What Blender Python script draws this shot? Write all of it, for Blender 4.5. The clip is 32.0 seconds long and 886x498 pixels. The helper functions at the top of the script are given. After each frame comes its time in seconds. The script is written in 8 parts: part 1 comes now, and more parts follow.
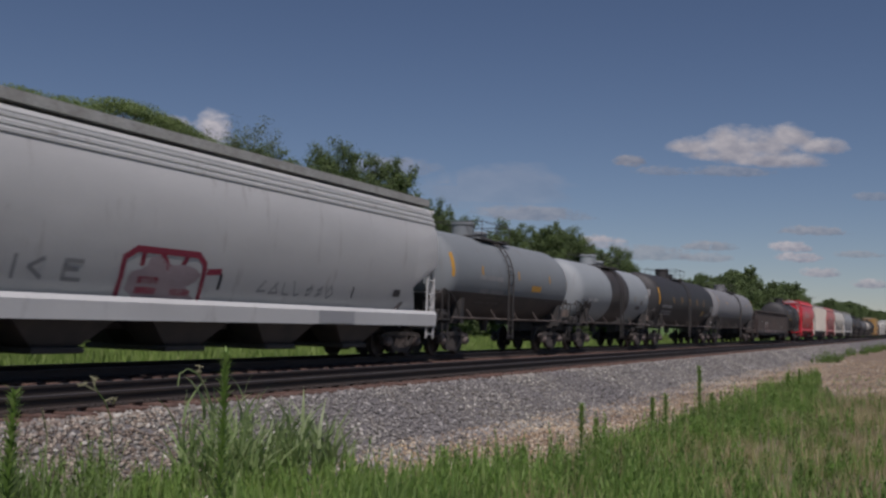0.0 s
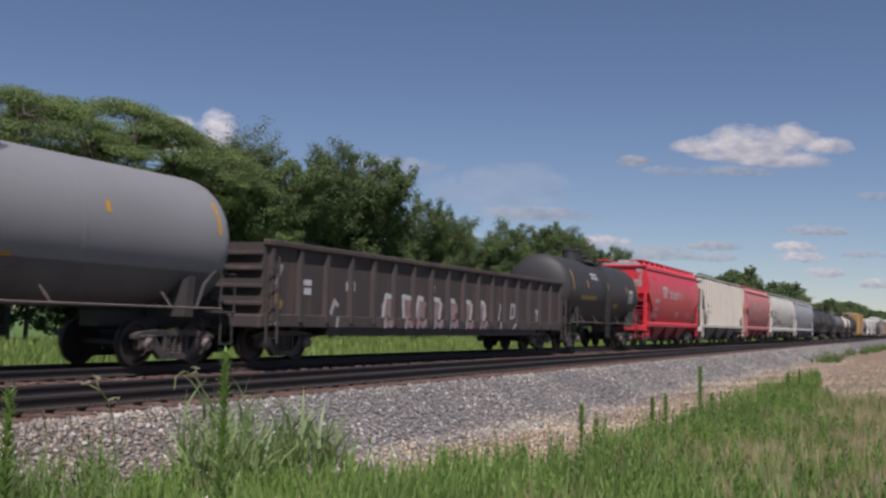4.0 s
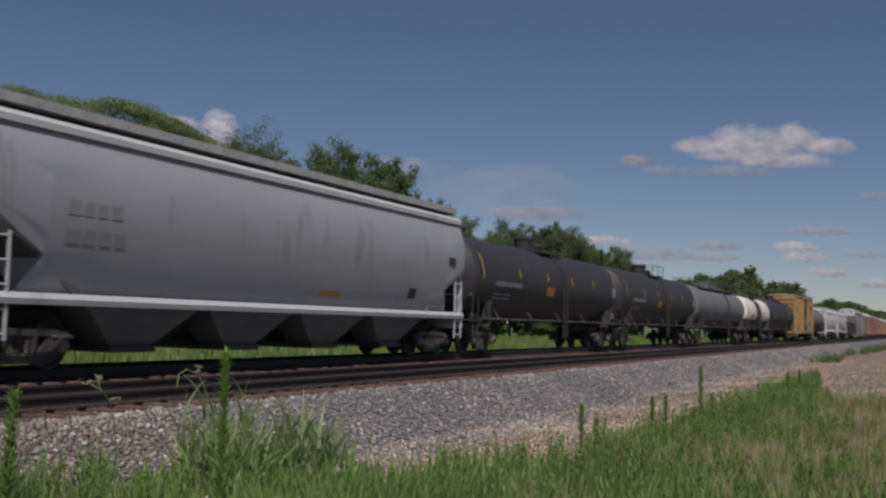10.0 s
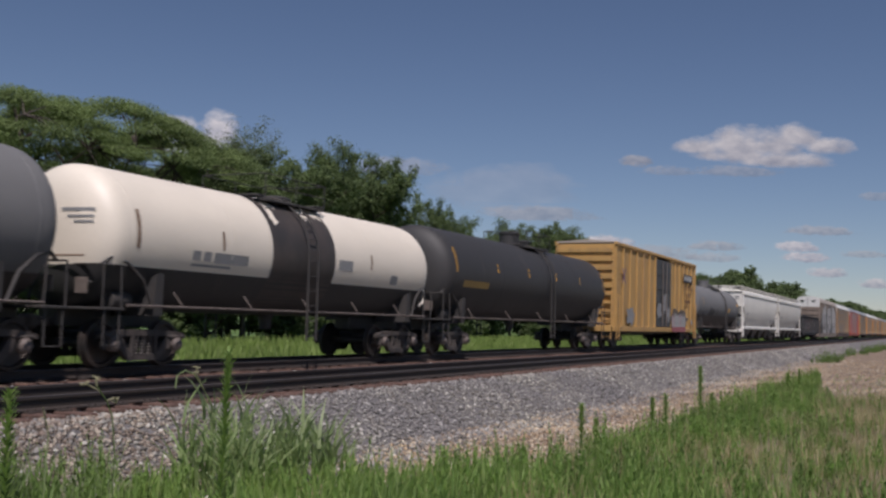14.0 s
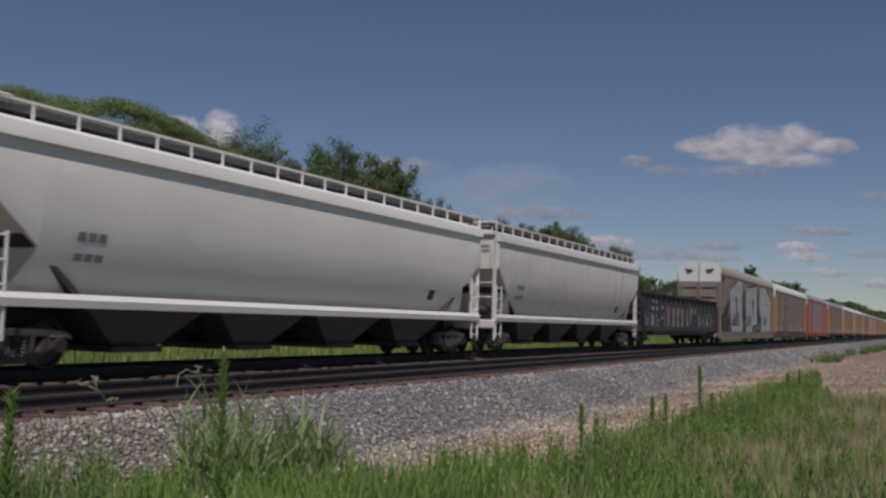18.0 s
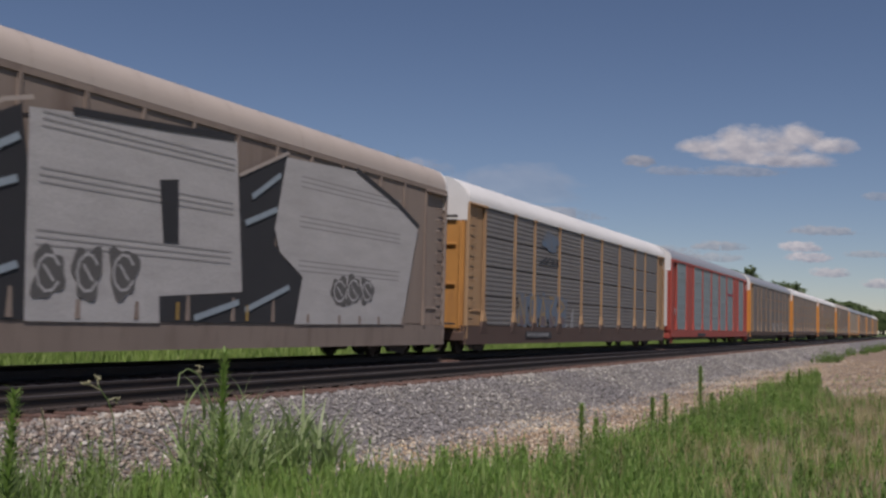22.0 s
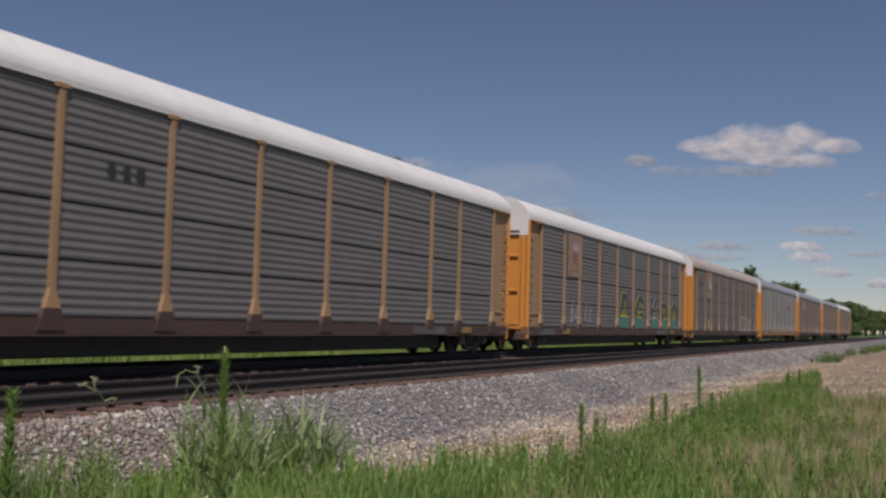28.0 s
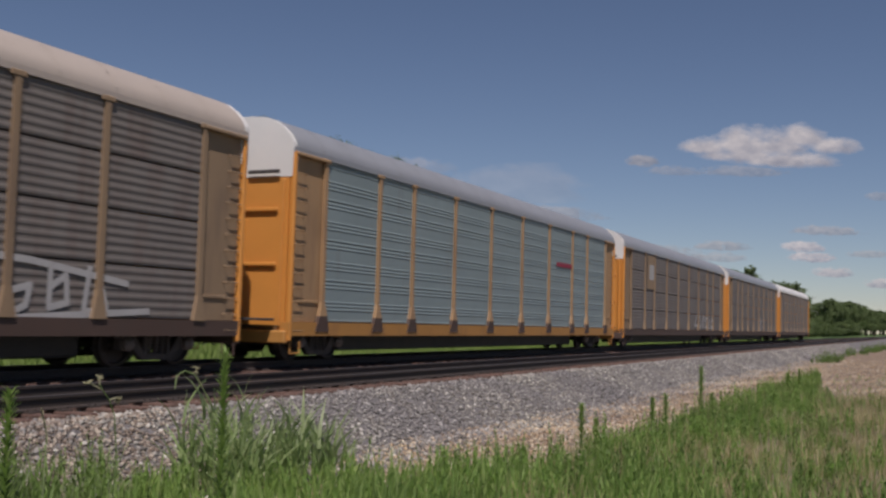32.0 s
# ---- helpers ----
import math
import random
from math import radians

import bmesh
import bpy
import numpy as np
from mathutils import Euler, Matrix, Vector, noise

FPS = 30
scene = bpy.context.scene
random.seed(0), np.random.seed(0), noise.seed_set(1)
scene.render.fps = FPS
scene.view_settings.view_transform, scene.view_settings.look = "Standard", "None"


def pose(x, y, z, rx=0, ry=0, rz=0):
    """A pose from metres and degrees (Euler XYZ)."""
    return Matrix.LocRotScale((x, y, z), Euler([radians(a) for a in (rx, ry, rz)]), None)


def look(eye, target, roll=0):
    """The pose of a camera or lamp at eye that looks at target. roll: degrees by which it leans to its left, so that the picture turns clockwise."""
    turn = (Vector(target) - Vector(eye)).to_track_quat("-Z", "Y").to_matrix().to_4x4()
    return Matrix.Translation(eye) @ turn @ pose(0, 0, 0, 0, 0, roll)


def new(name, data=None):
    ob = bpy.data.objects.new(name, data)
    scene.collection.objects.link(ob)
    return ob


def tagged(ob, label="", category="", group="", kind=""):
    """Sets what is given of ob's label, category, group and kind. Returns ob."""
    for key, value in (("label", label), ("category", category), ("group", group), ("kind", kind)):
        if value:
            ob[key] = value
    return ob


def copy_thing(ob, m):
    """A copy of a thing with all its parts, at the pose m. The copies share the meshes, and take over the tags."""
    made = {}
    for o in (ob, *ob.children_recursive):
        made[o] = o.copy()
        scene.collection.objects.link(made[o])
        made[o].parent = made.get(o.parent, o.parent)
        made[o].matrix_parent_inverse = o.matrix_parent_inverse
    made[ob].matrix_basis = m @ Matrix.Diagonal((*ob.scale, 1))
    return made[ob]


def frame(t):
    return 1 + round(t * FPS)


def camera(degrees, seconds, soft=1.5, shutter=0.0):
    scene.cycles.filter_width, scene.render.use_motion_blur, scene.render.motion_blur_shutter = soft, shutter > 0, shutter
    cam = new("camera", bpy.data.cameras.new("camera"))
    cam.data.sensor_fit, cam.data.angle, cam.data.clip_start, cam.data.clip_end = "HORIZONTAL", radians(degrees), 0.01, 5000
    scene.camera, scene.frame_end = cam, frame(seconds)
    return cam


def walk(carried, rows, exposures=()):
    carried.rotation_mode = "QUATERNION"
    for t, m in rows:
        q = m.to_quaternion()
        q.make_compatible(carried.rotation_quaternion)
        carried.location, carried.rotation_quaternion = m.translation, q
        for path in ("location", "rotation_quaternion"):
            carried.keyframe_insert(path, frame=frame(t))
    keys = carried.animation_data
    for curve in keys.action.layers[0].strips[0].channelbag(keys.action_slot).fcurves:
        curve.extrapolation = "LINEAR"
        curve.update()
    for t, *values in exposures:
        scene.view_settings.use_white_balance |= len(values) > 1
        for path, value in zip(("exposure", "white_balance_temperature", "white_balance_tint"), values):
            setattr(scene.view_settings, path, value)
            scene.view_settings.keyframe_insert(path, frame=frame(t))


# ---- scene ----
# A freight train passes on the far one of two tracks; the camera stands on the grass verge.
# World: x runs along the tracks, y across them, away from the camera; z = 0 is the top of the rails.
EYE = (0.0, 0.0, 1.081)
YAW, PITCH, ROLL = radians(64.5945), radians(4.0008), 1.6489
TRAIN_Y, NEAR_Y = 15.054, 10.756

cam = camera(46.66, 32.0, soft=2.6, shutter=0.13)
AIM = (EYE[0] + math.sin(YAW) * math.cos(PITCH), EYE[1] + math.cos(YAW) * math.cos(PITCH), EYE[2] + math.sin(PITCH))
STOPS = ((0, -0.6), (1, -0.3), (2, 0), (3, 0), (4.5, -0.05), (5.5, -0.1), (6, -0.2), (7, -0.5), (8, -0.5), (9, -0.6), (10, -0.55), (11, -0.1), (12, 0.05), (13, -0.05), (14, -0.3), (15.5, -0.3), (16.5, -0.25), (17, -0.2), (18, -0.6), (19, -0.6), (20, -0.27), (21, -0.07), (22, -0.3), (23, -0.33), (25, -0.37), (28, -0.27), (32, -0.27))
EXPO = [(t, v + 0.05, float(np.interp(t, [20, 23], [6220, 6460])), 20) for t, v in STOPS]
walk(cam, [(0.0, look(EYE, AIM, ROLL)), (32.0, look(EYE, AIM, ROLL))], exposures=EXPO)

# ---- light: a high sun from behind the camera's left, and a clear blue sky ----
SUN_DIR = Vector((-0.455, -0.275, 0.85)).normalized()
sun = new("sun", bpy.data.lights.new("sun", "SUN"))
sun.data.energy, sun.data.angle, sun.data.color = 4.8, radians(0.55), (1.0, 0.95, 0.87)
sun.matrix_world = look(SUN_DIR * 100, (0, 0, 0))
tagged(sun, kind="structure")

world = bpy.data.worlds.new("sky")
scene.world = world
world.use_nodes = True
wn, wl = world.node_tree.nodes, world.node_tree.links
sky = wn.new("ShaderNodeTexSky")
sky.sky_type, sky.sun_disc = "NISHITA", False
sky.sun_elevation = math.asin(SUN_DIR.z)
sky.sun_rotation = math.atan2(SUN_DIR.x, SUN_DIR.y)
sky.altitude, sky.air_density, sky.dust_density, sky.ozone_density = 1400, 1.0, 0.05, 1.6
wn["Background"].inputs[1].default_value = 0.066
wl.new(sky.outputs[0], wn["Background"].inputs[0])


# ---- materials ----
def node(nt, kind, **inputs):
    n = nt.nodes.new(kind)
    for k, v in inputs.items():
        n.inputs[k].default_value = v
    return n


def mixed(nt, fac, a, b, blend="MIX"):
    m = nt.nodes.new("ShaderNodeMix")
    m.data_type, m.blend_type = "RGBA", blend
    for i, v in ((0, fac), (6, a), (7, b)):
        if isinstance(v, bpy.types.NodeSocket):
            nt.links.new(v, m.inputs[i])
        elif i == 0:
            m.inputs[0].default_value = v
        else:
            m.inputs[i].default_value = (*v[:3], 1)
    return m.outputs[2]


def ramp(nt, src, lo, hi):
    r = nt.nodes.new("ShaderNodeMapRange")
    r.inputs[1].default_value, r.inputs[2].default_value = lo, hi
    nt.links.new(src, r.inputs[0])
    return r.outputs[0]


def noise_of(nt, scale, detail=4.0, stretch=(1, 1, 1), rough=0.55, random_shift=False):
    tc = nt.nodes.new("ShaderNodeTexCoord")
    mp = nt.nodes.new("ShaderNodeMapping")
    mp.inputs["Scale"].default_value = stretch
    nt.links.new(tc.outputs["Object"], mp.inputs[0])
    if random_shift:
        oi = nt.nodes.new("ShaderNodeObjectInfo")
        ml = nt.nodes.new("ShaderNodeMath")
        ml.operation = "MULTIPLY"
        ml.inputs[1].default_value = 37.0
        nt.links.new(oi.outputs["Random"], ml.inputs[0])
        nt.links.new(ml.outputs[0], mp.inputs["Location"])
    n = node(nt, "ShaderNodeTexNoise", Scale=scale, Detail=detail, Roughness=rough)
    nt.links.new(mp.outputs[0], n.inputs["Vector"])
    return n.outputs["Fac"]


def base_mat(name):
    m = bpy.data.materials.new(name)
    m.use_nodes = True
    return m, m.node_tree, m.node_tree.nodes["Principled BSDF"]


def surface(name, color, rough=0.6, metal=0.0, other=None, amount=0.5, scale=1.2, stretch=(1, 1, 1), grain=30.0, grain_amount=0.25, bump=0.15, stain=None, stain_lo=0.58, stain_hi=0.75, stain_scale=0.9, stain_stretch=(1, 1, 0.35), wavy=0.0):
    """A surface with large patches, fine grain and, where given, streaks of a second stain."""
    m, nt, bs = base_mat(name)
    other = other or tuple(c * 0.72 for c in color)
    big = ramp(nt, noise_of(nt, scale, 5, stretch, random_shift=True), 0.35, 0.7)
    fac = nt.nodes.new("ShaderNodeMath")
    fac.operation = "MULTIPLY"
    fac.inputs[1].default_value = amount
    nt.links.new(big, fac.inputs[0])
    col = mixed(nt, fac.outputs[0], color, other)
    fine = noise_of(nt, grain, 3)
    dark = mixed(nt, ramp(nt, fine, 0.3, 0.7), tuple([1 - grain_amount] * 3), (1, 1, 1))
    col = mixed(nt, 1.0, col, dark, "MULTIPLY")
    if stain:
        st = ramp(nt, noise_of(nt, stain_scale, 6, stain_stretch, 0.62, True), stain_lo, stain_hi)
        col = mixed(nt, st, col, stain)
    nt.links.new(col, bs.inputs["Base Color"])
    rr = nt.nodes.new("ShaderNodeMapRange")
    rr.inputs[3].default_value, rr.inputs[4].default_value = max(0.05, rough - 0.12), min(1, rough + 0.12)
    nt.links.new(fine, rr.inputs[0])
    nt.links.new(rr.outputs[0], bs.inputs["Roughness"])
    bs.inputs["Metallic"].default_value = metal
    if bump:
        b = node(nt, "ShaderNodeBump", Strength=bump, Distance=0.02)
        nt.links.new(fine, b.inputs["Height"])
        if wavy:
            # thin sheet that is never quite flat
            wv = node(nt, "ShaderNodeBump", Strength=wavy, Distance=0.06)
            nt.links.new(noise_of(nt, 0.9, 2, (1, 1, 1), 0.4, True), wv.inputs["Height"])
            nt.links.new(wv.outputs[0], b.inputs["Normal"])
        nt.links.new(b.outputs[0], bs.inputs["Normal"])
    return m


def paint(name, color, rough=0.45, stain=(0.16, 0.13, 0.11), lo=0.6, hi=0.85, amount=0.45, other=None, wavy=0.25):
    return surface(name, color, rough, 0, other or tuple(c * 0.8 for c in color), amount, 0.7, (0.6, 1, 1.2), 45, 0.1, 0.04, stain, lo, hi, 1.1, (1.6, 1.6, 0.3), wavy)


def island_mat(name, colors, rough=0.8, per_object=False, translucent=0.0):
    """Pieces that differ one by one in colour."""
    m, nt, bs = base_mat(name)
    if per_object:
        src = nt.nodes.new("ShaderNodeObjectInfo").outputs["Random"]
    else:
        src = nt.nodes.new("ShaderNodeNewGeometry").outputs["Random Per Island"]
    cr = nt.nodes.new("ShaderNodeValToRGB")
    els = cr.color_ramp.elements
    while len(els) < len(colors):
        els.new(0.5)
    for i, c in enumerate(colors):
        els[i].position = i / (len(colors) - 1)
        els[i].color = (*c, 1)
    nt.links.new(src, cr.inputs[0])
    dark = mixed(nt, ramp(nt, noise_of(nt, 0.35, 4), 0.3, 0.7), (0.7, 0.7, 0.7), (1.12, 1.12, 1.0))
    col = mixed(nt, 1.0, cr.outputs[0], dark, "MULTIPLY")
    nt.links.new(col, bs.inputs["Base Color"])
    bs.inputs["Roughness"].default_value = rough
    if translucent:
        tr = nt.nodes.new("ShaderNodeBsdfTranslucent")
        nt.links.new(col, tr.inputs[0])
        ms = nt.nodes.new("ShaderNodeMixShader")
        ms.inputs[0].default_value = translucent
        nt.links.new(bs.outputs[0], ms.inputs[1])
        nt.links.new(tr.outputs[0], ms.inputs[2])
        nt.links.new(ms.outputs[0], nt.nodes["Material Output"].inputs[0])
    return m


M_STEEL = surface("dark_cast_steel", (0.055, 0.049, 0.045), 0.75, 0.1, (0.13, 0.1, 0.085), 0.8, 3, grain_amount=0.4)
M_WHEEL = surface("wheel_steel", (0.05, 0.045, 0.042), 0.55, 0.5, (0.09, 0.06, 0.045), 0.7, 3)
M_BEARING = surface("greasy_bearing", (0.16, 0.13, 0.115), 0.6, 0.1, (0.24, 0.19, 0.16), 0.6, 5)
M_FRAME = surface("black_underframe", (0.046, 0.044, 0.043), 0.7, 0, (0.075, 0.063, 0.055), 0.7, 2)
M_RAILHEAD = surface("polished_rail_head", (0.22, 0.2, 0.19), 0.4, 0.9, (0.14, 0.11, 0.1), 0.4, 1)
M_RAIL = surface("rusted_rail", (0.05, 0.041, 0.037), 0.8, 0.1, (0.07, 0.045, 0.033), 0.6, 2, grain_amount=0.4)
M_TIE = surface("creosoted_tie", (0.11, 0.065, 0.05), 0.9, 0, (0.2, 0.115, 0.085), 0.8, 4, (6, 0.6, 1), 40, 0.4, 0.4)
M_STONE = island_mat("crushed_stone", [(0.08, 0.072, 0.07), (0.28, 0.265, 0.262), (0.16, 0.14, 0.13), (0.36, 0.34, 0.33), (0.2, 0.185, 0.185), (0.58, 0.55, 0.53)], 0.9)
M_PEBBLE = island_mat("tan_gravel", [(0.26, 0.18, 0.12), (0.5, 0.37, 0.25), (0.2, 0.17, 0.15), (0.68, 0.6, 0.5), (0.42, 0.28, 0.17), (0.3, 0.27, 0.25)], 0.9)
M_PINKSTONE = island_mat("pink_tan_stone", [(0.11, 0.085, 0.075), (0.27, 0.21, 0.18), (0.16, 0.125, 0.11), (0.48, 0.42, 0.37), (0.2, 0.15, 0.125), (0.06, 0.052, 0.048)], 0.9)
M_GRASS = island_mat("green_grass", [(0.15, 0.25, 0.06), (0.23, 0.36, 0.09), (0.18, 0.3, 0.07), (0.31, 0.42, 0.14), (0.2, 0.32, 0.08)], 0.6, translucent=0.45)
M_DRY = island_mat("dry_grass", [(0.4, 0.33, 0.19), (0.3, 0.28, 0.13), (0.5, 0.42, 0.27)], 0.8, translucent=0.25)
M_MEADOW = island_mat("meadow_grass", [(0.17, 0.26, 0.055), (0.25, 0.34, 0.09), (0.2, 0.29, 0.065), (0.3, 0.36, 0.13)], 0.7, translucent=0.35)
M_WEED = island_mat("weed_leaf", [(0.14, 0.25, 0.055), (0.21, 0.36, 0.08), (0.28, 0.42, 0.11), (0.37, 0.47, 0.18)], 0.55, translucent=0.42)
M_WEEDDARK = island_mat("dark_weed_leaf", [(0.10, 0.18, 0.05), (0.15, 0.245, 0.06), (0.19, 0.285, 0.08)], 0.6, translucent=0.4)
M_COARSE = island_mat("coarse_grass_leaf", [(0.22, 0.32, 0.12), (0.31, 0.41, 0.18), (0.42, 0.5, 0.27), (0.25, 0.36, 0.14)], 0.5, translucent=0.5)
M_SEED = surface("seed_head", (0.36, 0.34, 0.2), 0.9)
M_LEAF = [island_mat("leaf_" + n, c, 0.8, translucent=0.42) for n, c in (
    ("bright", [(0.13, 0.185, 0.07), (0.215, 0.28, 0.105), (0.165, 0.23, 0.085)]),
    ("deep", [(0.095, 0.145, 0.06), (0.165, 0.22, 0.085), (0.12, 0.175, 0.07)]),
    ("grey", [(0.12, 0.16, 0.08), (0.17, 0.21, 0.11), (0.14, 0.18, 0.09)]))]
M_BARK = surface("bark", (0.09, 0.07, 0.055), 0.95, 0, (0.05, 0.04, 0.033), 0.7, 4, (4, 4, 0.6), 20, 0.4, 0.6)


# ---- mesh building ----
class Shape:
    """Collects plain polygons; becomes one mesh."""

    def __init__(self):
        self.v, self.f = [], []

    def add(self, verts, faces):
        n = len(self.v)
        self.v += [tuple(p) for p in verts]
        self.f += [tuple(i + n for i in q) for q in faces]
        return self

    def box(self, c, s, ch=0.0):
        cx, cy, cz = c
        hx, hy, hz = s[0] / 2, s[1] / 2, s[2] / 2
        if ch <= 0:
            v = [(cx + a * hx, cy + b * hy, cz + d * hz) for a in (-1, 1) for b in (-1, 1) for d in (-1, 1)]
            return self.add(v, [(0, 1, 3, 2), (4, 6, 7, 5), (0, 4, 5, 1), (2, 3, 7, 6), (0, 2, 6, 4), (1, 5, 7, 3)])
        ch = min(ch, hx * 0.9, hy * 0.9, hz * 0.9)
        v, idx = [], {}
        for a in (-1, 1):
            for b in (-1, 1):
                for d in (-1, 1):
                    for ax in range(3):
                        e = [hx - ch, hy - ch, hz - ch]
                        e[ax] = (hx, hy, hz)[ax]
                        idx[a, b, d, ax] = len(v)
                        v.append((cx + a * e[0], cy + b * e[1], cz + d * e[2]))
        f = []
        for s1 in (-1, 1):
            f.append([idx[s1, -1, -1, 0], idx[s1, 1, -1, 0], idx[s1, 1, 1, 0], idx[s1, -1, 1, 0]][::s1])
            f.append([idx[-1, s1, -1, 1], idx[-1, s1, 1, 1], idx[1, s1, 1, 1], idx[1, s1, -1, 1]][::s1])
            f.append([idx[-1, -1, s1, 2], idx[1, -1, s1, 2], idx[1, 1, s1, 2], idx[-1, 1, s1, 2]][::s1])
            for s2 in (-1, 1):
                o = s1 * s2
                f.append([idx[s1, s2, -1, 0], idx[s1, s2, -1, 1], idx[s1, s2, 1, 1], idx[s1, s2, 1, 0]][::o])
                f.append([idx[-1, s1, s2, 1], idx[-1, s1, s2, 2], idx[1, s1, s2, 2], idx[1, s1, s2, 1]][::o])
                f.append([idx[s1, -1, s2, 2], idx[s1, -1, s2, 0], idx[s1, 1, s2, 0], idx[s1, 1, s2, 2]][::o])
                for s3 in (-1, 1):
                    f.append([idx[s1, s2, s3, 0], idx[s1, s2, s3, 1], idx[s1, s2, s3, 2]][::s1 * s2 * s3])
        return self.add(v, f)

    def rod(self, a, b, r, n=8, r2=None):
        a, b = Vector(a), Vector(b)
        d = (b - a).normalized()
        u = d.orthogonal().normalized()
        w = d.cross(u)
        r2 = r if r2 is None else r2
        v = [a + (u * math.cos(t) + w * math.sin(t)) * r for t in np.arange(n) * 2 * math.pi / n]
        v += [b + (u * math.cos(t) + w * math.sin(t)) * r2 for t in np.arange(n) * 2 * math.pi / n]
        f = [(i, (i + 1) % n, n + (i + 1) % n, n + i) for i in range(n)] + [tuple(range(n))[::-1], tuple(range(n, 2 * n))]
        return self.add(v, f)

    def pipe(self, pts, r, n=6):
        """One bent tube through the points."""
        pts = [Vector(p) for p in pts]
        v, u = [], None
        for i, p in enumerate(pts):
            d = (pts[min(i + 1, len(pts) - 1)] - pts[max(i - 1, 0)]).normalized()
            u = d.orthogonal().normalized() if u is None else (u - d * u.dot(d)).normalized()
            w = d.cross(u)
            v += [p + (u * math.cos(t) + w * math.sin(t)) * r for t in np.arange(n) * 2 * math.pi / n]
        f = [(i * n + k, i * n + (k + 1) % n, (i + 1) * n + (k + 1) % n, (i + 1) * n + k) for i in range(len(pts) - 1) for k in range(n)]
        m = (len(pts) - 1) * n
        return self.add(v, f + [tuple(range(n))[::-1], tuple(range(m, m + n))])

    def lathe(self, axis_pts, n=32, axis="x", center=(0, 0, 0)):
        """Rings of (along, radius) round an axis."""
        v = []
        for s, r in axis_pts:
            for k in range(n):
                t = 2 * math.pi * k / n
                c, q = r * math.cos(t), r * math.sin(t)
                p = {"x": (s, c, q), "y": (c, s, -q), "z": (c, q, s)}[axis]
                v.append((p[0] + center[0], p[1] + center[1], p[2] + center[2]))
        f = []
        for i in range(len(axis_pts) - 1):
            for k in range(n):
                k2 = (k + 1) % n
                f.append((i * n + k, (i + 1) * n + k, (i + 1) * n + k2, i * n + k2)[::-1])
        f.append(tuple(range(n))[::-1])
        f.append(tuple((len(axis_pts) - 1) * n + k for k in range(n)))
        return self.add(v, f)

    def prism(self, outline, y0, y1):
        """An outline of (x, z) drawn across from y0 to y1."""
        n = len(outline)
        v = [(x, y0, z) for x, z in outline] + [(x, y1, z) for x, z in outline]
        f = [tuple(range(n)), tuple(range(n, 2 * n))[::-1]] + [((i + 1) % n, i, n + i, n + (i + 1) % n) for i in range(n)]
        return self.add(v, f)

    def sweep(self, outline, x0, x1):
        """An outline of (y, z) drawn along x."""
        n = len(outline)
        v = [(x0, y, z) for y, z in outline] + [(x1, y, z) for y, z in outline]
        f = [tuple(range(n))[::-1], tuple(range(n, 2 * n))] + [(i, (i + 1) % n, n + (i + 1) % n, n + i) for i in range(n)]
        return self.add(v, f)

    def grid(self, fn, nu, nv):
        v = [fn(i / nu, j / nv) for i in range(nu + 1) for j in range(nv + 1)]
        w = nv + 1
        return self.add(v, [(i * w + j, (i + 1) * w + j, (i + 1) * w + j + 1, i * w + j + 1) for i in range(nu) for j in range(nv)])


def mesh_of(name, shape, material, smooth=0):
    me = bpy.data.meshes.new(name)
    me.from_pydata(shape.v, [], shape.f)
    me.validate()
    if smooth:
        me.polygons.foreach_set("use_smooth", [True] * len(me.polygons))
        me.set_sharp_from_angle(angle=radians(smooth))
    for m in material if isinstance(material, (list, tuple)) else (material,):
        me.materials.append(m)
    return me


def part(name, shape, material, parent=None, label="", smooth=30, m=None):
    """One mesh object from a Shape or from a mesh that others share, under its thing."""
    me = shape if isinstance(shape, bpy.types.Mesh) else mesh_of(name, shape, material, smooth)
    ob = new(name, me)
    if parent:
        ob.parent = parent
    if m is not None:
        ob.matrix_basis = m
    if isinstance(shape, bpy.types.Mesh) and material is not None:
        ob.material_slots[0].link = "OBJECT"
        ob.material_slots[0].material = material
    if label:
        tagged(ob, label)
    return ob


def joined_mesh(name, verts, faces, material, smooth=False):
    me = bpy.data.meshes.new(name)
    verts = np.asarray(verts, np.float32).reshape(-1, 3)
    faces = np.asarray(faces, np.int32)
    k = faces.shape[1]
    me.vertices.add(len(verts))
    me.vertices.foreach_set("co", verts.ravel())
    me.loops.add(faces.size)
    me.loops.foreach_set("vertex_index", faces.ravel())
    me.polygons.add(len(faces))
    me.polygons.foreach_set("loop_start", np.arange(len(faces), dtype=np.int32) * k)
    me.polygons.foreach_set("loop_total", np.full(len(faces), k, np.int32))
    if smooth:
        me.polygons.foreach_set("use_smooth", np.ones(len(faces), bool))
    me.update(calc_edges=True)
    me.materials.append(material)
    return me


# ---- the ground: one sheet from the verge over the track beds to the far meadow ----
rng = np.random.default_rng(7)
PROFILE_Y = [-3000, -60, -8, 0, 3.0, 5.0, 6.8, 7.5, 8.9, 9.2, 12.5, 13.6, 16.9, 17.3, 19.3, 22, 45, 60, 3000]
PROFILE_Z = [-1.2, -1.2, -0.75, -0.72, -0.78, -0.9, -0.97, -0.93, -0.33, -0.25, -0.25, -0.25, -0.25, -0.33, -1.15, -1.2, -1.15, -1.1, -1.1]


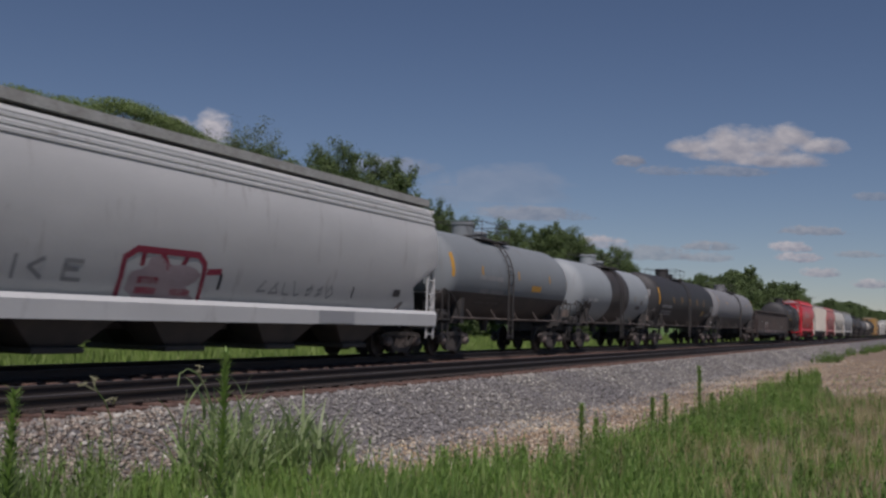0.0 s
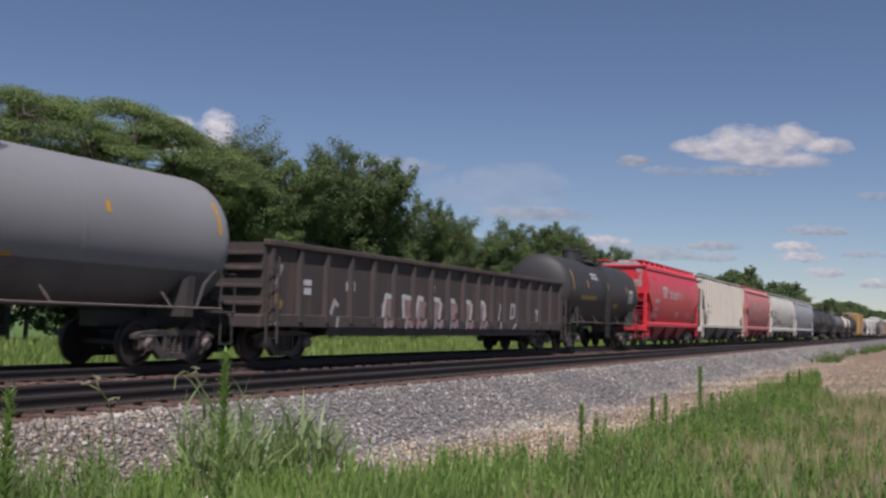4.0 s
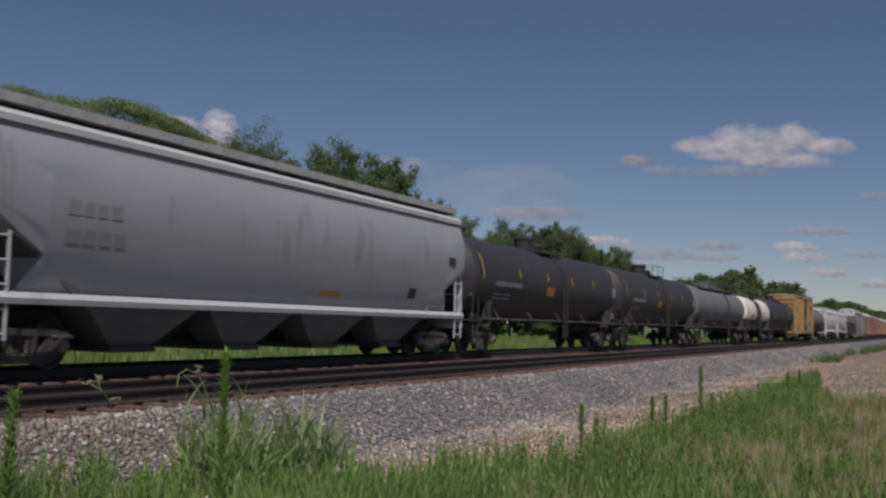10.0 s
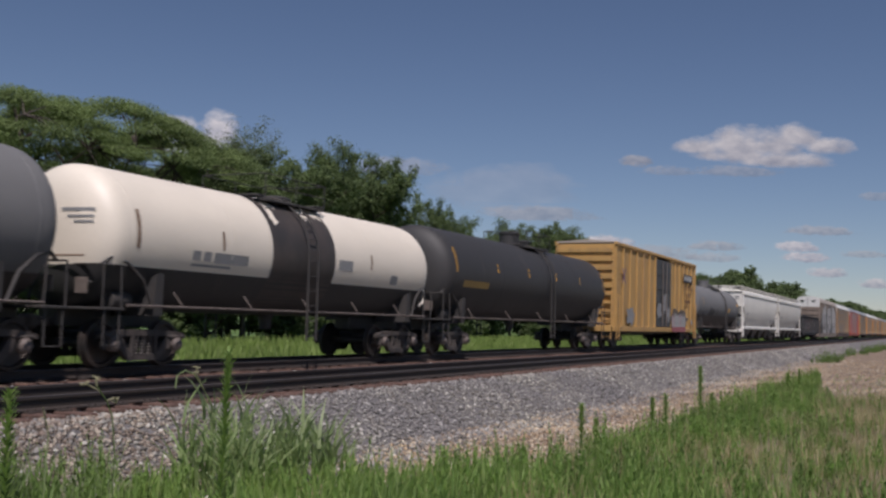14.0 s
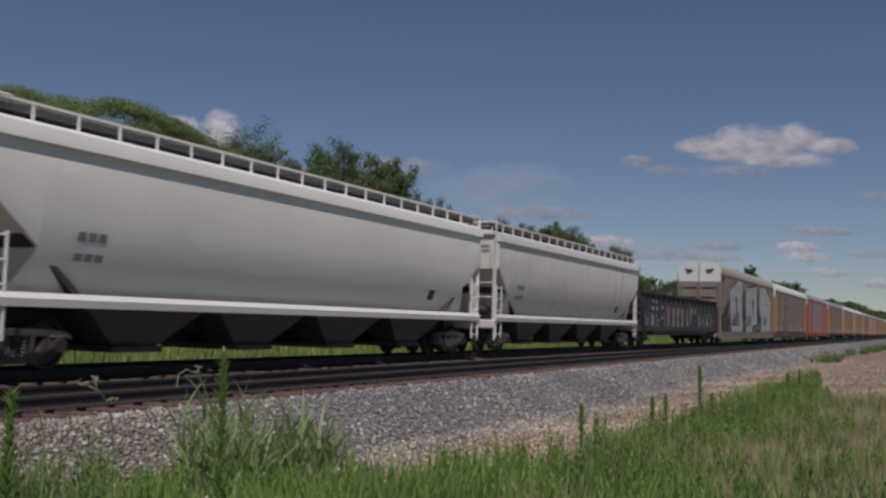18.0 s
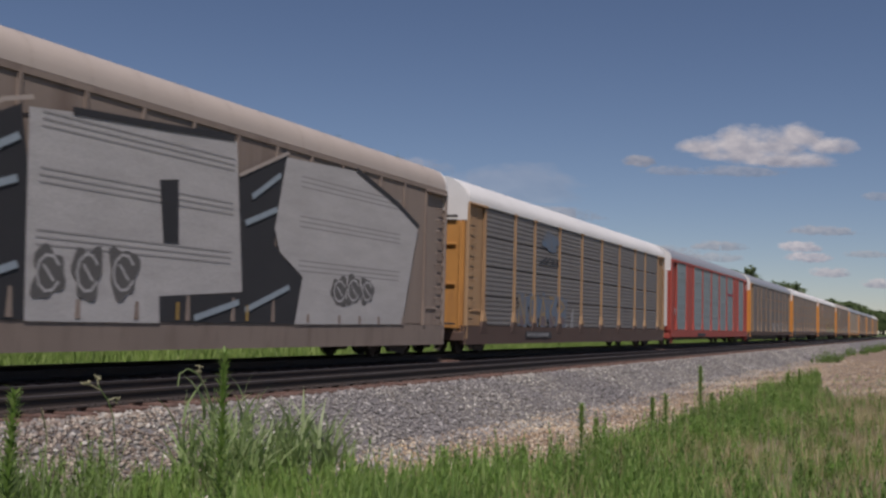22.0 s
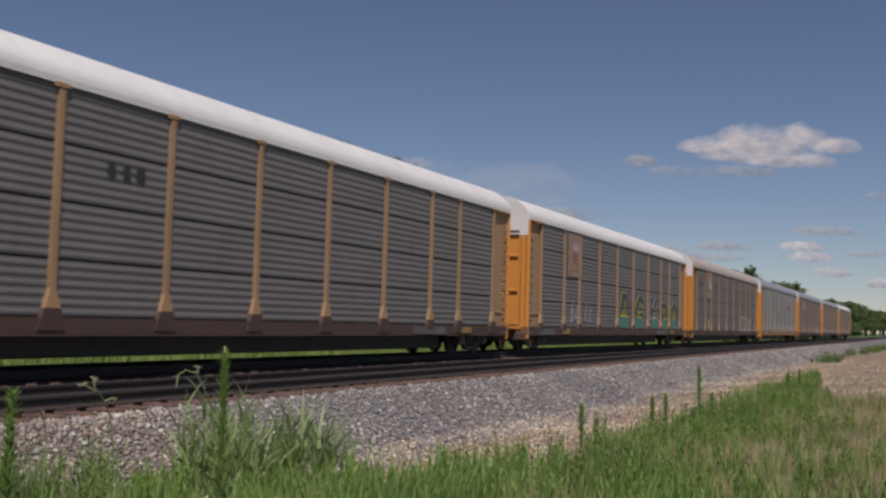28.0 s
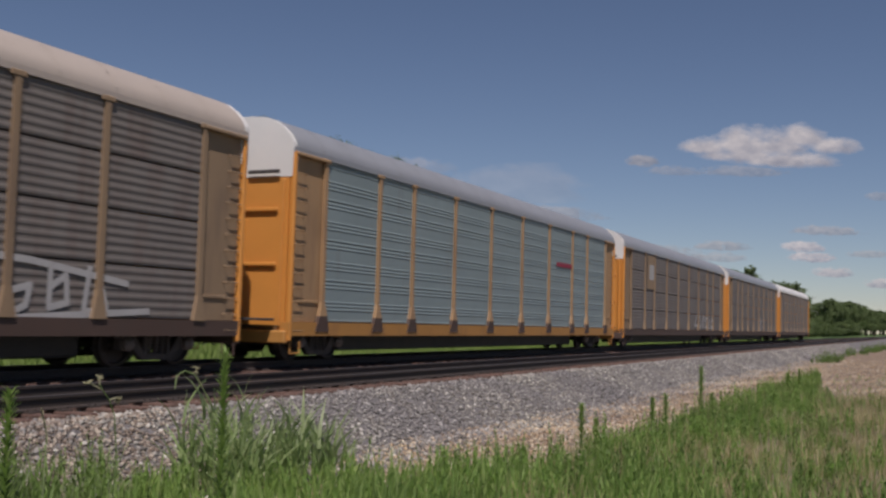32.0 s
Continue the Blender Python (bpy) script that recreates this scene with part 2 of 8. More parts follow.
def ground_z(x, y):
    z = np.interp(y, PROFILE_Y, PROFILE_Z)
    rough = np.interp(y, [7.6, 8.9, 17.3, 18.6], [1.0, 0.0, 0.0, 1.0])
    return z + rough * 0.035 * (np.sin(np.asarray(x) * 0.9 + np.asarray(y) * 1.7) + np.sin(np.asarray(x) * 0.37 - np.asarray(y) * 0.8 + 1.3))


gx = np.unique(np.concatenate([np.linspace(-2600, -60, 16), np.arange(-50, 70, 0.6), np.linspace(70, 400, 110), np.linspace(410, 4200, 30)]))
gy = np.unique(np.concatenate([np.linspace(-2600, -20, 12), np.arange(-16, 8, 0.7), np.arange(6.4, 20, 0.3), np.arange(20, 60, 4.0), np.linspace(70, 3000, 14), PROFILE_Y[1:-1]]))
GX, GY = np.meshgrid(gx, gy, indexing="ij")
GV = np.stack([GX, GY, ground_z(GX, GY)], -1).reshape(-1, 3)
ii, jj = np.meshgrid(np.arange(len(gx) - 1), np.arange(len(gy) - 1), indexing="ij")
a0 = (ii * len(gy) + jj).ravel()
GF = np.stack([a0, a0 + len(gy), a0 + len(gy) + 1, a0 + 1], 1)


def ground_material():
    m, nt, bs = base_mat("verge_soil_ballast_and_turf")
    tc = nt.nodes.new("ShaderNodeTexCoord")
    sp = nt.nodes.new("ShaderNodeSeparateXYZ")
    nt.links.new(tc.outputs["Object"], sp.inputs[0])
    wob = noise_of(nt, 0.5, 5)
    wo = nt.nodes.new("ShaderNodeMath")
    wo.operation, wo.inputs[1].default_value, wo.inputs[2].default_value = "MULTIPLY_ADD", 2.4, -1.2
    nt.links.new(wob, wo.inputs[0])
    yy = nt.nodes.new("ShaderNodeMath")
    yy.operation = "ADD"
    nt.links.new(sp.outputs[1], yy.inputs[0])
    nt.links.new(wo.outputs[0], yy.inputs[1])
    fine = noise_of(nt, 26, 4)
    turf = mixed(nt, ramp(nt, noise_of(nt, 1.6, 4), 0.35, 0.65), (0.1, 0.11, 0.045), (0.27, 0.22, 0.13))
    sand = mixed(nt, ramp(nt, noise_of(nt, 2.2, 4), 0.3, 0.7), (0.31, 0.22, 0.145), (0.2, 0.155, 0.115))
    ball = mixed(nt, ramp(nt, noise_of(nt, 14, 3), 0.3, 0.7), (0.1, 0.09, 0.085), (0.25, 0.235, 0.23))
    col = mixed(nt, ramp(nt, yy.outputs[0], 4.9, 5.5), turf, sand)
    bare = nt.nodes.new("ShaderNodeMath")
    bare.operation = "MULTIPLY"
    nt.links.new(ramp(nt, sp.outputs[0], 26.0, 30.0), bare.inputs[0])
    nt.links.new(ramp(nt, yy.outputs[0], 1.2, 2.2), bare.inputs[1])
    col = mixed(nt, bare.outputs[0], col, sand)
    col = mixed(nt, ramp(nt, yy.outputs[0], 6.5, 7.4), col, ball)
    far = mixed(nt, ramp(nt, noise_of(nt, 0.15, 4), 0.35, 0.65), (0.08, 0.16, 0.03), (0.13, 0.2, 0.05))
    col = mixed(nt, ramp(nt, yy.outputs[0], 18.8, 19.6), col, far)
    gr = mixed(nt, ramp(nt, fine, 0.3, 0.7), (0.6, 0.6, 0.6), (1.05, 1.05, 1.05))
    nt.links.new(mixed(nt, 1.0, col, gr, "MULTIPLY"), bs.inputs["Base Color"])
    bs.inputs["Roughness"].default_value = 0.95
    b = node(nt, "ShaderNodeBump", Strength=0.7, Distance=0.04)
    nt.links.new(fine, b.inputs["Height"])
    nt.links.new(b.outputs[0], bs.inputs["Normal"])
    return m


ground = new("ground", joined_mesh("ground", GV, GF, ground_material()))
tagged(ground, "grassy verge, grey ballast beds and green meadow", "ground", kind="structure")


# ---- the two tracks ----
def rail_shape(x0, x1):
    web = [(-0.07, -0.175), (0.07, -0.175), (0.07, -0.16), (0.012, -0.14), (0.012, -0.045), (0.036, -0.035), (0.036, -0.004),
           (-0.036, -0.004), (-0.036, -0.035), (-0.012, -0.045), (-0.012, -0.14), (-0.07, -0.16)]
    return Shape().sweep(web, x0, x1)


TIE_MESH = mesh_of("tie", Shape().box((0, 0, -0.09), (0.22, 2.6, 0.18), 0.015), M_TIE)
PLATE = Shape().box((0, 0, 0), (0.2, 0.34, 0.02), 0.004)
for sx in (-0.06, 0.06):
    for sy in (-0.1, 0.1):
        PLATE.box((sx, sy, 0.02), (0.03, 0.03, 0.035), 0.006)
PLATE_MESH = mesh_of("tie_plate", PLATE, M_RAIL)


def track(label, y, first, last, seed):
    r = random.Random(seed)
    thing = new("track")
    thing.location = (0, y, 0)
    tagged(thing, label, "railway track", "railway tracks", "structure")
    for s in (-0.7175, 0.7175):
        rail = part("rail", Shape().add([(x, yy + s, z) for x, yy, z in rail_shape(-400, 1500).v], rail_shape(-400, 1500).f), M_RAIL, thing, "brown rusted steel rail")
        part("running_surface", Shape().sweep([(s - 0.031, -0.004), (s + 0.031, -0.004), (s + 0.027, 0.002), (s - 0.027, 0.002)], -400, 1500), M_RAILHEAD, rail, "worn shiny rail head")
    n = int((last - first) / 0.53)
    for k in range(n):
        x = first + k * 0.53 + r.uniform(-0.03, 0.03)
        t = part("tie", TIE_MESH, None, thing, m=pose(x, r.uniform(-0.05, 0.05), -0.19 + r.uniform(-0.012, 0.01), 0, 0, r.uniform(-1.2, 1.2)))
        if x < 30:
            for s in (-0.7175, 0.7175):
                part("tie_plate", PLATE_MESH, None, t, m=pose(0, s, 0.01))
    rest = Shape()
    for k in range(-150, 0):
        rest.box((first + k * 0.53, 0, -0.28), (0.22, 2.6, 0.18))
    for k in range(n, n + 500):
        rest.box((first + k * 0.53, 0, -0.28), (0.22, 2.6, 0.18))
    tagged(part("ties", rest, M_TIE, thing, "row of weathered wooden ties", 0), kind="stuff")
    return thing


track("empty railway track of rusted rails on brown wooden ties", NEAR_Y, 4.0, 90.0, 3)
track("railway track under the train, rails on wooden ties", TRAIN_Y, 6.0, 60.0, 4)


# ---- loose stone ----
def stones(name, label, n, xr, yr, size, material, keep, seed):
    """Crushed stone: uneven eight-sided lumps that lie on the ground."""
    g = np.random.default_rng(seed)
    u = g.random(n)
    x = xr[0] + (xr[1] - xr[0]) * u ** 1.7
    y = yr[0] + (yr[1] - yr[0]) * g.random(n)
    ok = g.random(n) < keep(x, y)
    x, y = x[ok], y[ok]
    n = len(x)
    s = size * (0.55 + 0.9 * g.random(n) ** 2)
    base = np.array([(1, 0, 0), (-1, 0, 0), (0, 1, 0), (0, -1, 0), (0.3, 0.2, 0.8), (-0.3, 0.1, -0.8)])
    tri = np.array([(0, 2, 4), (2, 1, 4), (1, 3, 4), (3, 0, 4), (2, 0, 5), (1, 2, 5), (3, 1, 5), (0, 3, 5)])
    v = base[None] * (0.65 + 0.7 * g.random((n, 6, 3))) * s[:, None, None]
    t = g.random(n) * 6.28
    c, q = np.cos(t)[:, None], np.sin(t)[:, None]
    vx, vy = v[..., 0] * c - v[..., 1] * q, v[..., 0] * q + v[..., 1] * c
    z = ground_z(x, y) + s * 0.35
    v = np.stack([vx + x[:, None], vy + y[:, None], v[..., 2] * 0.8 + z[:, None]], -1)
    f = (tri[None] + (np.arange(n) * 6)[:, None, None]).reshape(-1, 3)
    ob = new(name, joined_mesh(name, v.reshape(-1, 3), f, material))
    return tagged(ob, label, "gravel", kind="stuff")


stones("ballast_stone", "grey crushed stone ballast beside the track", 78000, (4, 130), (6.3, 9.75), 0.036, M_STONE, lambda x, y: np.where(y < 7.6, np.clip((y - 6.3) / 1.2, 0, 1) ** 1.5, 1.0) * np.interp(x, [9.0, 11.5], [0.35, 1.0]), 1)
stones("shoulder_stone", "pinkish tan crushed stone on the ballast shoulder", 15000, (5.5, 12.5), (7.2, 9.5), 0.031, M_PINKSTONE, lambda x, y: np.interp(x, [9.5, 12.0], [1.0, 0.1]), 5)
stones("crib_stone", "grey crushed stone between the ties and tracks", 30000, (4, 60), (9.6, 16.8), 0.034, M_STONE, lambda x, y: np.where(np.abs(y - NEAR_Y) < 1.35, 0.35, 1.0), 2)
stones("gravel", "tan gravel spread along the foot of the ballast", 42000, (8, 80), (4.2, 7.6), 0.031, M_PEBBLE, lambda x, y: np.clip((y - 4.2) / 1.0, 0, 1) * 0.9, 3)
stones("sand_stones", "small stones on the bare sandy patch", 14000, (31, 75), (0.8, 6.2), 0.035, M_PEBBLE, lambda x, y: np.where(y < 0.09 * x, 0.8, 0.0), 6)


# ---- parts that every car shares ----
def truck_meshes():
    # cast truss side: arched top, V-shaped bottom, two columns round the springs, hooded ends over the bearings
    sf = Shape().prism([(-1.2, 0.64), (-1.0, 0.7), (-0.45, 0.74), (0.45, 0.74), (1.0, 0.7), (1.2, 0.64), (1.2, 0.56), (0.95, 0.59), (0.45, 0.62), (-0.45, 0.62), (-0.95, 0.59), (-1.2, 0.56)], -0.08, 0.08)
    sf.prism([(-0.74, 0.6), (-0.62, 0.6), (-0.36, 0.26), (0.36, 0.26), (0.62, 0.6), (0.74, 0.6), (0.74, 0.42), (0.42, 0.14), (-0.42, 0.14), (-0.74, 0.42)], -0.07, 0.07)
    for x in (-0.33, 0.33):
        sf.box((x, 0, 0.42), (0.09, 0.17, 0.44), 0.02)
    for x in (-0.89, 0.89):
        for d in (-0.17, 0.17):
            sf.box((x + d, 0, 0.47), (0.06, 0.17, 0.26), 0.02)
        sf.box((x, -0.02, 0.6), (0.42, 0.22, 0.08), 0.03)
    bearing = Shape().lathe([(-0.04, 0.135), (0.08, 0.135), (0.1, 0.1), (0.14, 0.085), (0.16, 0.03)], 14, "y", (0, 0.0, 0.457))
    spring = Shape().lathe([(0.23, 0.055)] + [(0.24 + 0.03 * k, 0.075 if k % 2 else 0.055) for k in range(13)] + [(0.62, 0.055)], 10, "z")
    wheels = Shape()
    for s in (-1, 1):
        prof = [(0.66, 0.05), (0.68, 0.12), (0.70, 0.36), (0.67, 0.40), (0.67, 0.485), (0.70, 0.485), (0.715, 0.457), (0.80, 0.45), (0.81, 0.39), (0.76, 0.36), (0.74, 0.14), (0.82, 0.12), (0.83, 0.05)]
        wheels.lathe([(s * a, r) for a, r in prof][::s], 28, "y", (0, 0, 0))
    wheels.lathe([(-1.0, 0.075), (-0.6, 0.085), (0.6, 0.085), (1.0, 0.075)], 12, "y")
    bol = Shape().box((0, 0, 0.56), (0.42, 2.0, 0.26), 0.04).box((0, 0, 0.74), (0.5, 0.7, 0.1), 0.02)
    for x in (-0.35, 0.35):
        bol.rod((x, -0.8, 0.5), (x, 0.8, 0.5), 0.04)
        bol.box((x * 1.05, -0.75, 0.46), (0.09, 0.12, 0.3), 0.02).box((x * 1.05, 0.75, 0.46), (0.09, 0.12, 0.3), 0.02)
    return (mesh_of("sideframe", sf, M_STEEL, 30), mesh_of("bearing_cap", bearing, M_BEARING, 40), mesh_of("spring", spring, M_STEEL, 40),
            mesh_of("wheelset", wheels, M_WHEEL, 35), mesh_of("truck", bol, M_STEEL, 30))


SIDEFRAME, BEARINGS, SPRINGS, WHEELSET, BOLSTER = truck_meshes()
COUPLER_MESH = mesh_of("coupler", Shape().box((0.42, 0, 0.86), (0.84, 0.16, 0.17), 0.03).box((-0.02, 0.06, 0.86), (0.26, 0.2, 0.28), 0.06).box((0.02, -0.1, 0.86), (0.2, 0.12, 0.24), 0.05), M_STEEL, 30)
HOSE_MESH = mesh_of("air_hose", Shape().pipe([(0.5, 0.25, 0.7), (0.3, 0.25, 0.5), (0.12, 0.22, 0.4), (0.0, 0.18, 0.38)], 0.022), M_FRAME, 40)
WHEELSETS = []


def running_gear(car, half, inset, colour=None):
    """Trucks, couplers and hoses at both ends of a car."""
    for s in (-1, 1):
        t = part("truck", BOLSTER, None, car, m=pose(s * (half - inset), 0, 0))
        for q in (-1, 1):
            part("sideframe", SIDEFRAME, colour, t, m=pose(0, q * 1.0, 0, 0, 0, 0 if q < 0 else 180))
            for x in (-0.89, 0.89):
                part("bearing_cap", BEARINGS, None, t, m=pose(x, q * 1.07, 0, 0, 0, 180 if q < 0 else 0))
            for x in (-0.19, 0.0, 0.19):
                part("spring", SPRINGS, None, t, m=pose(x, q * 1.0, 0))
            w = part("wheelset", WHEELSET, None, t, m=pose(q * 0.89, 0, 0.457))
            WHEELSETS.append((w, car, s * (half - inset) + q * 0.89, q * 0.89))
        part("coupler", COUPLER_MESH, None, car, m=pose(s * half, 0, 0, 0, 0, 180 if s > 0 else 0))
        part("air_hose", HOSE_MESH, None, car, m=pose(s * half, 0, 0, 0, 0, 180 if s > 0 else 0))


def ladder(x0, z0, z1, y, width=0.42, step=0.36, along="x", r=0.016):
    s = Shape()
    e = (width / 2, 0) if along == "x" else (0, width / 2)
    for k in (-1, 1):
        s.box((x0 + k * e[0], y + k * e[1], (z0 + z1) / 2), (0.05, 0.05, z1 - z0), 0.01)
    z = z0 + 0.12
    while z < z1:
        s.rod((x0 - e[0], y - e[1], z), (x0 + e[0], y + e[1], z), r, 6)
        z += step
    return s


def new_car(name, label, category, group="freight cars of the passing train"):
    car = new(name)
    return tagged(car, label, category, group)


def bars(car, surf, rows, material, name="marking"):
    """Plain painted bars that follow a car's side: rows of (x0, x1, z0, z1)."""
    for x0, x1, z0, z1 in rows:
        s = Shape().grid(lambda u, v: surf(x0 + (x1 - x0) * u, z0 + (z1 - z0) * v), max(1, int((x1 - x0) / 0.8)), max(1, int((z1 - z0) / 0.15)))
        part(name, s, material, car)


def blob(car, surf, cx, cz, rx, rz, material, seed, name="graffiti", lobes=5):
    """A patch of sprayed paint with a wavy outline."""
    r = random.Random(seed)
    ph = [r.uniform(0, 6.28) for _ in range(3)]
    n = 28
    edge = []
    for k in range(n):
        t = 2 * math.pi * k / n
        w = 1 + 0.16 * math.sin(lobes * t + ph[0]) + 0.1 * math.sin((lobes + 3) * t + ph[1])
        sq = 1 / max(abs(math.cos(t)), abs(math.sin(t))) ** 0.6
        edge.append((cx + rx * w * sq * math.cos(t), cz + rz * w * sq * math.sin(t)))
    v = [surf(cx, cz)]
    f = []
    for q in (0.5, 1.0):
        v += [surf(cx + (x - cx) * q, cz + (z - cz) * q) for x, z in edge]
    for k in range(n):
        k2 = (k + 1) % n
        f += [(0, 1 + k, 1 + k2), (1 + k, 1 + n + k, 1 + n + k2, 1 + k2)]
    part(name, Shape().add(v, f), material, car)


def strokes(car, surf, lines, width, material, name="graffiti"):
    """Sprayed lines, each a run of (x, z) points, as flat ribbons on the side."""
    for pts in lines:
        s = Shape()
        for (x0, z0), (x1, z1) in zip(pts, pts[1:]):
            d = math.hypot(x1 - x0, z1 - z0) or 1
            ox, oz = -(z1 - z0) / d * width / 2, (x1 - x0) / d * width / 2
            ex, ez = (x1 - x0) / d * width * 0.3, (z1 - z0) / d * width * 0.3
            n = max(1, int(d / 0.3))
            s.grid(lambda u, v: surf(x0 - ex + (x1 - x0 + 2 * ex) * u + ox * (2 * v - 1), z0 - ez + (z1 - z0 + 2 * ez) * u + oz * (2 * v - 1)), n, 1)
        part(name, s, material, car)


def tag_lines(x, z, w, h, n, seed):
    """Scribbled, unreadable letters: n loops in a row."""
    r = random.Random(seed)
    out = []
    for k in range(n):
        a = x + w * k / n
        b = w / n * 0.75
        pts = [(a + b * r.choice((0, 0.2, 0.8)), z + h * r.uniform(0.75, 1.05)), (a + b * r.uniform(0, 0.3), z + h * r.uniform(-0.05, 0.2)),
               (a + b * r.uniform(0.7, 1), z + h * r.uniform(0, 0.3)), (a + b * r.uniform(0.6, 1), z + h * r.uniform(0.5, 1)), (a + b * 0.3, z + h * r.uniform(0.4, 0.6))]
        out.append(pts[:r.choice((3, 4, 5))])
    return out


# ---- tank cars ----
def tank_car(label, length, radius, mat, belly=None, bands=(), platform=True, ladder_at=(0.0,), mid_z=None, long_walk=False, end_mat=None, inset=0.38, head=0.65, head_marks=None, housing=-0.9):
    half = length / 2
    car = new_car("tank_car", label, "tank car")
    body = half - inset
    zc = mid_z or 1.16 + radius
    def cap(t):
        # a dished head with a tight knuckle
        return head * (1 - math.cos(t) ** 0.78), radius * math.sin(t) ** 0.78

    arc = [cap(t) for t in np.linspace(0.06, math.pi / 2, 11)]
    prof = [(-body, 0.02)] + [(-body + a, b) for a, b in arc]
    prof += [(x, radius) for x in np.linspace(-body + head + 0.5, body - head - 0.5, 9)]
    prof += [(body - a, b) for a, b in arc[::-1]] + [(body, 0.02)]
    tank = part("tank", Shape().lathe(prof, 56, "x", (0, 0, zc)), mat, car, "", 40)

    def surf(x, z, lift=0.006, side=-1):
        d = max(-1.0, min(1.0, (z - zc) / radius))
        e = 1.0
        inner = body - head
        if abs(x) > inner:
            e = max(0.02, 1 - ((abs(x) - inner) / head) ** 2.564) ** 0.39
        return (x, side * math.sqrt(max(0.0, 1 - d * d)) * (radius * e + lift), zc + d * (radius * e + lift))

    for x0, x1, m in bands:
        s = Shape()
        s.grid(lambda u, v: (x0 + (x1 - x0) * u, (radius + 0.008) * math.cos(6.2832 * v), zc + (radius + 0.008) * math.sin(6.2832 * v)), 2, 56)
        part("painted_band", s, m, tank)
    # a thin shell in the belly colour covers the tank below ztop
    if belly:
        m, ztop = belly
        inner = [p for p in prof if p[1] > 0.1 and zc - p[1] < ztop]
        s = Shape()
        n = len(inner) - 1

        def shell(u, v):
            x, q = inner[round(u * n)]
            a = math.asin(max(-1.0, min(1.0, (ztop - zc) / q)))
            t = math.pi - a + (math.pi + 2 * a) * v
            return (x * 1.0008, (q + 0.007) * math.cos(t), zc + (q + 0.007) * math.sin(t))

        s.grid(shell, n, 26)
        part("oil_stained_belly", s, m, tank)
    # rolled seams round the shell
    for x in np.linspace(-body + head + 0.1, body - head - 0.1, 5):
        part("weld_seam", Shape().lathe([(x - 0.03, radius - 0.01), (x - 0.02, radius + 0.004), (x + 0.02, radius + 0.004), (x + 0.03, radius - 0.01)], 48, "x", (0, 0, zc)), end_mat or mat, tank, "", 60)
    # underframe
    part("stub_sill", Shape().box((-half + 1.9, 0, 0.95), (2.9, 0.5, 0.36), 0.03), M_FRAME, car)
    part("stub_sill", Shape().box((half - 1.9, 0, 0.95), (2.9, 0.5, 0.36), 0.03), M_FRAME, car)
    for s in (-1, 1):
        xs = s * (half - 1.95)
        for q in (-1, 1):
            sad = Shape().add([(xs - 0.14, q * 0.3, 1.0), (xs + 0.14, q * 0.3, 1.0), (xs + 0.14, q * 1.36, 1.02), (xs - 0.14, q * 1.36, 1.02), (xs - 0.14, q * 0.5, 1.3), (xs + 0.14, q * 0.5, 1.3), (xs + 0.1, q * 1.4, 1.85), (xs - 0.1, q * 1.4, 1.85)],
                    [(0, 1, 2, 3), (4, 7, 6, 5), (0, 4, 5, 1), (2, 6, 7, 3), (1, 5, 6, 2), (0, 3, 7, 4)])
            part("saddle", sad, M_FRAME, car)
        part("end_platform", Shape().box((s * (half - 0.7), 0, 1.13), (0.6, 2.8, 0.05), 0.01), M_FRAME, car, "steel end walkway")
        for q in (-1, 1):
            part("end_handrail", Shape().pipe([(s * (half - 0.45), q * 1.36, 1.1), (s * (half - 0.45), q * 1.36, 1.95), (s * (half - 0.9), q * 1.36, 1.95), (s * (half - 0.95), q * 1.36, 1.1)], 0.02), M_FRAME, car)
            part("corner_step", Shape().pipe([(s * (half - 0.5), q * 1.36, 1.1), (s * (half - 0.5), q * 1.36, 0.45), (s * (half - 0.9), q * 1.36, 0.45), (s * (half - 0.9), q * 1.36, 1.1)], 0.02), M_FRAME, car)
        part("cross_handrail", Shape().pipe([(s * (half - 0.47), -1.36, 1.95), (s * (half - 0.47), 1.36, 1.95)], 0.02), M_FRAME, car)
        part("brake_hose", Shape().pipe([(s * (half - 0.55), -1.2, 1.95), (s * (half - 0.75), -1.25, 2.1), (s * (half - 1.1), -1.32, 2.0), (s * (half - 1.5), -1.36, 1.7), (s * (half - 1.75), -1.38, 1.2)], 0.035), M_FRAME, car, "", 40)
        part("placard_holder", Shape().box((s * (half - 0.42), -0.85, 1.55), (0.03, 0.3, 0.3), 0.01), M_BEARING, car)
        step = Shape().pipe([(s * (half - 0.62), -0.9, 1.6), (s * (half - 0.62), -0.5, 2.0), (s * (half - 0.62), 0.5, 2.0), (s * (half - 0.62), 0.9, 1.6)], 0.03)
        part("jacket_pipe", step, M_FRAME, car)
    part("brake_wheel", Shape().lathe([(-0.03, 0.24), (0.0, 0.27), (0.03, 0.24), (0.0, 0.21)], 20, "x", (-half + 0.5, 0.55, 1.75)).rod((-half + 0.5, 0.3, 1.75), (-half + 0.5, 0.8, 1.75), 0.015).rod((-half + 0.5, 0.55, 1.1), (-half + 0.55, 0.55, 1.75), 0.03), M_FRAME, car)
    part("brake_cylinder", Shape().lathe([(-half + 1.0, 0.1), (-half + 1.02, 0.16), (-half + 1.5, 0.16), (-half + 1.55, 0.1)], 14, "x", (0, -0.95, 1.3)), M_FRAME, car, "", 40)
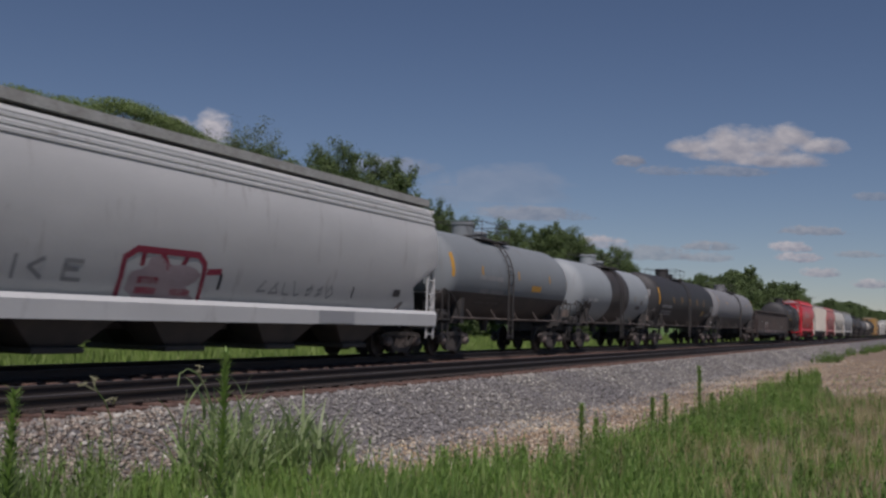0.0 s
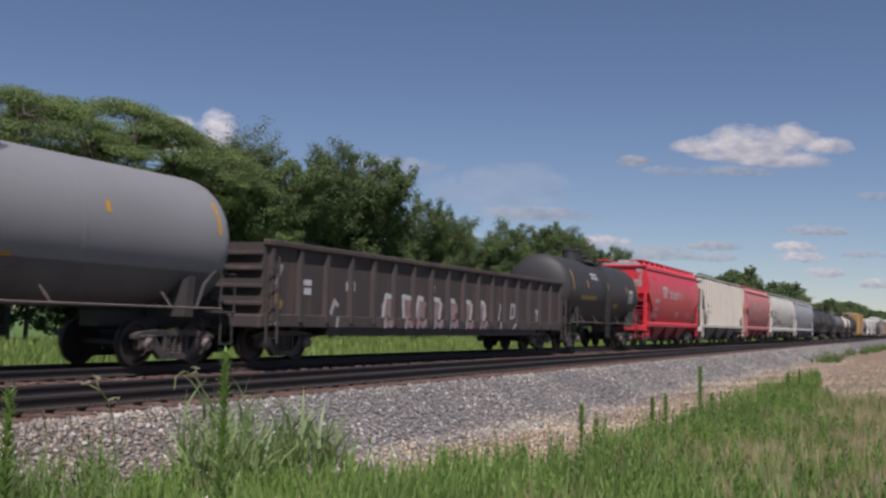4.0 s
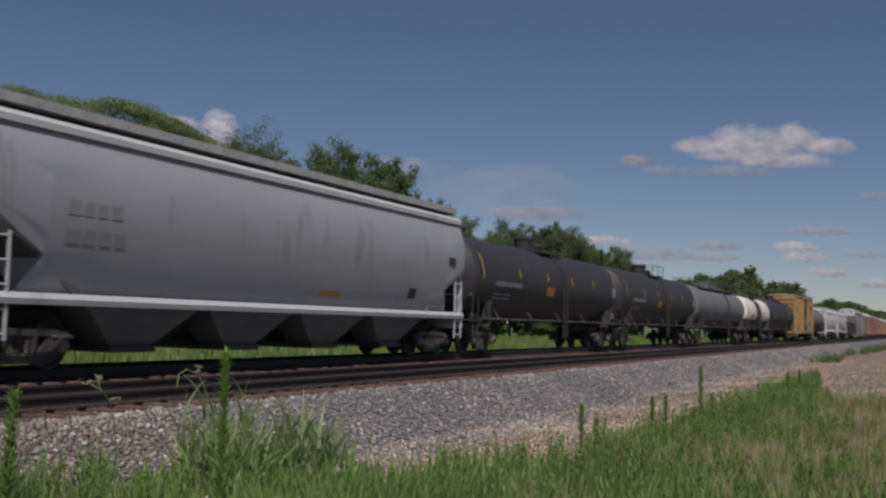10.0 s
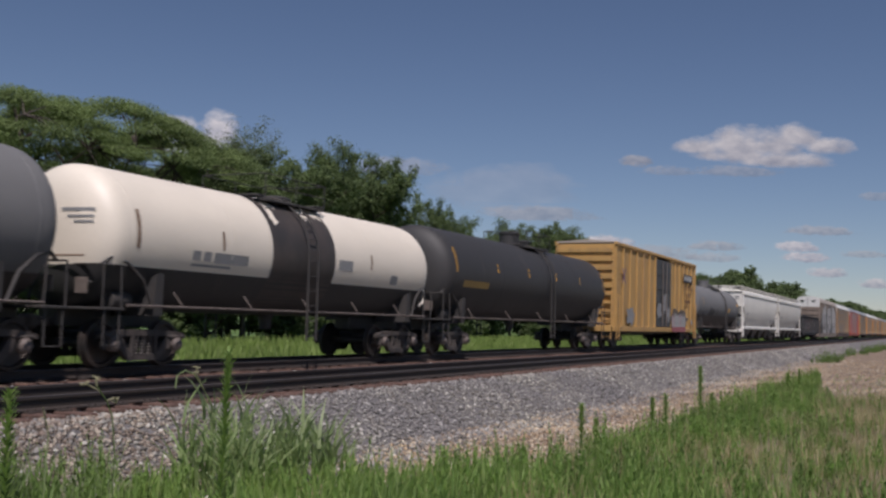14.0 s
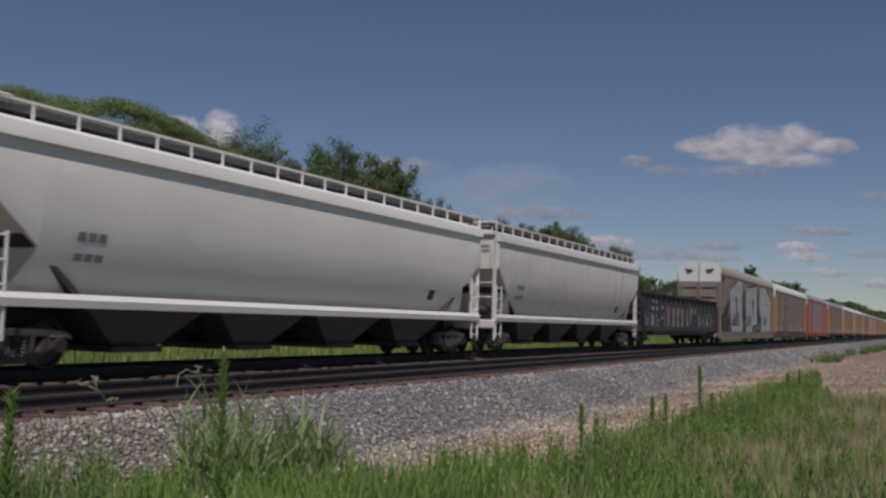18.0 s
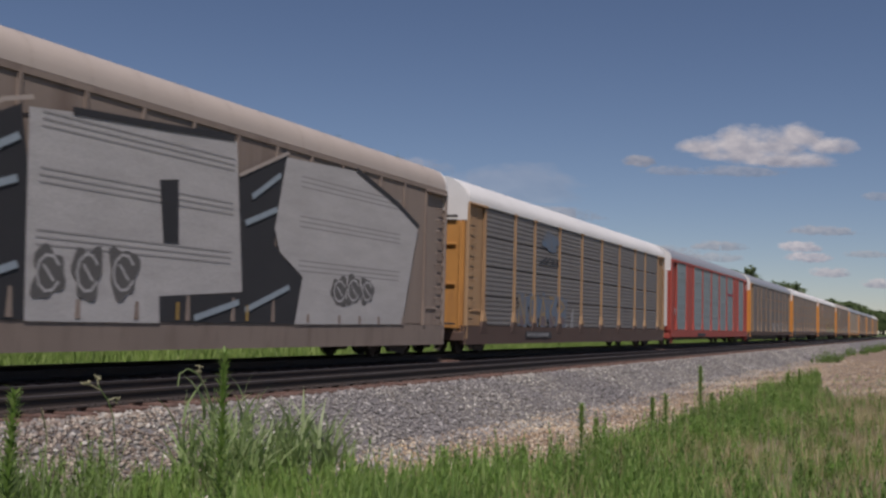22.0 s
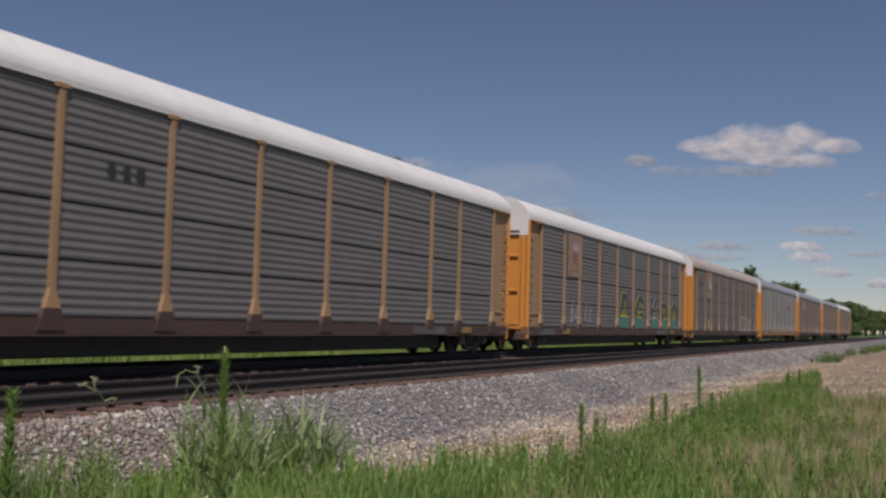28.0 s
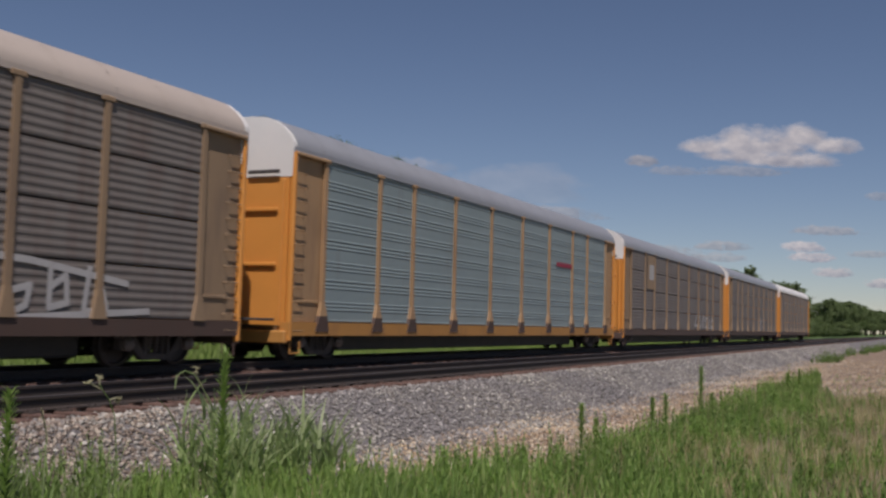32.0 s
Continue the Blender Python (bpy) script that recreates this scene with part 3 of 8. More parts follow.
    for q in (-1, 1):
        hr = Shape().pipe([(-half + 1.0, q * 1.45, 1.2), (half - 1.0, q * 1.45, 1.2)], 0.025)
        for x in np.linspace(-half + 2.6, half - 2.6, 5):
            hr.pipe([(x, q * 1.45, 1.2), (x - 0.14, q * 1.3, 1.5)], 0.02)
        part("side_handrail", hr, M_BEARING, car)
        for lx in ladder_at:
            part("ladder", ladder(lx, 0.5, zc + 0.2, q * (radius + 0.09)), M_FRAME, car)
            for k in (-1, 1):
                part("ladder_rail", Shape().pipe([(lx + k * 0.21, q * (radius + 0.08) * math.cos(t), zc + 0.1 + radius * math.sin(t)) for t in np.linspace(0.06, 1.35, 7)], 0.022), M_FRAME, car)
            for t in np.linspace(0.25, 1.25, 5):
                part("ladder_rung", Shape().rod((lx - 0.21, q * (radius + 0.08) * math.cos(t), zc + 0.1 + radius * math.sin(t)), (lx + 0.21, q * (radius + 0.08) * math.cos(t), zc + 0.1 + radius * math.sin(t)), 0.016, 6), M_FRAME, car)
    zt = zc + radius
    w = body * 0.72 if long_walk else 1.3
    if platform:
        cx = ladder_at[0] if ladder_at else 0
        if long_walk:
            cx = 0
        low = 0.12 if housing is None else 0.0
        dome = Shape().lathe([(zt - 0.1, 0.36), (zt + 0.16 - low, 0.36), (zt + 0.18 - low, 0.42), (zt + 0.24 - low, 0.42), (zt + 0.28 - low, 0.3)], 20, "z", (cx + 0.4, 0, 0))
        part("manway", dome, mat if housing is not None else M_FRAME, car, "", 40)
    if platform and housing is not None:
        bonnet = part("valve_housing", Shape().lathe([(zt - 0.1, 0.4), (zt + 0.36, 0.4), (zt + 0.4, 0.43), (zt + 0.46, 0.43), (zt + 0.5, 0.36)], 24, "z", (cx + housing, 0, 0)), mat, car, "", 35)
        part("bonnet_handle", Shape().pipe([(cx + housing - 0.2, -0.3, zt + 0.46), (cx + housing - 0.2, -0.3, zt + 0.56), (cx + housing + 0.2, -0.3, zt + 0.56), (cx + housing + 0.2, -0.3, zt + 0.46)], 0.015), M_FRAME, bonnet)
    if platform:
        deck = Shape()
        for q in (-1, 1):
            deck.box((cx, q * 0.75, zt - 0.12), (2 * w, 0.35, 0.05), 0.01)
        deck.box((cx - w, 0, zt - 0.02), (0.3, 1.6, 0.05), 0.01).box((cx + w, 0, zt - 0.02), (0.3, 1.6, 0.05), 0.01)
        part("top_platform", deck, M_FRAME, car)
        tr = Shape()
        n = 5 if long_walk else 2
        for q in (-1, 1):
            for x in np.linspace(cx - w, cx + w, 2 * n - 1 if long_walk else 3):
                tr.rod((x, q * 0.92, zt - 0.12), (x, q * 0.92, zt + 0.5), 0.013, 6)
            for z in (zt + 0.2, zt + 0.5):
                tr.rod((cx - w, q * 0.92, z), (cx + w, q * 0.92, z), 0.013, 6)
        tr.rod((cx - w, -0.92, zt + 0.5), (cx - w, 0.92, zt + 0.5), 0.013).rod((cx + w, -0.92, zt + 0.5), (cx + w, 0.92, zt + 0.5), 0.013)
        part("top_railing", tr, M_FRAME, car)
        if long_walk:
            for x in (-3.4, -1.9, 1.6, 3.2):
                part("hatch", Shape().lathe([(zt - 0.05, 0.2), (zt + 0.2, 0.2), (zt + 0.22, 0.25), (zt + 0.3, 0.22)], 14, "z", (x, 0.1, 0)), mat, car, "", 40)
    part("bottom_outlet", Shape().lathe([(0.75, 0.14), (0.95, 0.16), (1.25, 0.22)], 14, "z", (0.2, 0, 0)), M_FRAME, car)
    if head_marks:
        # short lines of lettering on the head that faces forward
        for k, (y0, y1, z, hh) in enumerate(((-1.0, -0.3, 0.42, 0.07), (-1.0, -0.45, 0.3, 0.05), (-1.0, -0.6, 0.2, 0.05))):
            out = []
            for y in (y0, (y0 + y1) / 2, y1):
                e = min(0.99, math.hypot(y, z) / radius)
                out.append((-body + head * (1 - (1 - e ** 2.564) ** 0.39) - 0.012, y))
            v = [(x, y, zc + z + d) for d in (0, hh) for x, y in out]
            part("head_lettering", Shape().add(v, [(3, 4, 1, 0), (4, 5, 2, 1)]), head_marks, car, "", 0)
    running_gear(car, half, 1.95)
    return car, surf, half, zc, radius


# ---- covered hoppers ----
CURVED = ([1.0, 1.3, 1.8, 2.3, 2.8, 3.2, 3.6, 4.0, 4.3], [1.14, 1.26, 1.43, 1.54, 1.6, 1.605, 1.56, 1.44, 1.31])
TUCKED = ([1.0, 1.3, 1.6, 2.0, 2.5, 3.0, 3.6, 4.0, 4.3], [0.98, 1.12, 1.27, 1.42, 1.53, 1.575, 1.575, 1.545, 1.5])
FLAT = ([1.0, 1.3, 2.0, 3.0, 4.0, 4.3], [1.44, 1.5, 1.5, 1.5, 1.5, 1.48])


def covered_hopper(label, length, mat, roof_mat, bays=3, side="curved", eave=True, top=4.3, crown=4.58, sill_mat=None, ribs=0, frame_mat=None, hopper_mat=None, brackets=0, rail_walk=False, grooves=False, cut=1.35, slot_z=2.7, walk_mat=None, walk_deep=0.05, sill_z=0.92, slope_mat=None):
    half = length / 2
    car = new_car("covered_hopper", label, "hopper car")
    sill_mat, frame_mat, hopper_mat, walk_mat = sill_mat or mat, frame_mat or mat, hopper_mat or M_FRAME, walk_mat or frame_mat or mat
    pz, pw = {"curved": CURVED, "tucked": TUCKED, "flat": FLAT}[side]
    body = half - 0.82
    sill = 1.28

    def width(z):
        return float(np.interp(z, np.array(pz) + (top - 4.3) * (np.array(pz) > 3), pw))

    def surf(x, z, lift=0.008):
        return (x, -(width(z) + lift), z)

    # the ends are cut away under the slope sheets: back to a point at half height, then out again to the sill
    apex = sill + (slot_z - sill) * 0.52 if side != "flat" else sill
    inner = body - cut
    xs = [-body, -body + 0.02, -inner - 0.004] + list(np.linspace(-inner, inner, 11)) + [inner + 0.004, body - 0.02, body]
    nz = 14
    v, f = [], []
    ring = 2 * (nz + 1)
    for x in xs:
        e = (abs(x) - inner) / cut
        zb = apex + (slot_z - apex) * min(1, e) if e > 0.0005 else sill
        col = [zb + (top - zb) * j / nz for j in range(nz + 1)]
        v += [(x, -width(z), z) for z in col] + [(x, width(z), z) for z in col[::-1]]
    for i in range(len(xs) - 1):
        for j in range(ring):
            if j == nz:
                continue
            j2 = (j + 1) % ring
            f.append((i * ring + j, (i + 1) * ring + j, (i + 1) * ring + j2, i * ring + j2))
    f += [tuple(range(ring))[::-1], tuple((len(xs) - 1) * ring + j for j in range(ring))]
    part("body", Shape().add(v, f), mat, car, "", 25)
    wt = width(top)
    arc = [(-(wt + 0.02), top - 0.005)] + [(-(wt + 0.02) * math.cos(t), top + (crown - top) * math.sin(t)) for t in np.linspace(0.25, math.pi - 0.25, 11)] + [((wt + 0.02), top - 0.005)]
    roof = part("roof", Shape().sweep(arc[::-1], -body - 0.03, body + 0.03), roof_mat, car, "", 25)
    if eave:
        for q in (-1, 1):
            o = [(q * (wt - 0.05), top + 0.08), (q * (wt + 0.14), top - 0.02), (q * (wt + 0.14), top - 0.14), (q * (wt + 0.11), top - 0.14), (q * (wt + 0.09), top - 0.05), (q * (wt - 0.05), top + 0.0)]
            if rail_walk:
                # a deep roof shoulder that overhangs the side
                o = [(q * (wt - 0.06), top + 0.09), (q * (wt + 0.06), top + 0.02), (q * (wt + 0.13), top - 0.22), (q * (wt + 0.13), top - 0.26), (q * (wt + 0.02), top - 0.26), (q * (wt - 0.06), top - 0.1)]
            part("eave", Shape().sweep(o[::q], -body - 0.04, body + 0.04), sill_mat, car)
    if grooves:
        for k, z in enumerate((top - 0.08, top - 0.22, top - 0.36)):
            for q in (-1, 1):
                yq = q * (width(z) + 0.02)
                part("side_bead", Shape().sweep([(yq - q * 0.04, z - 0.05), (yq + q * 0.02, z - 0.03), (yq + q * 0.02, z + 0.03), (yq - q * 0.04, z + 0.05)][::q], -body, body), sill_mat, car)
    if brackets:
        for x in np.linspace(-body + 0.3, body - 0.3, brackets):
            for q in (-1, 1):
                b = Shape().add([(x - 0.2, q * (wt + 0.1), top + 0.0), (x + 0.2, q * (wt + 0.1), top + 0.0), (x + 0.06, q * 1.2, crown + 0.1), (x - 0.06, q * 1.2, crown + 0.1), (x - 0.2, q * (wt - 0.4), top + 0.02), (x + 0.2, q * (wt - 0.4), top + 0.02)],
                      [(0, 1, 2, 3), (0, 3, 4), (1, 5, 2), (3, 2, 5, 4), (0, 4, 5, 1)])
                part("roof_bracket", b, sill_mat, roof)
    if rail_walk:
        for q in (-1, 1):
            r = Shape().sweep([(q * 1.28 - 0.02, crown + 0.15), (q * 1.28 + 0.02, crown + 0.15), (q * 1.28 + 0.02, crown + 0.2), (q * 1.28 - 0.02, crown + 0.2)], -half + 0.7, half - 0.7)
            part("walk_edge", r, walk_mat, roof)
            for x in np.linspace(-body, body, 20):
                part("walk_post", Shape().box((x, q * 1.28, (top + crown) / 2 + 0.08), (0.05, 0.05, crown - top + 0.24), 0.01), walk_mat, roof)
        for s in (-1, 1):
            # the end walkway across the roof, its rim and the tall corner posts that carry it
            xe = s * (half - 0.74)
            part("roof_end_rim", Shape().pipe([(xe, -1.46, crown + 0.16), (xe, 1.46, crown + 0.16)], 0.035).pipe([(xe - s * 0.5, -1.46, crown + 0.16), (xe, -1.46, crown + 0.16)], 0.03), walk_mat, roof)
            part("end_walkway", Shape().box((xe - s * 0.3, 0, crown + 0.08), (0.5, 2.7, 0.04), 0.01), P_GRATING, roof)
            for q in (-1, 1):
                part("tall_post", Shape().box((s * (half - 0.74), q * 1.47, (crown + 0.62) / 2), (0.06, 0.06, crown - 0.3), 0.012), frame_mat, car)
                part("end_stanchion", Shape().box((xe, q * 0.75, (top + crown + 0.16) / 2), (0.05, 0.05, crown + 0.16 - top), 0.01), walk_mat, roof)
    for q in (-1, 1):
        part("running_board", Shape().sweep([(q * 0.95 - 0.28, crown + 0.15 - walk_deep), (q * 0.95 + 0.28, crown + 0.15 - walk_deep), (q * 0.95 + 0.28, crown + 0.15), (q * 0.95 - 0.28, crown + 0.15)], -half + 0.75, half - 0.75), P_GRATING if rail_walk else walk_mat, roof)
    part("trough_hatch", Shape().box((0, 0, crown + 0.06), (2 * body - 1.2, 0.62, 0.16), 0.04), roof_mat, roof)
    for x in np.linspace(-body + 1.2, body - 1.2, 8):
        part("hatch_bar", Shape().box((x, 0, crown + 0.16), (0.08, 0.8, 0.06), 0.01), frame_mat, roof)
    for k in range(ribs):
        x = -body + 0.35 + (2 * body - 0.7) * k / (ribs - 1)
        e = max(0.0, (abs(x) - (body - cut)) / cut)
        zb = sill + (slot_z - sill) * min(1, e)
        for q in (-1, 1):
            part("side_rib", Shape().box((x, q * (1.5 + 0.05), (zb + top) / 2), (0.09, 0.1, top - zb - 0.02), 0.015), mat, car)
    # side sills
    for q in (-1, 1):
        o = [(q * 1.40, sill_z), (q * 1.55, sill_z), (q * 1.57, 1.26), (q * 1.50, 1.36), (q * 1.40, 1.36)]
        if ribs:
            o = [(q * 1.42, 1.16), (q * 1.54, 1.16), (q * 1.54, 1.34), (q * 1.42, 1.34)]
        part("side_sill", Shape().sweep(o[::q], -body - 0.1, body + 0.1), sill_mat, car, "", 20)
    part("center_sill", Shape().box((0, 0, 0.92), (length - 1.6, 0.6, 0.36), 0.03), M_FRAME, car)
    # hopper bays
    run = 2 * (body - 2.2)
    bl = run / bays
    for k in range(bays):
        cx = -run / 2 + bl * (k + 0.5)
        for q in (-1, 1):
            o = [(cx - bl * 0.48, q * 0.28, 1.25), (cx + bl * 0.48, q * 0.28, 1.25), (cx + bl * 0.48, q * 1.4, 1.25), (cx - bl * 0.48, q * 1.4, 1.25),
                 (cx - bl * 0.16, q * 0.35, 0.42), (cx + bl * 0.16, q * 0.35, 0.42), (cx + bl * 0.16, q * 1.0, 0.42), (cx - bl * 0.16, q * 1.0, 0.42)]
            # hopper_mat is a darkened colour that holds the shade under the body
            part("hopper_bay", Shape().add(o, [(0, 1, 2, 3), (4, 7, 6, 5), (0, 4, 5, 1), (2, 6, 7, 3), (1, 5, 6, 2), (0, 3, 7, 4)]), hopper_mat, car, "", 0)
        part("discharge_gate", Shape().box((cx, 0, 0.36), (bl * 0.36, 2.2, 0.12), 0.02), M_FRAME, car)
    # ends: corner posts, cross members, ladders, steps, platform
    for s in (-1, 1):
        xe = s * (half - 0.78)
        for q in (-1, 1):
            part("corner_post", Shape().box((xe, q * 1.42, (0.95 + slot_z + 0.1) / 2), (0.1, 0.1, slot_z - 0.85), 0.015), frame_mat, car)
            if q > 0 or brackets:
                part("ladder", ladder(xe + s * 0.05, 0.45, slot_z + 0.1, q * 1.12, 0.46, 0.4, "y", 0.02), frame_mat, car)
            part("side_ladder", ladder(xe - s * 0.26, 0.55, 2.35, q * 1.5, 0.46, 0.4, "x", 0.02), frame_mat, car)
        part("end_sill", Shape().box((s * (half - 0.72), 0, 1.02), (0.22, 3.0, 0.3), 0.03), frame_mat, car)
        part("end_platform", Shape().box((s * (half - 0.98), 0, 1.2), (0.5, 2.9, 0.04), 0.01), M_FRAME, car)
        part("top_beam", Shape().box((xe, 0, top + 0.02), (0.12, 2.8, 0.1), 0.015), frame_mat, car)
        rail = Shape().pipe([(s * (half - 0.66), -1.4, 1.95), (s * (half - 0.66), 1.4, 1.95)], 0.022).pipe([(s * (half - 0.66), -1.4, 2.45), (s * (half - 0.66), 1.4, 2.45)], 0.022)
        part("end_handrail", rail, frame_mat, car)
        part("end_post", Shape().box((s * (body - 0.25), -0.45, 2.0), (0.16, 0.12, 1.6), 0.02).box((s * (body - 0.25), 0.45, 2.0), (0.16, 0.12, 1.6), 0.02), frame_mat, car)
    if side != "flat":
        # plates that bring the side back out above the sill
        for s in (-1, 1):
            for q in (-1, 1):
                rows = 6
                v = []
                for i in range(rows + 1):
                    z = 1.28 + (apex - 1.28) * i / rows
                    out = inner + cut * 0.42 * (1 - i / rows)
                    v += [(s * (inner - 0.01), q * width(z), z), (s * out, q * width(z), z)]
                part("corner_gusset", Shape().add(v, [(2 * i, 2 * i + 1, 2 * i + 3, 2 * i + 2) for i in range(rows)]), mat, car, "", 30)
    for s in (-1, 1):
        sh = [(s * (body - 0.1), slot_z + 0.02), (s * (body - 2.4), 1.1), (s * (body - 2.6), 1.1), (s * (body - 0.1), slot_z + 0.14)]
        # the sheet's dark colour paints the shade inside the cut-away end
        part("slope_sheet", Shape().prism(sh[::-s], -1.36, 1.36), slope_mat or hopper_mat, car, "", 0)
    part("brake_wheel", Shape().lathe([(-0.03, 0.24), (0.0, 0.27), (0.03, 0.24), (0.0, 0.21)], 20, "x", (-half + 0.6, 0.5, 2.2)).rod((-half + 0.6, 0.25, 2.2), (-half + 0.6, 0.75, 2.2), 0.015), M_FRAME, car)
    part("brake_cylinder", Shape().lathe([(-half + 1.2, 0.1), (-half + 1.22, 0.17), (-half + 1.8, 0.17), (-half + 1.84, 0.1)], 14, "x", (0, -0.7, 1.5)), M_FRAME, car, "", 40)
    running_gear(car, half, 2.0)
    return car, surf, half


# ---- gondolas ----
def gondola(label, length, mat, top=2.75, posts=17, post_mat=None):
    half = length / 2
    car = new_car("gondola", label, "gondola car")
    body = half - 0.55
    floor = 1.05
    post_mat = post_mat or mat
    part("floor", Shape().box((0, 0, floor), (2 * body, 2.9, 0.1), 0.01), M_RAIL, car)
    for q in (-1, 1):
        part("side_wall", Shape().box((0, q * 1.42, (floor + top) / 2), (2 * body, 0.03, top - floor), 0.005), mat, car)
        part("top_chord", Shape().box((0, q * 1.47, top), (2 * body + 0.1, 0.16, 0.14), 0.025), mat, car)
        part("side_sill", Shape().box((0, q * 1.46, 0.98), (2 * body, 0.12, 0.3), 0.02), mat, car)
        for k in range(posts):
            x = -body + 0.2 + (2 * body - 0.4) * k / (posts - 1)
            part("side_post", Shape().add([(x - 0.11, q * 1.43, floor - 0.1), (x + 0.11, q * 1.43, floor - 0.1), (x + 0.07, q * 1.56, floor - 0.1), (x - 0.07, q * 1.56, floor - 0.1),
                                           (x - 0.11, q * 1.43, top - 0.06), (x + 0.11, q * 1.43, top - 0.06), (x + 0.06, q * 1.52, top - 0.06), (x - 0.06, q * 1.52, top - 0.06)],
                                          [(0, 1, 2, 3), (4, 7, 6, 5), (0, 4, 5, 1), (2, 6, 7, 3), (1, 5, 6, 2), (0, 3, 7, 4)]), post_mat, car, "", 0)
        for s in (-1, 1):
            part("ladder", ladder(s * (body - 0.1), 0.45, top - 0.3, q * 1.6, 0.42, 0.4), mat, car)
    for s in (-1, 1):
        e = Shape().box((s * body, 0, (floor + top) / 2), (0.05, 2.84, top - floor), 0.005)
        part("end_wall", e, mat, car)
        for z in (1.35, 1.75, 2.15, 2.5):
            part("end_rib", Shape().box((s * (body + 0.07), 0, z), (0.12, 2.8, 0.1), 0.02), mat, car)
        part("end_sill", Shape().box((s * (half - 0.5), 0, 0.95), (0.2, 2.9, 0.3), 0.03), mat, car)
    part("center_sill", Shape().box((0, 0, 0.8), (length - 1.4, 0.6, 0.4), 0.03), M_FRAME, car)
    for x in np.linspace(-body + 3.6, body - 3.6, 13):
        part("cross_bearer", Shape().prism([(x - 0.07, 0.9), (x + 0.07, 0.9), (x + 0.07, 0.62), (x - 0.07, 0.62)], -1.42, 1.42), M_FRAME, car, "", 0)
    for q in (-1, 1):
        part("lower_chord", Shape().box((0, q * 1.36, 0.74), (2 * body - 5.6, 0.1, 0.22), 0.02), M_FRAME, car)
    running_gear(car, half, 2.0)
    return car, (lambda x, z, lift=0.006: (x, -(1.435 + lift), z)), half


# ---- the boxcar ----
def box_car(label, length, mat, door_mat, roof_mat):
    half = length / 2
    car = new_car("boxcar", label, "boxcar")
    body = half - 0.75
    lo, top = 1.0, 5.0
    door0, door1 = -1.2, 2.3
    for q in (-1, 1):
        for x0, x1 in ((-body, door0), (door1, body)):
            part("side_wall", Shape().box(((x0 + x1) / 2, q * 1.45, (lo + top) / 2), (x1 - x0, 0.04, top - lo), 0.005), mat, car)
            n = 7
            for k in range(n):
                x = x0 + 0.12 + (x1 - x0 - 0.24) * k / (n - 1)
                part("side_post", Shape().box((x, q * 1.5, (lo + top) / 2), (0.16, 0.09, top - lo - 0.1), 0.03), mat, car)
        door = part("door", Shape().box(((door0 + door1) / 2, q * 1.5, 2.95), (door1 - door0 + 0.1, 0.07, 3.7), 0.02), door_mat, car, "dark plug door")
        for z in (1.6, 2.4, 3.2, 4.0):
            part("door_rib", Shape().box(((door0 + door1) / 2, q * 1.55, z), (door1 - door0 - 0.2, 0.05, 0.1), 0.02), door_mat, door)
        for x in (0.1, 1.0):
            part("lock_rod", Shape().rod((x, q * 1.6, 1.15), (x, q * 1.6, 4.75), 0.03), M_BEARING, door)
        part("side_sill", Shape().box((0, q * 1.46, 0.95), (2 * body, 0.14, 0.26), 0.02), mat, car)
        part("top_plate", Shape().box((0, q * 1.49, top + 0.03), (2 * body + 0.06, 0.14, 0.16), 0.02), mat, car)
        for s in (-1, 1):
            part("ladder", ladder(s * (body - 0.35), 0.45, 2.6, q * 1.58, 0.44, 0.4), mat, car)
    for s in (-1, 1):
        part("end_wall", Shape().box((s * body, 0, (lo + top) / 2), (0.05, 2.9, top - lo), 0.005), mat, car)
        for z in np.linspace(1.3, 4.7, 9):
            part("end_corrugation", Shape().sweep([(-1.38, z - 0.1), (1.38, z - 0.1), (1.36, z), (1.38, z + 0.1), (-1.38, z + 0.1), (-1.36, z)], s * (body + 0.02) - 0.0, s * (body + 0.12)), mat, car, "", 0)
        part("end_sill", Shape().box((s * (half - 0.55), 0, 0.95), (0.2, 2.8, 0.3), 0.02), mat, car)
        part("ladder", ladder(s * (body + 0.16), 0.45, 2.6, -1.15, 0.44, 0.4, "y"), mat, car)
    roof = part("roof", Shape().sweep([(-1.5, top + 0.06), (1.5, top + 0.06), (1.5, top + 0.11), (0, top + 0.22), (-1.5, top + 0.11)], -body - 0.02, body + 0.02), roof_mat, car, "", 0)
    for x in np.linspace(-body + 0.5, body - 0.5, 14):
        part("roof_seam", Shape().add([(x - 0.04, -1.5, top + 0.11), (x + 0.04, -1.5, top + 0.11), (x + 0.04, 0, top + 0.225), (x - 0.04, 0, top + 0.225), (x, -1.5, top + 0.15), (x, 0, top + 0.265), (x - 0.04, 1.5, top + 0.11), (x + 0.04, 1.5, top + 0.11), (x, 1.5, top + 0.15)],
                                     [(0, 4, 5, 3), (4, 1, 2, 5), (3, 5, 8, 6), (5, 2, 7, 8)]), roof_mat, roof, "", 0)
    part("center_sill", Shape().box((0, 0, 0.82), (length - 1.4, 0.6, 0.4), 0.03), M_FRAME, car)
    running_gear(car, half, 2.2)
    return car, (lambda x, z, lift=0.02: (x, -(1.545 + lift), z)), half


# ---- autoracks ----
PANEL_W, PANEL_H = 2.9, 0.94


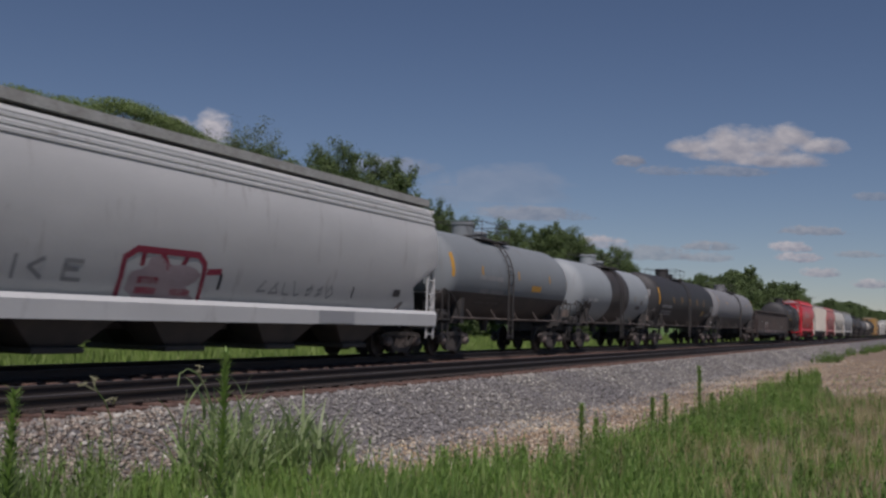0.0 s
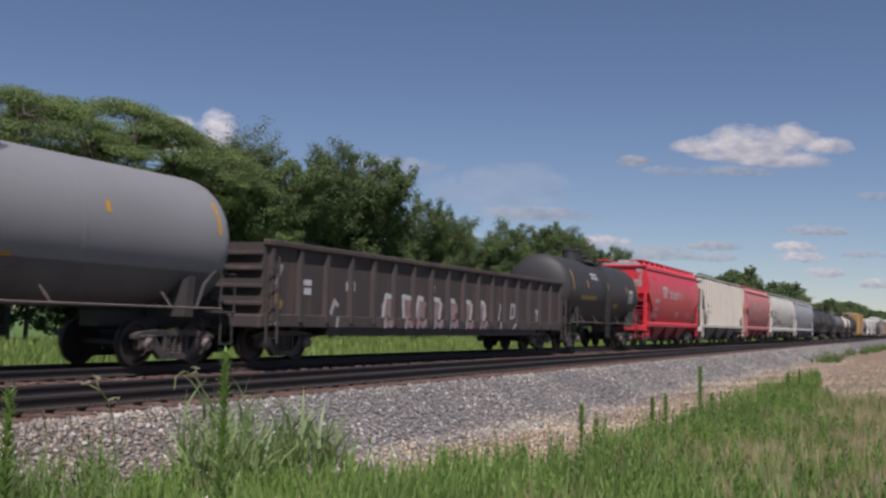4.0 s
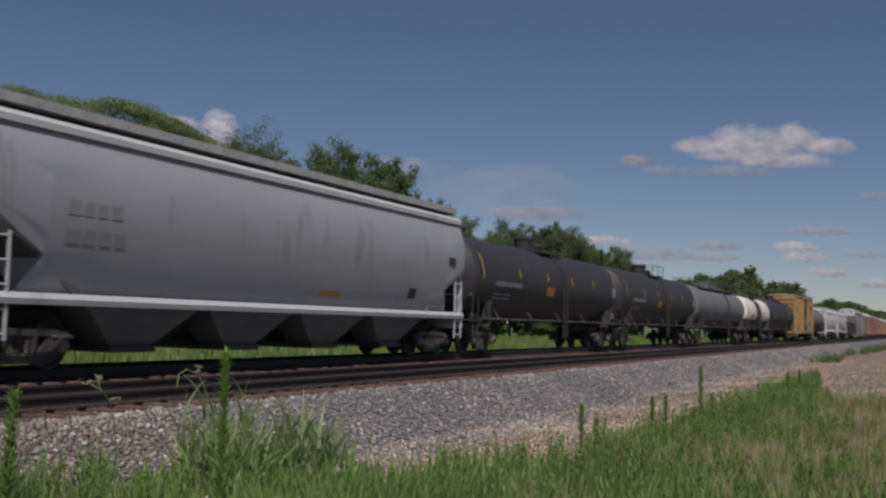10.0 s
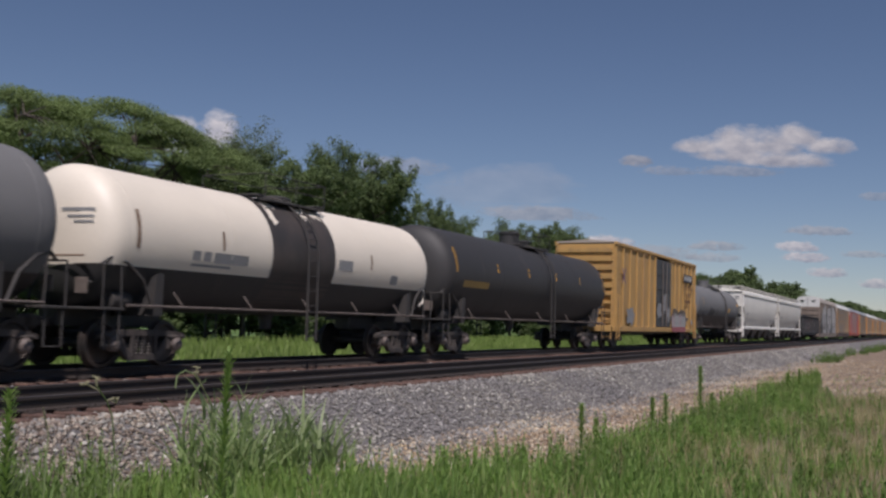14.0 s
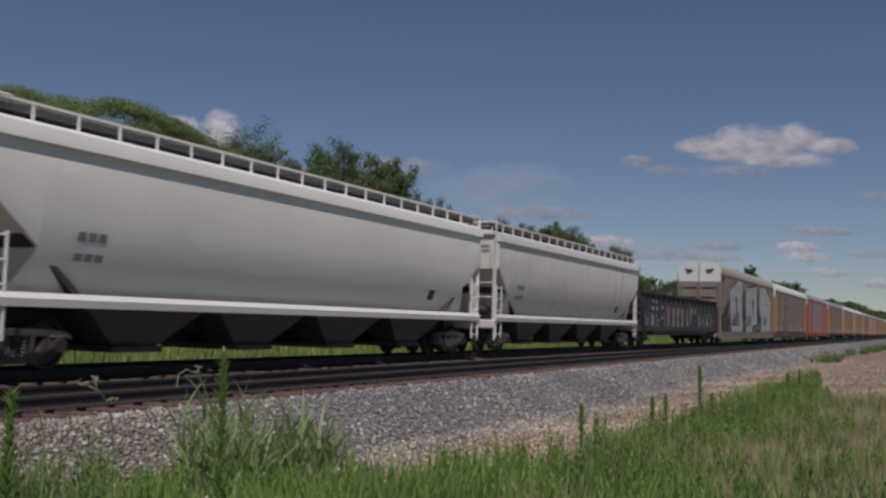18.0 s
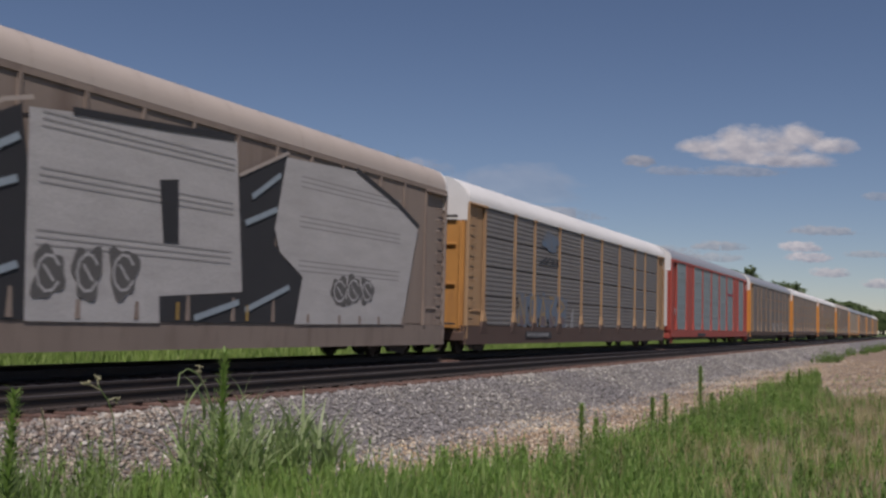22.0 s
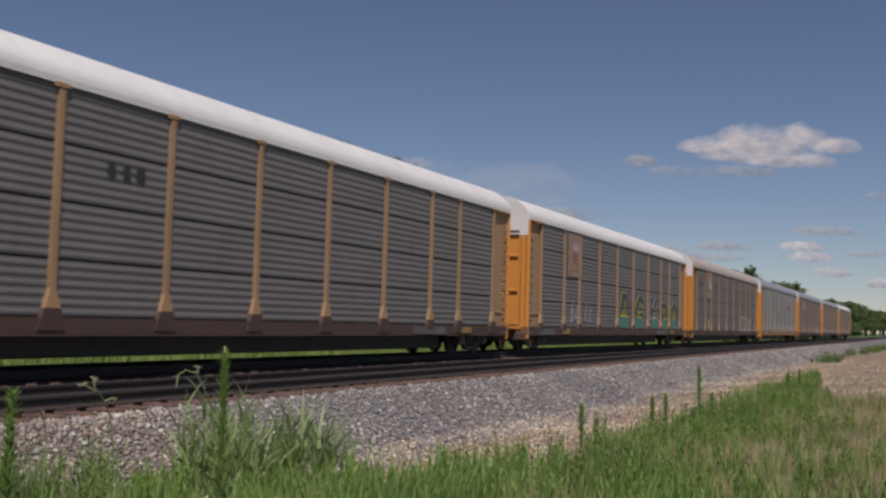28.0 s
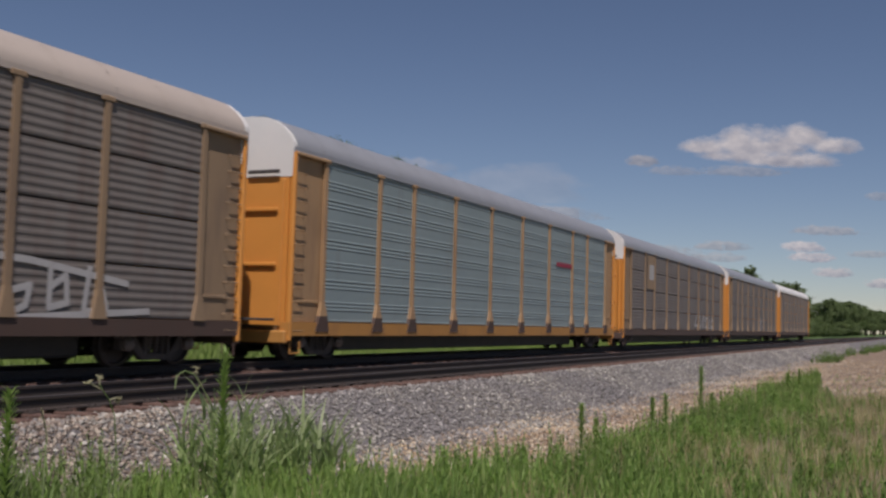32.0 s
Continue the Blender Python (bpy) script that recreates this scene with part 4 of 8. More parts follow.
def panel_mesh(ridges, gaps=()):
    """A side panel with pressed ridges along it; the ridges numbered in gaps are left flat."""
    z0 = 0.004
    step = (PANEL_H - 0.008) / (ridges * 4)
    pts = [(-0.011 if i % 4 in (1, 2) and i // 4 not in gaps else 0.0, z0 + i * step) for i in range(ridges * 4 + 1)]
    return mesh_of("side_panel", Shape().sweep(pts + [(0.04, PANEL_H - 0.004), (0.04, 0.004)], -PANEL_W / 2, PANEL_W / 2), M_FRAME, 0)


PANEL, PANEL_GROUPED = panel_mesh(6), panel_mesh(11, (1, 2, 6, 7, 8))
PANEL_FLAT = mesh_of("side_panel", Shape().box((0, 0.01, PANEL_H / 2), (PANEL_W, 0.05, PANEL_H), 0.008), M_FRAME, 0)
POSTS = (-12.2, -9.4, -7.35, -4.45, -1.48, 1.48, 4.45, 7.35, 9.4, 12.2)
ROUND_ROOF = [(-1.54, 5.1)] + [(-1.54 * math.copysign(abs(math.cos(t)) ** 0.55, math.cos(t)), 5.1 + 0.78 * math.sin(t) ** 0.8) for t in np.linspace(0.12, math.pi - 0.12, 17)] + [(1.54, 5.1)]
HIP_ROOF = [(-1.54, 5.08), (-1.53, 5.2), (-1.44, 5.36), (-1.22, 5.58), (-0.98, 5.74), (-0.7, 5.84), (-0.3, 5.88), (0.3, 5.88), (0.7, 5.84), (0.98, 5.74), (1.22, 5.58), (1.44, 5.36), (1.53, 5.2), (1.54, 5.08)]


GRAB = mesh_of("grab_iron", Shape().pipe([(-0.2, 0.04, 0), (-0.2, -0.05, 0), (0.2, -0.05, 0), (0.2, 0.04, 0)], 0.014, 5), M_FRAME, 40)


def autorack(label, length, post_mat, panel_mat, roof_mat, sill_mat, end_mat, end_top_mat, plain_bays=(), solid=False, grouped=False, corner_mat=None, tall=5.0, cap_z=4.38, sill_lo=0.36, belly=0.3, foot_mat=None):
    half = length / 2
    car = new_car("autorack", label, "autorack car")
    body = half - 0.93
    lo, W = 0.95, 1.50
    corner_mat = corner_mat or post_mat
    part("deck", Shape().box((0, 0, 0.8), (2 * body, 2.6, 0.2), 0.03), M_FRAME, car)
    part("centre_sill", Shape().box((0, 0, (belly + 0.8) / 2), (2 * body - 7.5, 1.3, 0.8 - belly), 0.04), M_FRAME, car)
    tiers = 4
    th = (tall - 0.03 - lo) / tiers
    for q in (-1, 1):
        part("side_sill", Shape().sweep([(q * 1.3, sill_lo), (q * 1.55, sill_lo), (q * 1.57, lo), (q * 1.3, lo)][::q], -body, body), sill_mat, car)
        part("top_rail", Shape().sweep([(q * 1.42, tall - 0.03), (q * 1.55, tall - 0.03), (q * 1.55, tall + 0.09), (q * 1.42, tall + 0.09)][::q], -body, body), post_mat if solid or plain_bays else roof_mat, car)
        for b in range(len(POSTS) - 1):
            x, bw = (POSTS[b] + POSTS[b + 1]) / 2, POSTS[b + 1] - POSTS[b]
            flat = solid or b in plain_bays
            for t in range(1 if flat else tiers):
                side = part("side_panel", PANEL_FLAT if flat else PANEL_GROUPED if grouped else PANEL, post_mat if b in plain_bays else panel_mat, car)
                hgt = tall - 0.05 - lo if flat else th - (0.004 if grouped else 0.028)
                side.matrix_basis = Matrix.Translation((x, q * W, lo + t * th + 0.015)) @ Matrix.Rotation(0 if q < 0 else math.pi, 4, "Z") @ Matrix.Diagonal((bw / PANEL_W, 1, hgt / PANEL_H, 1))
        stiff = [x for a, b in zip(POSTS, POSTS[1:]) for x in ((a + b) / 2,)] if solid else []
        for x in list(POSTS) + stiff:
            w = 0.04 if solid else 0.07
            part("side_post", Shape().add([(x - w, q * 1.49, lo), (x + w, q * 1.49, lo), (x + w, q * 1.58, lo), (x - w, q * 1.58, lo), (x - w, q * 1.49, tall), (x + w, q * 1.49, tall), (x + w, q * 1.555, tall), (x - w, q * 1.555, tall)],
                                          [(0, 1, 2, 3), (4, 7, 6, 5), (0, 4, 5, 1), (2, 6, 7, 3), (1, 5, 6, 2), (0, 3, 7, 4)]), post_mat, car, "", 0)
            g = w * (2.6 if not solid else 1.6)
            if foot_mat:
                part("post_foot", Shape().add([(x - g * 1.7, q * 1.5, lo - 0.22), (x + g * 1.7, q * 1.5, lo - 0.22), (x + g, q * 1.5, lo + 0.16), (x - g, q * 1.5, lo + 0.16), (x - g * 1.7, q * 1.574, lo - 0.22), (x + g * 1.7, q * 1.574, lo - 0.22), (x + g, q * 1.605, lo + 0.16), (x - g, q * 1.605, lo + 0.16)],
                                             [(4, 5, 6, 7), (0, 4, 7, 3), (1, 2, 6, 5), (3, 7, 6, 2)]), foot_mat, car, "", 0)
            gb = lo + 0.14 if foot_mat else lo - 0.01
            part("post_gusset", Shape().add([(x - g, q * 1.5, gb), (x + g, q * 1.5, gb), (x + w, q * 1.5, lo + 0.5), (x - w, q * 1.5, lo + 0.5), (x - g, q * 1.6, gb), (x + g, q * 1.6, gb), (x + w, q * 1.585, lo + 0.5), (x - w, q * 1.585, lo + 0.5)],
                                            [(4, 5, 6, 7), (0, 4, 7, 3), (1, 2, 6, 5), (3, 7, 6, 2)]), post_mat, car, "", 0)
            if not solid and not plain_bays:
                part("post_head", Shape().box((x, q * 1.545, tall - 0.05), (0.34, 0.05, 0.1), 0.015), post_mat, car)
        for s in (-1, 1):
            a, e = 12.2, body - 0.1
            part("end_panel", Shape().box((s * (a + e) / 2, q * (W - 0.06), (lo + tall) / 2), (e - a, 0.05, tall - lo), 0.01), post_mat, car)
            part("end_column", Shape().box((s * (body - 0.06), q * 1.5, (0.5 + tall) / 2), (0.12, 0.14, tall - 0.5), 0.03), corner_mat, car)
            for k in range(12):
                part("grab_iron", GRAB, post_mat, car, m=pose(s * (body - 0.36), q * 1.5, 0.75 + 0.34 * k, 0, 0, 0 if q < 0 else 180))
            part("panel_rail", Shape().box((s * (a + 0.55), q * (W - 0.02), 1.45), (0.9, 0.04, 0.07), 0.01), post_mat, car)
            part("door_track", Shape().box((s * (a + e) / 2, q * 1.5, tall - 0.06), (e - a + 0.1, 0.2, 0.08), 0.02), post_mat, car)
            part("stirrup", Shape().pipe([(s * (body - 0.15), q * 1.5, 0.5), (s * (body - 0.15), q * 1.5, 0.22), (s * (body - 0.55), q * 1.5, 0.22), (s * (body - 0.55), q * 1.5, 0.5)], 0.02), sill_mat, car)
    arc = ROUND_ROOF if solid else HIP_ROOF
    roof = part("roof", Shape().sweep([(-y, z) for y, z in arc], -body + 0.12, body - 0.12), roof_mat, car, "", 35)
    for x in np.linspace(-body + 1.3, body - 1.3, 19):
        s = Shape()
        o = [(y * 1.003, z + 0.006) for y, z in arc]
        s.add([(x - 0.025, y, z) for y, z in o] + [(x + 0.025, y, z) for y, z in o], [(k, k + 1, len(o) + k + 1, len(o) + k) for k in range(len(o) - 1)])
        part("roof_seam", s, roof_mat, roof, "", 0)
    for s in (-1, 1):
        door = part("end_door", Shape().sweep([(-1.42, 0.75), (1.42, 0.75), (1.42, cap_z), (-1.42, cap_z)], s * (body - 0.02) - 0.02, s * (body - 0.02) + 0.06), end_mat, car, "pair of tall folding end doors")
        for y in (-1.3, -0.04, 0.04, 1.3):
            part("door_leaf_edge", Shape().box((s * (body + 0.06), y, (0.8 + cap_z) / 2), (0.06, 0.06, cap_z - 0.9), 0.015), end_mat, door)
        for z in (1.6, 2.5, 3.4, 4.1) if solid else (2.3, 3.6):
            for y in (-0.65, 0.65):
                part("door_rib", Shape().box((s * (body + 0.055), y, z), (0.05, 1.0, 0.09), 0.015), end_mat, door)
        cap = [(-1.5, cap_z)] + [(y * 0.985, z - 0.005) for y, z in arc] + [(1.5, cap_z)]
        top = part("end_cap", Shape().sweep([(-y, z) for y, z in cap], s * (body - 0.06) - 0.07, s * (body - 0.06) + 0.14), end_top_mat, car, "", 0)
        part("cap_seam", Shape().box((s * (body + 0.085), 0, (cap_z + 5.8) / 2), (0.02, 0.03, 5.7 - cap_z)), M_FRAME, top)
        if not solid:
            part("door_latch", Shape().box((s * (body + 0.1), -0.75, cap_z + 0.12), (0.05, 0.9, 0.09), 0.015), M_FRAME, door)
        part("bridge_plate", Shape().box((s * (half - 0.5), 0, 1.0), (0.7, 2.4, 0.06), 0.01), M_FRAME, car)
        part("end_sill", Shape().box((s * (body + 0.02), 0, 0.6), (0.16, 3.0, 0.3), 0.03), sill_mat, car)
    running_gear(car, half, 3.0)
    return car, (lambda x, z, lift=0.012: (x, -(W + 0.02 + lift), z)), half


def poly(car, surf, pts, material, name, lift):
    """A flat painted shape on a car's side, from its outline of (x, z)."""
    part(name, Shape().add([surf(x, z, lift) for x, z in pts], [tuple(range(len(pts)))]), material, car)


# ---- the train's paints ----
P_LIGHTGREY = paint("light_grey_paint", (0.54, 0.54, 0.525), 0.5)
P_WALK = surface("galvanised_walkway", (0.5, 0.5, 0.47), 0.7, 0, (0.34, 0.33, 0.3), 0.8, 3, grain=25, grain_amount=0.4)
P_WHITE = paint("white_paint", (0.64, 0.64, 0.62), 0.45)
P_BRIGHTWHITE = paint("clean_white_paint", (0.82, 0.79, 0.72), 0.5, (0.5, 0.47, 0.43), 0.66, 0.95)
P_OFFWHITE = paint("dulled_white_paint", (0.69, 0.66, 0.6), 0.5)
P_GRATING = surface("weathered_steel_grating", (0.2, 0.2, 0.19), 0.7, 0, (0.32, 0.31, 0.29), 0.8, 6, grain=30, grain_amount=0.5)
P_CREAM = paint("cream_paint", (0.66, 0.61, 0.53), 0.5)
P_TANKWHITE = paint("cream_white_tank_paint", (0.80, 0.72, 0.60), 0.5, (0.5, 0.43, 0.36), 0.68, 0.95)
# red darkened for grime and for the shade on the bays
P_REDGRIMESHADE = paint("grimy_shaded_red_paint", (0.26, 0.035, 0.04), 0.7, (0.1, 0.03, 0.03), 0.5, 0.8)
P_GREYTANK = paint("grey_tank_paint", (0.165, 0.163, 0.162), 0.72)
P_BLUEGREY = paint("blue_grey_tank_paint", (0.21, 0.23, 0.24), 0.72)
P_TANKGREY = paint("mid_grey_tank_paint", (0.215, 0.215, 0.22), 0.72)
P_TANKPALE = paint("pale_grey_tank_paint", (0.31, 0.335, 0.345), 0.6, (0.2, 0.19, 0.18), 0.66, 0.9)
# grey for grime and plates, and for painted shade on bays and a belly
P_GRIMESHADE = surface("grime_and_shade_grey", (0.135, 0.132, 0.13), 0.65, 0, (0.085, 0.077, 0.072), 0.7, 1.3)
P_BLACK = paint("black_tank_paint", (0.04, 0.038, 0.038), 0.62, (0.08, 0.066, 0.06))
# oil and soot; on bays, slope sheets and a belly also painted shade
P_SOOTSHADE = surface("oil_soot_and_shade", (0.045, 0.04, 0.038), 0.6, 0, (0.09, 0.07, 0.06), 0.7, 1.5)
P_RED = paint("fresh_red_paint", (0.68, 0.045, 0.06), 0.4, (0.42, 0.03, 0.04), 0.7, 0.95)
P_PINK = paint("faded_red_paint", (0.53, 0.195, 0.18), 0.65, (0.3, 0.1, 0.09), 0.62, 0.9)
P_MIDGREY = paint("mid_grey_paint", (0.36, 0.365, 0.37), 0.5)
P_YELLOW = paint("yellow_boxcar_paint", (0.50, 0.30, 0.10), 0.65, (0.24, 0.15, 0.09), 0.5, 0.85)
P_DARKDOOR = paint("dark_door_paint", (0.04, 0.04, 0.042), 0.5)
P_GOND = paint("black_gondola_paint", (0.03, 0.03, 0.032), 0.75, (0.1, 0.06, 0.045), 0.55, 0.8)
P_RACKYELLOW = paint("rack_yellow_paint", (0.46, 0.22, 0.055), 0.6, (0.2, 0.1, 0.05), 0.55, 0.85)
P_RACKORANGE = paint("rack_end_orange", (0.62, 0.26, 0.05), 0.55, (0.3, 0.13, 0.05), 0.65, 0.9)
P_RACKBROWN = paint("rack_brown_paint", (0.24, 0.19, 0.155), 0.7, (0.13, 0.09, 0.07), 0.5, 0.8)
P_GALV = paint("galvanised_panel", (0.15, 0.143, 0.136), 0.65, (0.11, 0.09, 0.08), 0.55, 0.85)
P_GALVBROWN = paint("weathered_panel", (0.16, 0.142, 0.128), 0.7, (0.12, 0.085, 0.07), 0.5, 0.8)
P_GALVBLUE = paint("blue_grey_panel", (0.21, 0.265, 0.27), 0.6, (0.16, 0.16, 0.15), 0.6, 0.9)
P_RACKRED = paint("rack_red_paint", (0.36, 0.065, 0.045), 0.6, (0.3, 0.05, 0.03), 0.65, 0.9)
P_RUSTSILL = paint("rusty_sill", (0.09, 0.055, 0.042), 0.75, (0.07, 0.05, 0.04), 0.5, 0.8)
P_ROOFWHITE = paint("white_roof", (0.7, 0.69, 0.66), 0.5, (0.4, 0.36, 0.32), 0.66, 0.95)
P_ROOFGREY = paint("grey_roof", (0.27, 0.28, 0.3), 0.45, (0.2, 0.18, 0.16), 0.6, 0.9)
P_ROOFTAN = paint("tan_roof", (0.42, 0.36, 0.31), 0.55, (0.26, 0.2, 0.16), 0.6, 0.9)
D_WHITE = surface("stencil_white", (0.6, 0.6, 0.58), 0.6)
D_GREY = surface("stencil_grey", (0.3, 0.3, 0.3), 0.6)
D_BLACK = surface("stencil_black", (0.04, 0.04, 0.045), 0.6)
D_YELLOW = surface("reflective_yellow", (0.56, 0.29, 0.03), 0.5)
D_CRIMSON = surface("crimson_spray", (0.3, 0.03, 0.06), 0.7)
D_PURPLE = surface("purple_spray", (0.2, 0.12, 0.19), 0.7)
D_PALE = surface("pale_spray", (0.45, 0.44, 0.43), 0.7)
D_ROSE = surface("rose_spray", (0.38, 0.12, 0.13), 0.7)
D_GREEN = surface("green_spray", (0.1, 0.26, 0.1), 0.7)
D_LIME = surface("lime_spray", (0.5, 0.5, 0.08), 0.7)
P_RACKPOST = paint("weathered_yellow_post", (0.36, 0.225, 0.115), 0.65, (0.17, 0.1, 0.06), 0.5, 0.85)
P_RACKDULL = paint("dusty_yellow_post", (0.27, 0.185, 0.11), 0.7, (0.15, 0.1, 0.07), 0.5, 0.85)
P_OCHRE = surface("dull_ochre_marking", (0.34, 0.22, 0.06), 0.6)
P_ORANGE = surface("orange_label", (0.5, 0.22, 0.03), 0.55)
P_PALELIME = surface("pale_lime_spray", (0.4, 0.42, 0.25), 0.7)
D_PINKISH = surface("faded_pink_flag", (0.5, 0.36, 0.36), 0.6)


# ---- the train, from the front to its last car; each car's ends at the middle of the clip ----
TRAIN = []


def place(car, x0, x1):
    TRAIN.append((car, (x0 + x1) / 2))
    return car


def yellow_marks(car, surf, half, z, h=0.5, n=2):
    """Yellow reflective stripes near the ends and along the shell."""
    rows = [(-half + 1.08, -half + 1.18, z - 0.15, z + h + 0.25), (half - 1.18, half - 1.08, z - 0.15, z + h + 0.25)]
    rows += [(x - 0.06, x + 0.06, z, z + h * 0.75) for x in np.linspace(-half * 0.5, half * 0.5, n)]
    bars(car, surf, rows, D_YELLOW, "reflective_stripe")


def stencil(car, surf, x, z, widths, height, material, rows=1, gap=0.08, drop=0.0):
    """Lettering that cannot be read: short upright bars, a row or more."""
    for k in range(rows):
        out, a = [], x
        for w in widths:
            out.append((a, a + w, z - k * (height + drop), z - k * (height + drop) + height * 0.75))
            a += w + gap
        bars(car, surf, out, material, "stencil")


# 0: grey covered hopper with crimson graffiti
c, s, h = covered_hopper("light grey covered hopper with crimson graffiti on its side", 19.9, P_LIGHTGREY, P_LIGHTGREY, 4, "curved", False, 4.35, 4.6, P_WHITE, grooves=True, walk_mat=P_WALK, hopper_mat=P_SOOTSHADE, walk_deep=0.2)
place(c, -283.5, -263.6)
strokes(c, s, [[(-4.1, 1.0), (-4.1, 2.1), (-3.8, 2.28), (-2.0, 2.28), (-1.75, 2.1), (-1.7, 1.2), (-1.9, 0.98), (-4.1, 0.98)], [(-3.6, 2.2), (-3.6, 1.7), (-3.1, 1.7), (-3.05, 2.2), (-2.6, 1.7), (-2.35, 2.2)],
                [(-3.6, 1.2), (-3.6, 1.5), (-3.1, 1.5), (-3.1, 1.2), (-2.6, 1.2), (-2.6, 1.5), (-2.1, 1.5), (-2.1, 1.2)], [(-1.6, 1.95), (-1.2, 1.98)]], 0.13, D_CRIMSON)
blob(c, s, -2.9, 1.62, 0.95, 0.48, surface("thin_pink_spray", (0.42, 0.33, 0.34), 0.7), 6, "graffiti")
strokes(c, s, [[(-6.6, 1.6), (-6.6, 1.97)], [(-6.0, 1.95), (-6.3, 1.8), (-6.0, 1.62)], [(-5.1, 1.95), (-5.5, 1.95), (-5.5, 1.62), (-5.1, 1.62)], [(-5.5, 1.8), (-5.2, 1.8)]], 0.08, D_GREY)
strokes(c, s, tag_lines(0.2, 1.58, 3.4, 0.34, 7, 5), 0.05, D_GREY)
bars(c, s, [(6.65, 7.05, 1.72, 1.92), (-7.6, -7.5, 1.6, 2.1), (-1.2, -1.1, 1.6, 1.95), (4.4, 4.48, 1.6, 1.9)], D_BLACK, "stencil")
bars(c, lambda x, z: (x, -1.582, z), [(2.6, 4.3, 0.95, 1.25)], P_MIDGREY, "sill_patch")

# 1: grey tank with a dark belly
c, s, h, zc, r = tank_car("blue-grey tank car with a dark belly", 13.5, 1.47, P_BLUEGREY, (P_SOOTSHADE, 2.05), ladder_at=(-1.0,), inset=0.75)
place(c, -263.95, -250.45)
yellow_marks(c, s, h, 2.65, 0.4, 3)
stencil(c, s, -3.6, 2.5, (0.5, 0.12, 0.6, 0.6), 0.22, D_GREY, 1)
stencil(c, s, -3.4, 2.05, (0.7, 1.2), 0.2, D_GREY, 2, 0.2, 0.1)
bars(c, s, [(1.4, 2.4, 2.28, 2.5)], D_YELLOW, "warning_label")

# 2: grey tank with a black band
c, s, h, zc, r = tank_car("pale grey tank car with a black painted band and oily ends", 13.9, 1.42, P_TANKPALE, None, [(-1.35, 1.75, P_SOOTSHADE)], ladder_at=(0.2,), inset=0.75)
place(c, -250.45, -236.55)
stencil(c, s, -4.9, 2.15, (0.6, 0.7), 0.2, D_WHITE, 1, 0.15)
bars(c, s, [(4.95, 5.75, 1.95, 2.72)], D_PALE, "placard")
bars(c, lambda x, z: s(x, z, 0.012), [(5.0, 5.25, 1.5, 1.95), (5.02, 5.72, 2.6, 2.72)], D_WHITE, "paint_run")
bars(c, s, [(4.1, 4.5, 2.2, 2.42), (3.3, 4.2, 1.95, 2.12)], P_GRIMESHADE, "stencil")
bars(c, s, [(0.65, 0.72, 2.3, 2.65), (2.9, 3.0, 2.3, 2.6)], P_OCHRE, "reflective_stripe")
blob(c, s, -5.0, 1.7, 0.9, 0.5, P_SOOTSHADE, 3, "oil_stain")

# 3: black tank
c, s, h, zc, r = tank_car("black tank car with yellow reflective stripes", 17.8, 1.5, P_BLACK, ladder_at=(-0.4,), mid_z=2.66, head_marks=D_WHITE, inset=0.7)
place(c, -236.5, -218.7)
yellow_marks(c, s, h, 2.5, 0.55, 5)
stencil(c, s, -7.1, 2.2, (0.3, 0.3, 0.3, 0.3, 0.45, 0.4), 0.22, D_GREY, 1, 0.06)
stencil(c, s, -7.0, 1.95, (0.6, 0.9, 0.7), 0.12, D_GREY, 2, 0.1, 0.03)
bars(c, s, [(6.6, 7.5, 2.15, 2.55), (6.2, 6.6, 1.9, 2.1), (5.3, 6.1, 1.9, 1.97)], D_GREY, "placard")
bars(c, s, [(4.0, 4.8, 1.9, 2.2)], P_OCHRE, "warning_label")

# 4: plain grey tank
# the darker belly colour paints in the tank's shaded lower half
c, s, h, zc, r = tank_car("grey tank car with a curved side ladder", 17.6, 1.45, P_TANKGREY, (P_GRIMESHADE, 1.95), ladder_at=(1.0,), head_marks=P_OCHRE)
place(c, -218.4, -200.8)
yellow_marks(c, s, h, 2.9, 0.3, 2)
bars(c, s, [(-5.3, -4.65, 1.62, 1.87)], D_BLACK, "placard")
bars(c, s, [(1.45, 2.3, 1.8, 2.03)], D_YELLOW, "warning_label")
sign = part("hazard_placard", Shape().add([(-h + 0.39, -0.85 + a, 1.55 + b) for a, b in ((0, -0.2), (0.2, 0), (0, 0.2), (-0.2, 0))], [(3, 2, 1, 0)]), D_WHITE, c, "white diamond placard with red marks", 0)
for k, q in enumerate((-1, 1)):
    part("placard_band", Shape().add([(-h + 0.385, -0.85 + a, 1.55 + b) for a, b in ((-0.13, q * 0.06), (0.13, q * 0.06), (0, q * 0.18))], [(0, 1, 2)[::-q]]), D_CRIMSON, sign, "", 0)

# 5: black gondola
P_BROWNGOND = paint("rusted_black_gondola_paint", (0.062, 0.05, 0.046), 0.8, (0.13, 0.08, 0.06), 0.5, 0.8)
D_DUSKROSE = surface("dusky_rose_spray", (0.27, 0.15, 0.15), 0.7, 0, (0.42, 0.34, 0.33), 0.8, 3)
c, s, h = gondola("rusted black gondola with white and rose graffiti letters", 21.8, P_BROWNGOND, 2.75, 18)
place(c, -200.8, -179.0)
on_sill = lambda x, z: s(x, z, 0.092)
